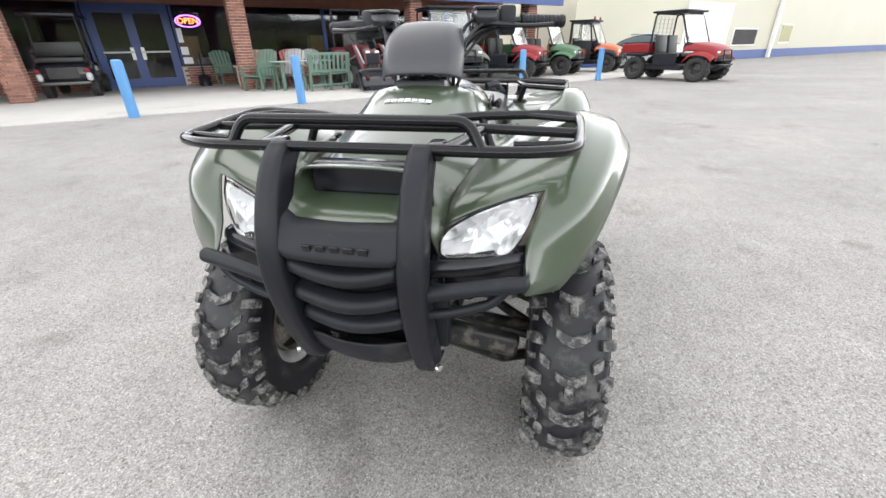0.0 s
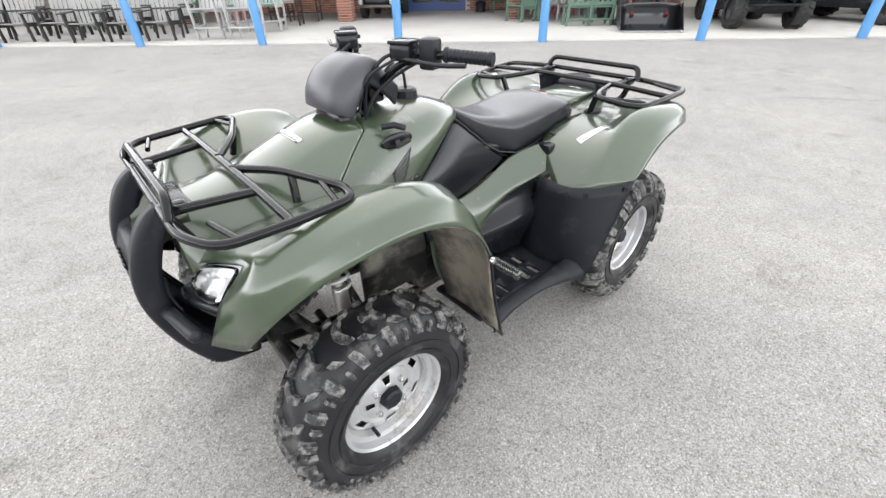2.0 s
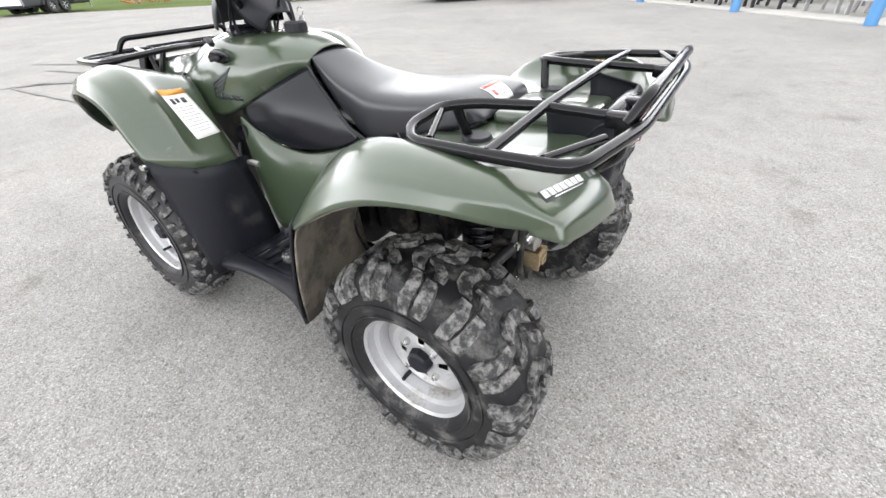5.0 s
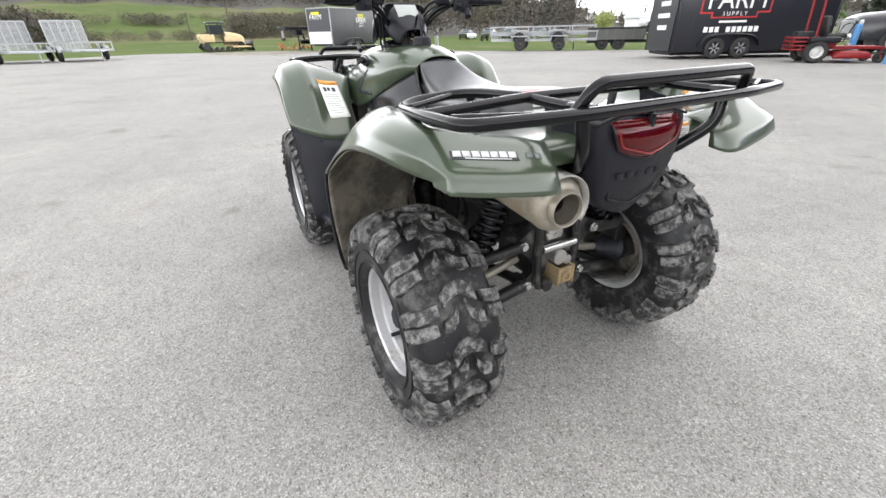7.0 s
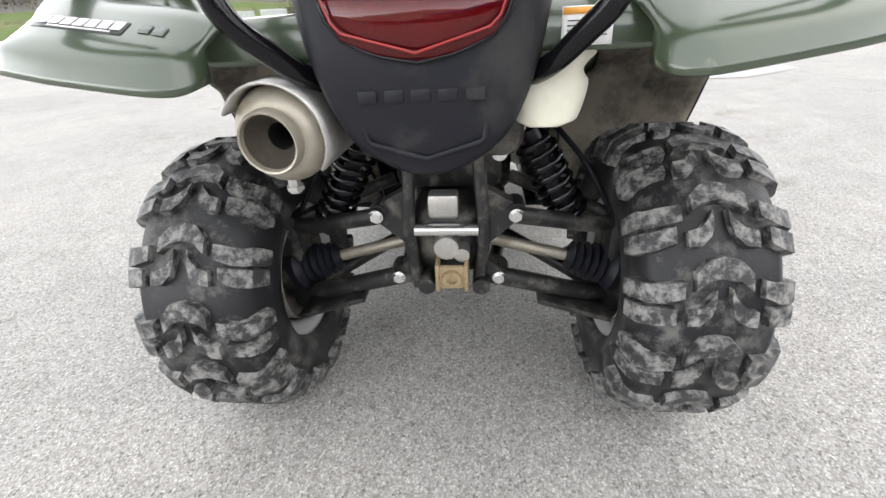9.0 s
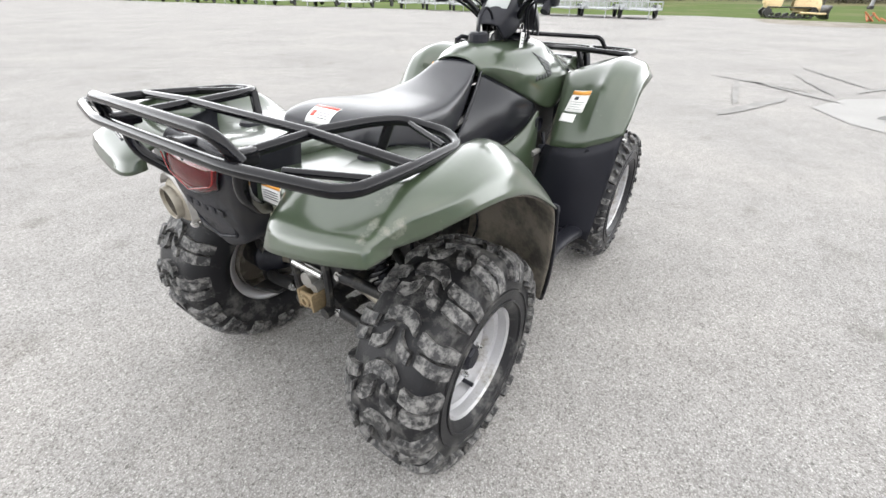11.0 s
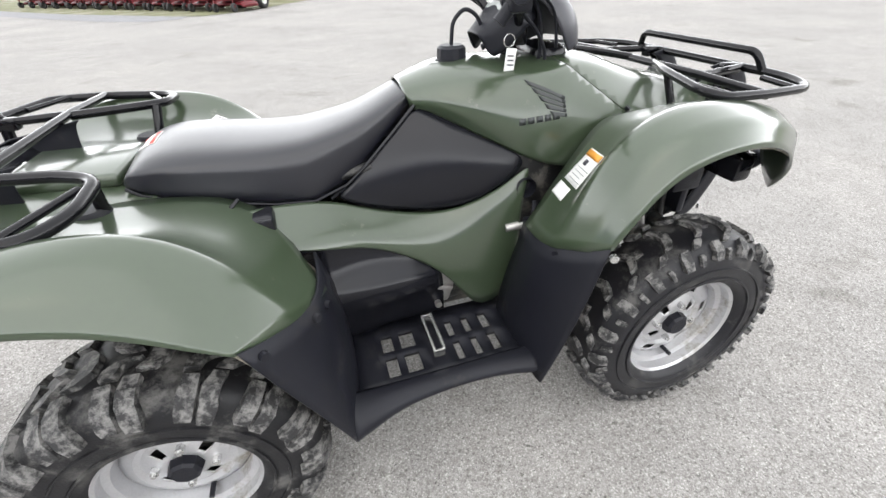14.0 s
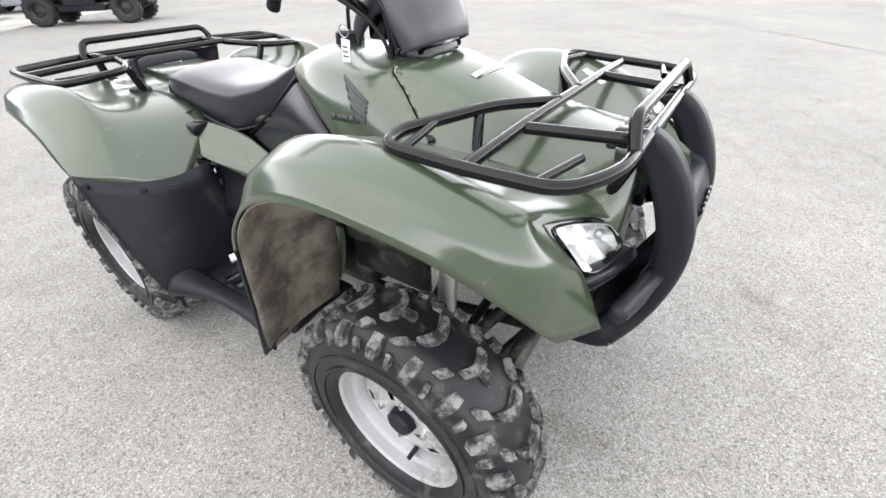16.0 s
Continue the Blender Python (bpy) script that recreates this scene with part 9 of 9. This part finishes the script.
for j, (az, r) in enumerate(((-8.5, 42), (-9.8, 41), (-11.3, 43), (-23.5, 37), (-25.5, 38))):
    im = tagged(empty("farm_implement"), "rusty steel farm implement lying on the grass", "implement", "implements on the grass")
    c = at(az, r)
    for k in range(6):
        a = rnd.uniform(0, 6.28)
        p0 = Vector((rnd.uniform(-1, 1), rnd.uniform(-0.5, 0.5), 0.05)); p1 = p0 + Vector((math.cos(a) * 0.9, math.sin(a) * 0.6, rnd.uniform(0.05, 0.55)))
        bars("bar", im, [p0, p1], 0.05, rnd.choice((IRON, IRON, WORN)), bend=0)
    im.location = c
# pallets and a white pile of covered goods on the trailers are part of the stack; cars parked far away
for az, r, tn in ((-34.3, 62, 40), (-37, 66, 30), (-31.5, 74, 35), (-40.5, 72, 20)):
    copy_thing(car, Matrix.Translation(at(az, r)) @ Matrix.Rotation(radians(tn), 4, "Z"))
# black pickup
pk = tagged(empty("pickup_truck"), "shiny black crew-cab pickup parked beyond the chairs", "pickup truck")
rows = []
for x, w, z0, z1 in ((2.85, 0.78, 0.55, 1.02), (2.8, 0.92, 0.45, 1.14), (2.2, 0.97, 0.40, 1.22), (1.0, 0.98, 0.40, 1.27), (-0.9, 0.98, 0.40, 1.30), (-2.7, 0.98, 0.42, 1.32), (-2.85, 0.93, 0.5, 1.25)):
    rows.append([(x, -w, z0), (x, -w * 1.01, (z0 + z1) / 2), (x, -w * 0.95, z1), (x, 0, z1 + 0.03), (x, w * 0.95, z1), (x, w * 1.01, (z0 + z1) / 2), (x, w, z0)])
shell("body", rows, BLKP, pk, "", 0.02, 2)
rows = []
for x, w, z in ((1.25, 0.80, 1.26), (0.86, 0.72, 1.74), (0.55, 0.71, 1.85), (-0.85, 0.71, 1.85), (-1.35, 0.77, 1.30)):
    rows.append([(x, -w - 0.1, 1.25), (x, -w, z - 0.06), (x, -w * 0.8, z), (x, w * 0.8, z), (x, w, z - 0.06), (x, w + 0.1, 1.25)])
shell("cabin", rows, mat("pickup_glass", (0.015, 0.017, 0.02), 0.06, 0, 0.05), pk, "", 0.02, 1)
bx("roof", pk, (1.62, 1.28, 0.05), (-0.16, 0, 1.86), BLKP, 0.03, seg=2)
# flat black sheet painted in for the shaded hollow of the load bed
bx("bed_hollow", pk, (1.5, 1.6, 0.02), (-1.95, 0, 1.35), BLACK, 0.0)
bx("grille", pk, (0.06, 1.1, 0.40), (2.86, 0, 0.82), GREYP, 0.02)
bx("bumper", pk, (0.18, 1.85, 0.22), (2.88, 0, 0.52), CHROME, 0.05, seg=2)
for sy in S2:
    bx("headlight", pk, (0.10, 0.28, 0.30), (2.78, sy * 0.76, 0.86), LAMPW, 0.04)
    bx("door_mirror", pk, (0.12, 0.24, 0.20), (0.85, sy * 1.10, 1.34), BLKP, 0.03)
    for x in (1.85, -1.75):
        wheel_at(pk, x, sy * 0.86, 0.40, 0.26, WHEELW, False)
    bars("side_step", pk, [(1.2, sy * 1.0, 0.38), (-1.1, sy * 1.0, 0.38)], 0.04, CHROME, bend=0)
    bars("door_frame", pk, [(1.22, sy * 0.89, 1.28), (0.84, sy * 0.73, 1.78), (0.5, sy * 0.71, 1.84), (-0.85, sy * 0.71, 1.84), (-1.33, sy * 0.86, 1.28)], 0.035, BLKP, bend=0.1)
    bars("door_pillar", pk, [(-0.10, sy * 0.88, 1.28), (-0.14, sy * 0.72, 1.84)], 0.035, BLKP, bend=0)
pk.matrix_basis = spot(3.74, -21.2, 36.5) @ Matrix.Scale(1.06, 4)
# buildings beyond the road
SIDING = mat("white_steel_siding", (0.72, 0.73, 0.74), 0.5, 0, 0.05, 0.4, 8)
def far_building(x, y, turn, L, Wd, Hh, label, stripe=None):
    v = tagged(empty("building"), label, "building", "far buildings")
    bx("wall", v, (L, Wd, Hh), (0, 0, Hh / 2), SIDING, 0.0)
    rows = [[(sx * (L / 2 + 0.2), -Wd / 2 - 0.3, Hh - 0.05), (sx * (L / 2 + 0.2), 0, Hh + Wd * 0.16), (sx * (L / 2 + 0.2), Wd / 2 + 0.3, Hh - 0.05)] for sx in (-1, 1)]
    shell("roof", rows, GREYP, v, "", 0.08, 0)
    for k in range(int(L // 3)):
        for sy in S2:
            w = bx("window", v, (0.9, 0.06, 1.0), (-L / 2 + 1.6 + 3 * k, sy * (Wd / 2 + 0.01), min(1.7, Hh * 0.5)), DARKSH, 0.0)
            bx("sill", w, (1.0, 0.12, 0.06), (-L / 2 + 1.6 + 3 * k, sy * (Wd / 2 + 0.03), min(1.7, Hh * 0.5) - 0.53), WHITEP, 0.0)
    bx("door", v, (0.06, 2.2, 2.2), (-L / 2 - 0.01, 0, 1.1), GREYP, 0.0)
    bx("door", v, (1.0, 0.06, 2.1), (L / 2 - 1.0, -Wd / 2 - 0.01, 1.05), GREYP, 0.0)
    if stripe:
        for sy in S2:
            bx("stripe", v, (L, 0.05, 0.35), (0, sy * (Wd / 2 + 0.01), Hh - 0.6), stripe, 0.0)
    v.matrix_basis = spot(x, y, turn, -0.06)
    return v


c = at(-51.6, 95); far_building(c.x, c.y, 38, 5.5, 5, 2.6, "white gabled building far beyond the lot")
c = at(-54.5, 88); far_building(c.x, c.y, 38, 9, 5, 1.6, "long low white shed far beyond the lot")
far_building(4.5, -43.6, 12, 14, 6, 3.6, "white building with a blue stripe behind the pickup", FASC)

# ---- woods, hedgerows and shrubs ----
def clouds(name, label, category, spots, colors, leaf=(0.5, 1.1), n=46):
    """Many crowns of loose twig and leaf flakes on tapered trunks, as one mass."""
    rnd = random.Random(len(spots) * 7 + 5)
    V, F, MI = [], [], []
    def tri(p, s, mi):
        i = len(V)
        for _ in range(3):
            V.append((p[0] + rnd.uniform(-s, s), p[1] + rnd.uniform(-s, s), p[2] + rnd.uniform(-s, s) * 0.9))
        F.append((i, i + 1, i + 2)); MI.append(mi)
    for (c, h, wd, mi, kind) in spots:
        i = len(V)
        tr_ = h * (0.5 if kind == "round" else 0.9)
        for a in range(4):
            V.append((c.x + 0.009 * h * math.cos(a * 1.57), c.y + 0.009 * h * math.sin(a * 1.57), c.z - 0.3))
        V.append((c.x + rnd.uniform(-0.02, 0.02) * h, c.y, c.z + tr_))
        for a in range(4):
            F.append((i + a, i + (a + 1) % 4, i + 4)); MI.append(len(colors) - 1)
        for _ in range(n):
            if kind == "cone":
                t = rnd.random() ** 0.7
                rad = wd * (1 - t) * rnd.uniform(0.5, 1)
                a = rnd.uniform(0, 6.283)
                p = (c.x + rad * math.cos(a), c.y + rad * math.sin(a), c.z + h * (0.08 + 0.92 * t))
            else:
                while True:
                    q = [rnd.uniform(-1, 1) for _ in range(3)]
                    d = q[0] ** 2 + q[1] ** 2 + q[2] ** 2
                    if 0.12 < d < 1.0 + 0.3 * math.sin(5 * q[0] + c.x) * q[2]:
                        break
                z0 = 0.06 if kind == "round" else 0.0
                p = (c.x + q[0] * wd, c.y + q[1] * wd, c.z + h * (z0 + (1 - z0) * (q[2] + 1) / 2))
            tri(p, rnd.uniform(*leaf) * h / 12, mi)
    me = bpy.data.meshes.new(name)
    me.from_pydata(V, [], F)
    for m_ in colors:
        me.materials.append(m_)
    me.polygons.foreach_set("material_index", MI)
    ob = new(name, me)
    return tagged(ob, label, category, kind="stuff")


TWIGA = mat("grey_brown_twigs", (0.078, 0.069, 0.058), 0.95, 0, 0.3, 0.05, 0.6)
TWIGB = mat("budding_olive_twigs", (0.080, 0.073, 0.046), 0.95, 0, 0.3, 0.05, 0.6)
PINE = mat("dark_pine_needles", (0.036, 0.045, 0.031), 0.95, 0, 0.3, 0.05, 0.6)
FRESH = mat("fresh_spring_leaves", (0.26, 0.30, 0.09), 0.9, 0, 0.25, 0.5, 4)
TRUNK = mat("grey_bark", (0.075, 0.068, 0.060), 0.95, 0, 0.2, 1, 10)
SHRUB = mat("green_shrub_leaves", (0.10, 0.16, 0.045), 0.85, 0, 0.3, 0.6, 5)
COLS = [TWIGA, TWIGB, PINE, FRESH, TRUNK]
rnd = random.Random(44)
spots = []
for k in range(2600):
    az, r = rnd.uniform(-84, 60), 120 + 440 * rnd.random() ** 0.8
    if az > -19 and r < 315 + 25 * math.sin(az * 0.5):
        continue
    if az < -44 and r < 260:
        continue
    h = rnd.uniform(9, 16) * (0.75 if az < -44 else 1)
    pine = rnd.random() < (0.42 if r > 430 else 0.07)
    spots.append((at(az, r), h, h * rnd.uniform(0.34, 0.52) if not pine else h * 0.2, 2 if pine else rnd.choice((0, 0, 0, 1)), "cone" if pine else "round"))
clouds("hillside_woods", "leafless grey brown spring woods with scattered pines", "woods", spots, COLS, (0.30, 0.78), 250)
spots = []
for k in range(1000):  # hedgerows along the foot of the fields and between them
    u_ = rnd.random()
    if u_ < 0.14:
        az, r = rnd.uniform(0.8, 22), 192 + rnd.uniform(-7, 7)
        h = rnd.uniform(2.2, 4.2)
    elif u_ < 0.45:
        az, r = rnd.uniform(-14, 48), 128 + rnd.uniform(-5, 9)
        h = rnd.uniform(1.0, 2.6) * (1.7 if 10 < az < 17 else 1)
    elif u_ < 0.75:
        az = rnd.uniform(-20, -4); r = 135 + 3.2 * (-4 - az) + rnd.uniform(-8, 30)
        h = rnd.uniform(2.5, 6)
    elif u_ < 0.9:
        az, r = rnd.uniform(-8, 50), 215 + rnd.uniform(-4, 5)
        h = rnd.uniform(1.0, 2.5)
    else:
        az, r = rnd.choice((-5.5, -9.5, 14, 12.5, 31, 22)) + rnd.uniform(-0.8, 0.8), rnd.uniform(125, 150)
        h = rnd.uniform(4, 7)
    spots.append((at(az, r), h, h * rnd.uniform(0.5, 0.9), rnd.choice((0, 1, 1)), "bush"))
clouds("hedgerows", "bare brown hedgerows and thickets between the fields", "hedge", spots, COLS, (0.35, 0.85), 330)
def shrub(name, label, category, c, h, wd, leafm, kind, n=900, leaf=(0.4, 0.8)):
    """One bush or small tree of its own: trunk and a crown of leaf flakes."""
    e = tagged(empty(name, Matrix.Translation(c)), label, category)
    rnd = random.Random(int(h * 100))
    bm = bmesh.new(); b_cyl(bm, (0, 0, -0.1), (0, 0, h * 0.7), 0.03 * h, 8, 0.008 * h)
    for k in range(7):
        a = k * 0.9
        b_cyl(bm, (0, 0, h * (0.15 + 0.06 * k)), (wd * 0.6 * math.cos(a), wd * 0.6 * math.sin(a), h * (0.4 + 0.06 * k)), 0.012 * h, 6, 0.004 * h)
    part("trunk", bm, TRUNK, e)
    V, F = [], []
    for _ in range(n):
        if kind == "cone":
            t = rnd.random() ** 0.7; rad = wd * (1 - t) * rnd.uniform(0.3, 1) + 0.02; a = rnd.uniform(0, 6.283)
            p = (rad * math.cos(a), rad * math.sin(a), h * (0.06 + 0.94 * t))
        else:
            a, b, q = rnd.uniform(0, 6.283), rnd.uniform(-1, 1), rnd.random() ** 0.4 * (0.85 + 0.2 * math.sin(3 * rnd.random()))
            w_ = math.sqrt(1 - b * b)
            p = (wd * q * w_ * math.cos(a), wd * q * w_ * math.sin(a), h * (0.12 + 0.88 * (0.5 + 0.5 * b * q)))
        s = rnd.uniform(*leaf) * h / 12
        i = len(V)
        for _ in range(3):
            V.append([p[j] + rnd.uniform(-s, s) for j in range(3)])
        F.append((i, i + 1, i + 2))
    obj("crown", V, F, leafm, e, "", 0)


shrub("bush", "round green bush beside the trailer", "bush", at(-67.5, 27), 2.3, 1.7, SHRUB, "round", 1400, (0.6, 1.1))
shrub("bush", "small dark bush by the far white building", "bush", at(-52.6, 70), 1.8, 1.4, PINE, "round", 700, (0.8, 1.3))
shrub("tree", "fresh yellow green tree beside the far buildings", "tree", at(-47.6, 110), 4.6, 2.4, FRESH, "round", 900, (0.6, 1.0))
shrub("tree", "dark pine tree behind the pickup", "tree", at(-73.0, 46), 7.5, 2.0, PINE, "cone", 1600, (0.5, 0.9))
shrub("tree", "leafless roadside tree at the edge of the field", "tree", at(14.2, 120), 7.0, 3.2, TWIGA, "round", 700, (0.5, 1.0))
for k, (az, r, h) in enumerate(((-3.6, 118, 7.5), (-13.2, 96, 10.5), (-38, 120, 13.0), (0.5, 124, 6.0))):
    e = tagged(empty("utility_pole", Matrix.Translation(at(az, r))), "weathered wooden utility pole beside the far road", "utility pole", "utility poles")
    bm = bmesh.new(); b_cyl(bm, (0, 0, -0.2), (0.05 * h * 0.2, 0, h), 0.16, 10, 0.11); part("pole", bm, TRUNK, e)
    bx("crossarm", e, (0.12, 2.2, 0.12), (0, 0, h - 0.5), TRUNK, 0.0)

# ---- bricks of the pillars and low walls ----
def brick_mesh(sx, sy, sz):
    bm = bmesh.new()
    b_box(bm, (sx, sy, sz), Matrix(), 0.004, 1)
    me = bpy.data.meshes.new("brick")
    bm.to_mesh(me); bm.free()
    me.materials.append(BRICK)
    return me


BR_LONG, BR_SIDE = brick_mesh(0.203, 0.03, 0.062), brick_mesh(0.03, 0.203, 0.062)
BR_PIL, BR_HALF = brick_mesh(0.205, 0.03, 0.062), brick_mesh(0.097, 0.03, 0.062)


def brick(me, parent, s, d, z):
    ob = new("brick", me)
    ob.parent = parent
    ob.matrix_basis = SHOP @ Matrix.Translation((s, d, z))


rnd = random.Random(77)
for s, pil in PIL:
    for c in range(33):
        z = 0.036 + 0.075 * c
        row = ((BR_PIL, -0.108), (BR_PIL, 0.108)) if c % 2 else ((BR_HALF, -0.162), (BR_PIL, 0.0), (BR_HALF, 0.162))
        for me, ds in row:
            brick(me, pil, s + ds, 4.46 + rnd.uniform(-0.002, 0.002), z)
        for k in range(2):
            for sx in (-1, 1):
                brick(BR_SIDE, pil, s + sx * (0.213 + rnd.uniform(-0.002, 0.002)), 4.585 + 0.216 * k + 0.04 * (c % 2), z)
for w, a, b in ((LOW[0], -3.0, 4.8), (LOW[1], 7.15, 15.0)):
    for c in range(8):
        for k in range(int((b - a) / 0.213)):
            brick(BR_LONG, w, a + 0.11 + 0.213 * k + 0.1 * (c % 2), WD + 0.008 + rnd.uniform(-0.002, 0.002), 0.036 + 0.075 * c)
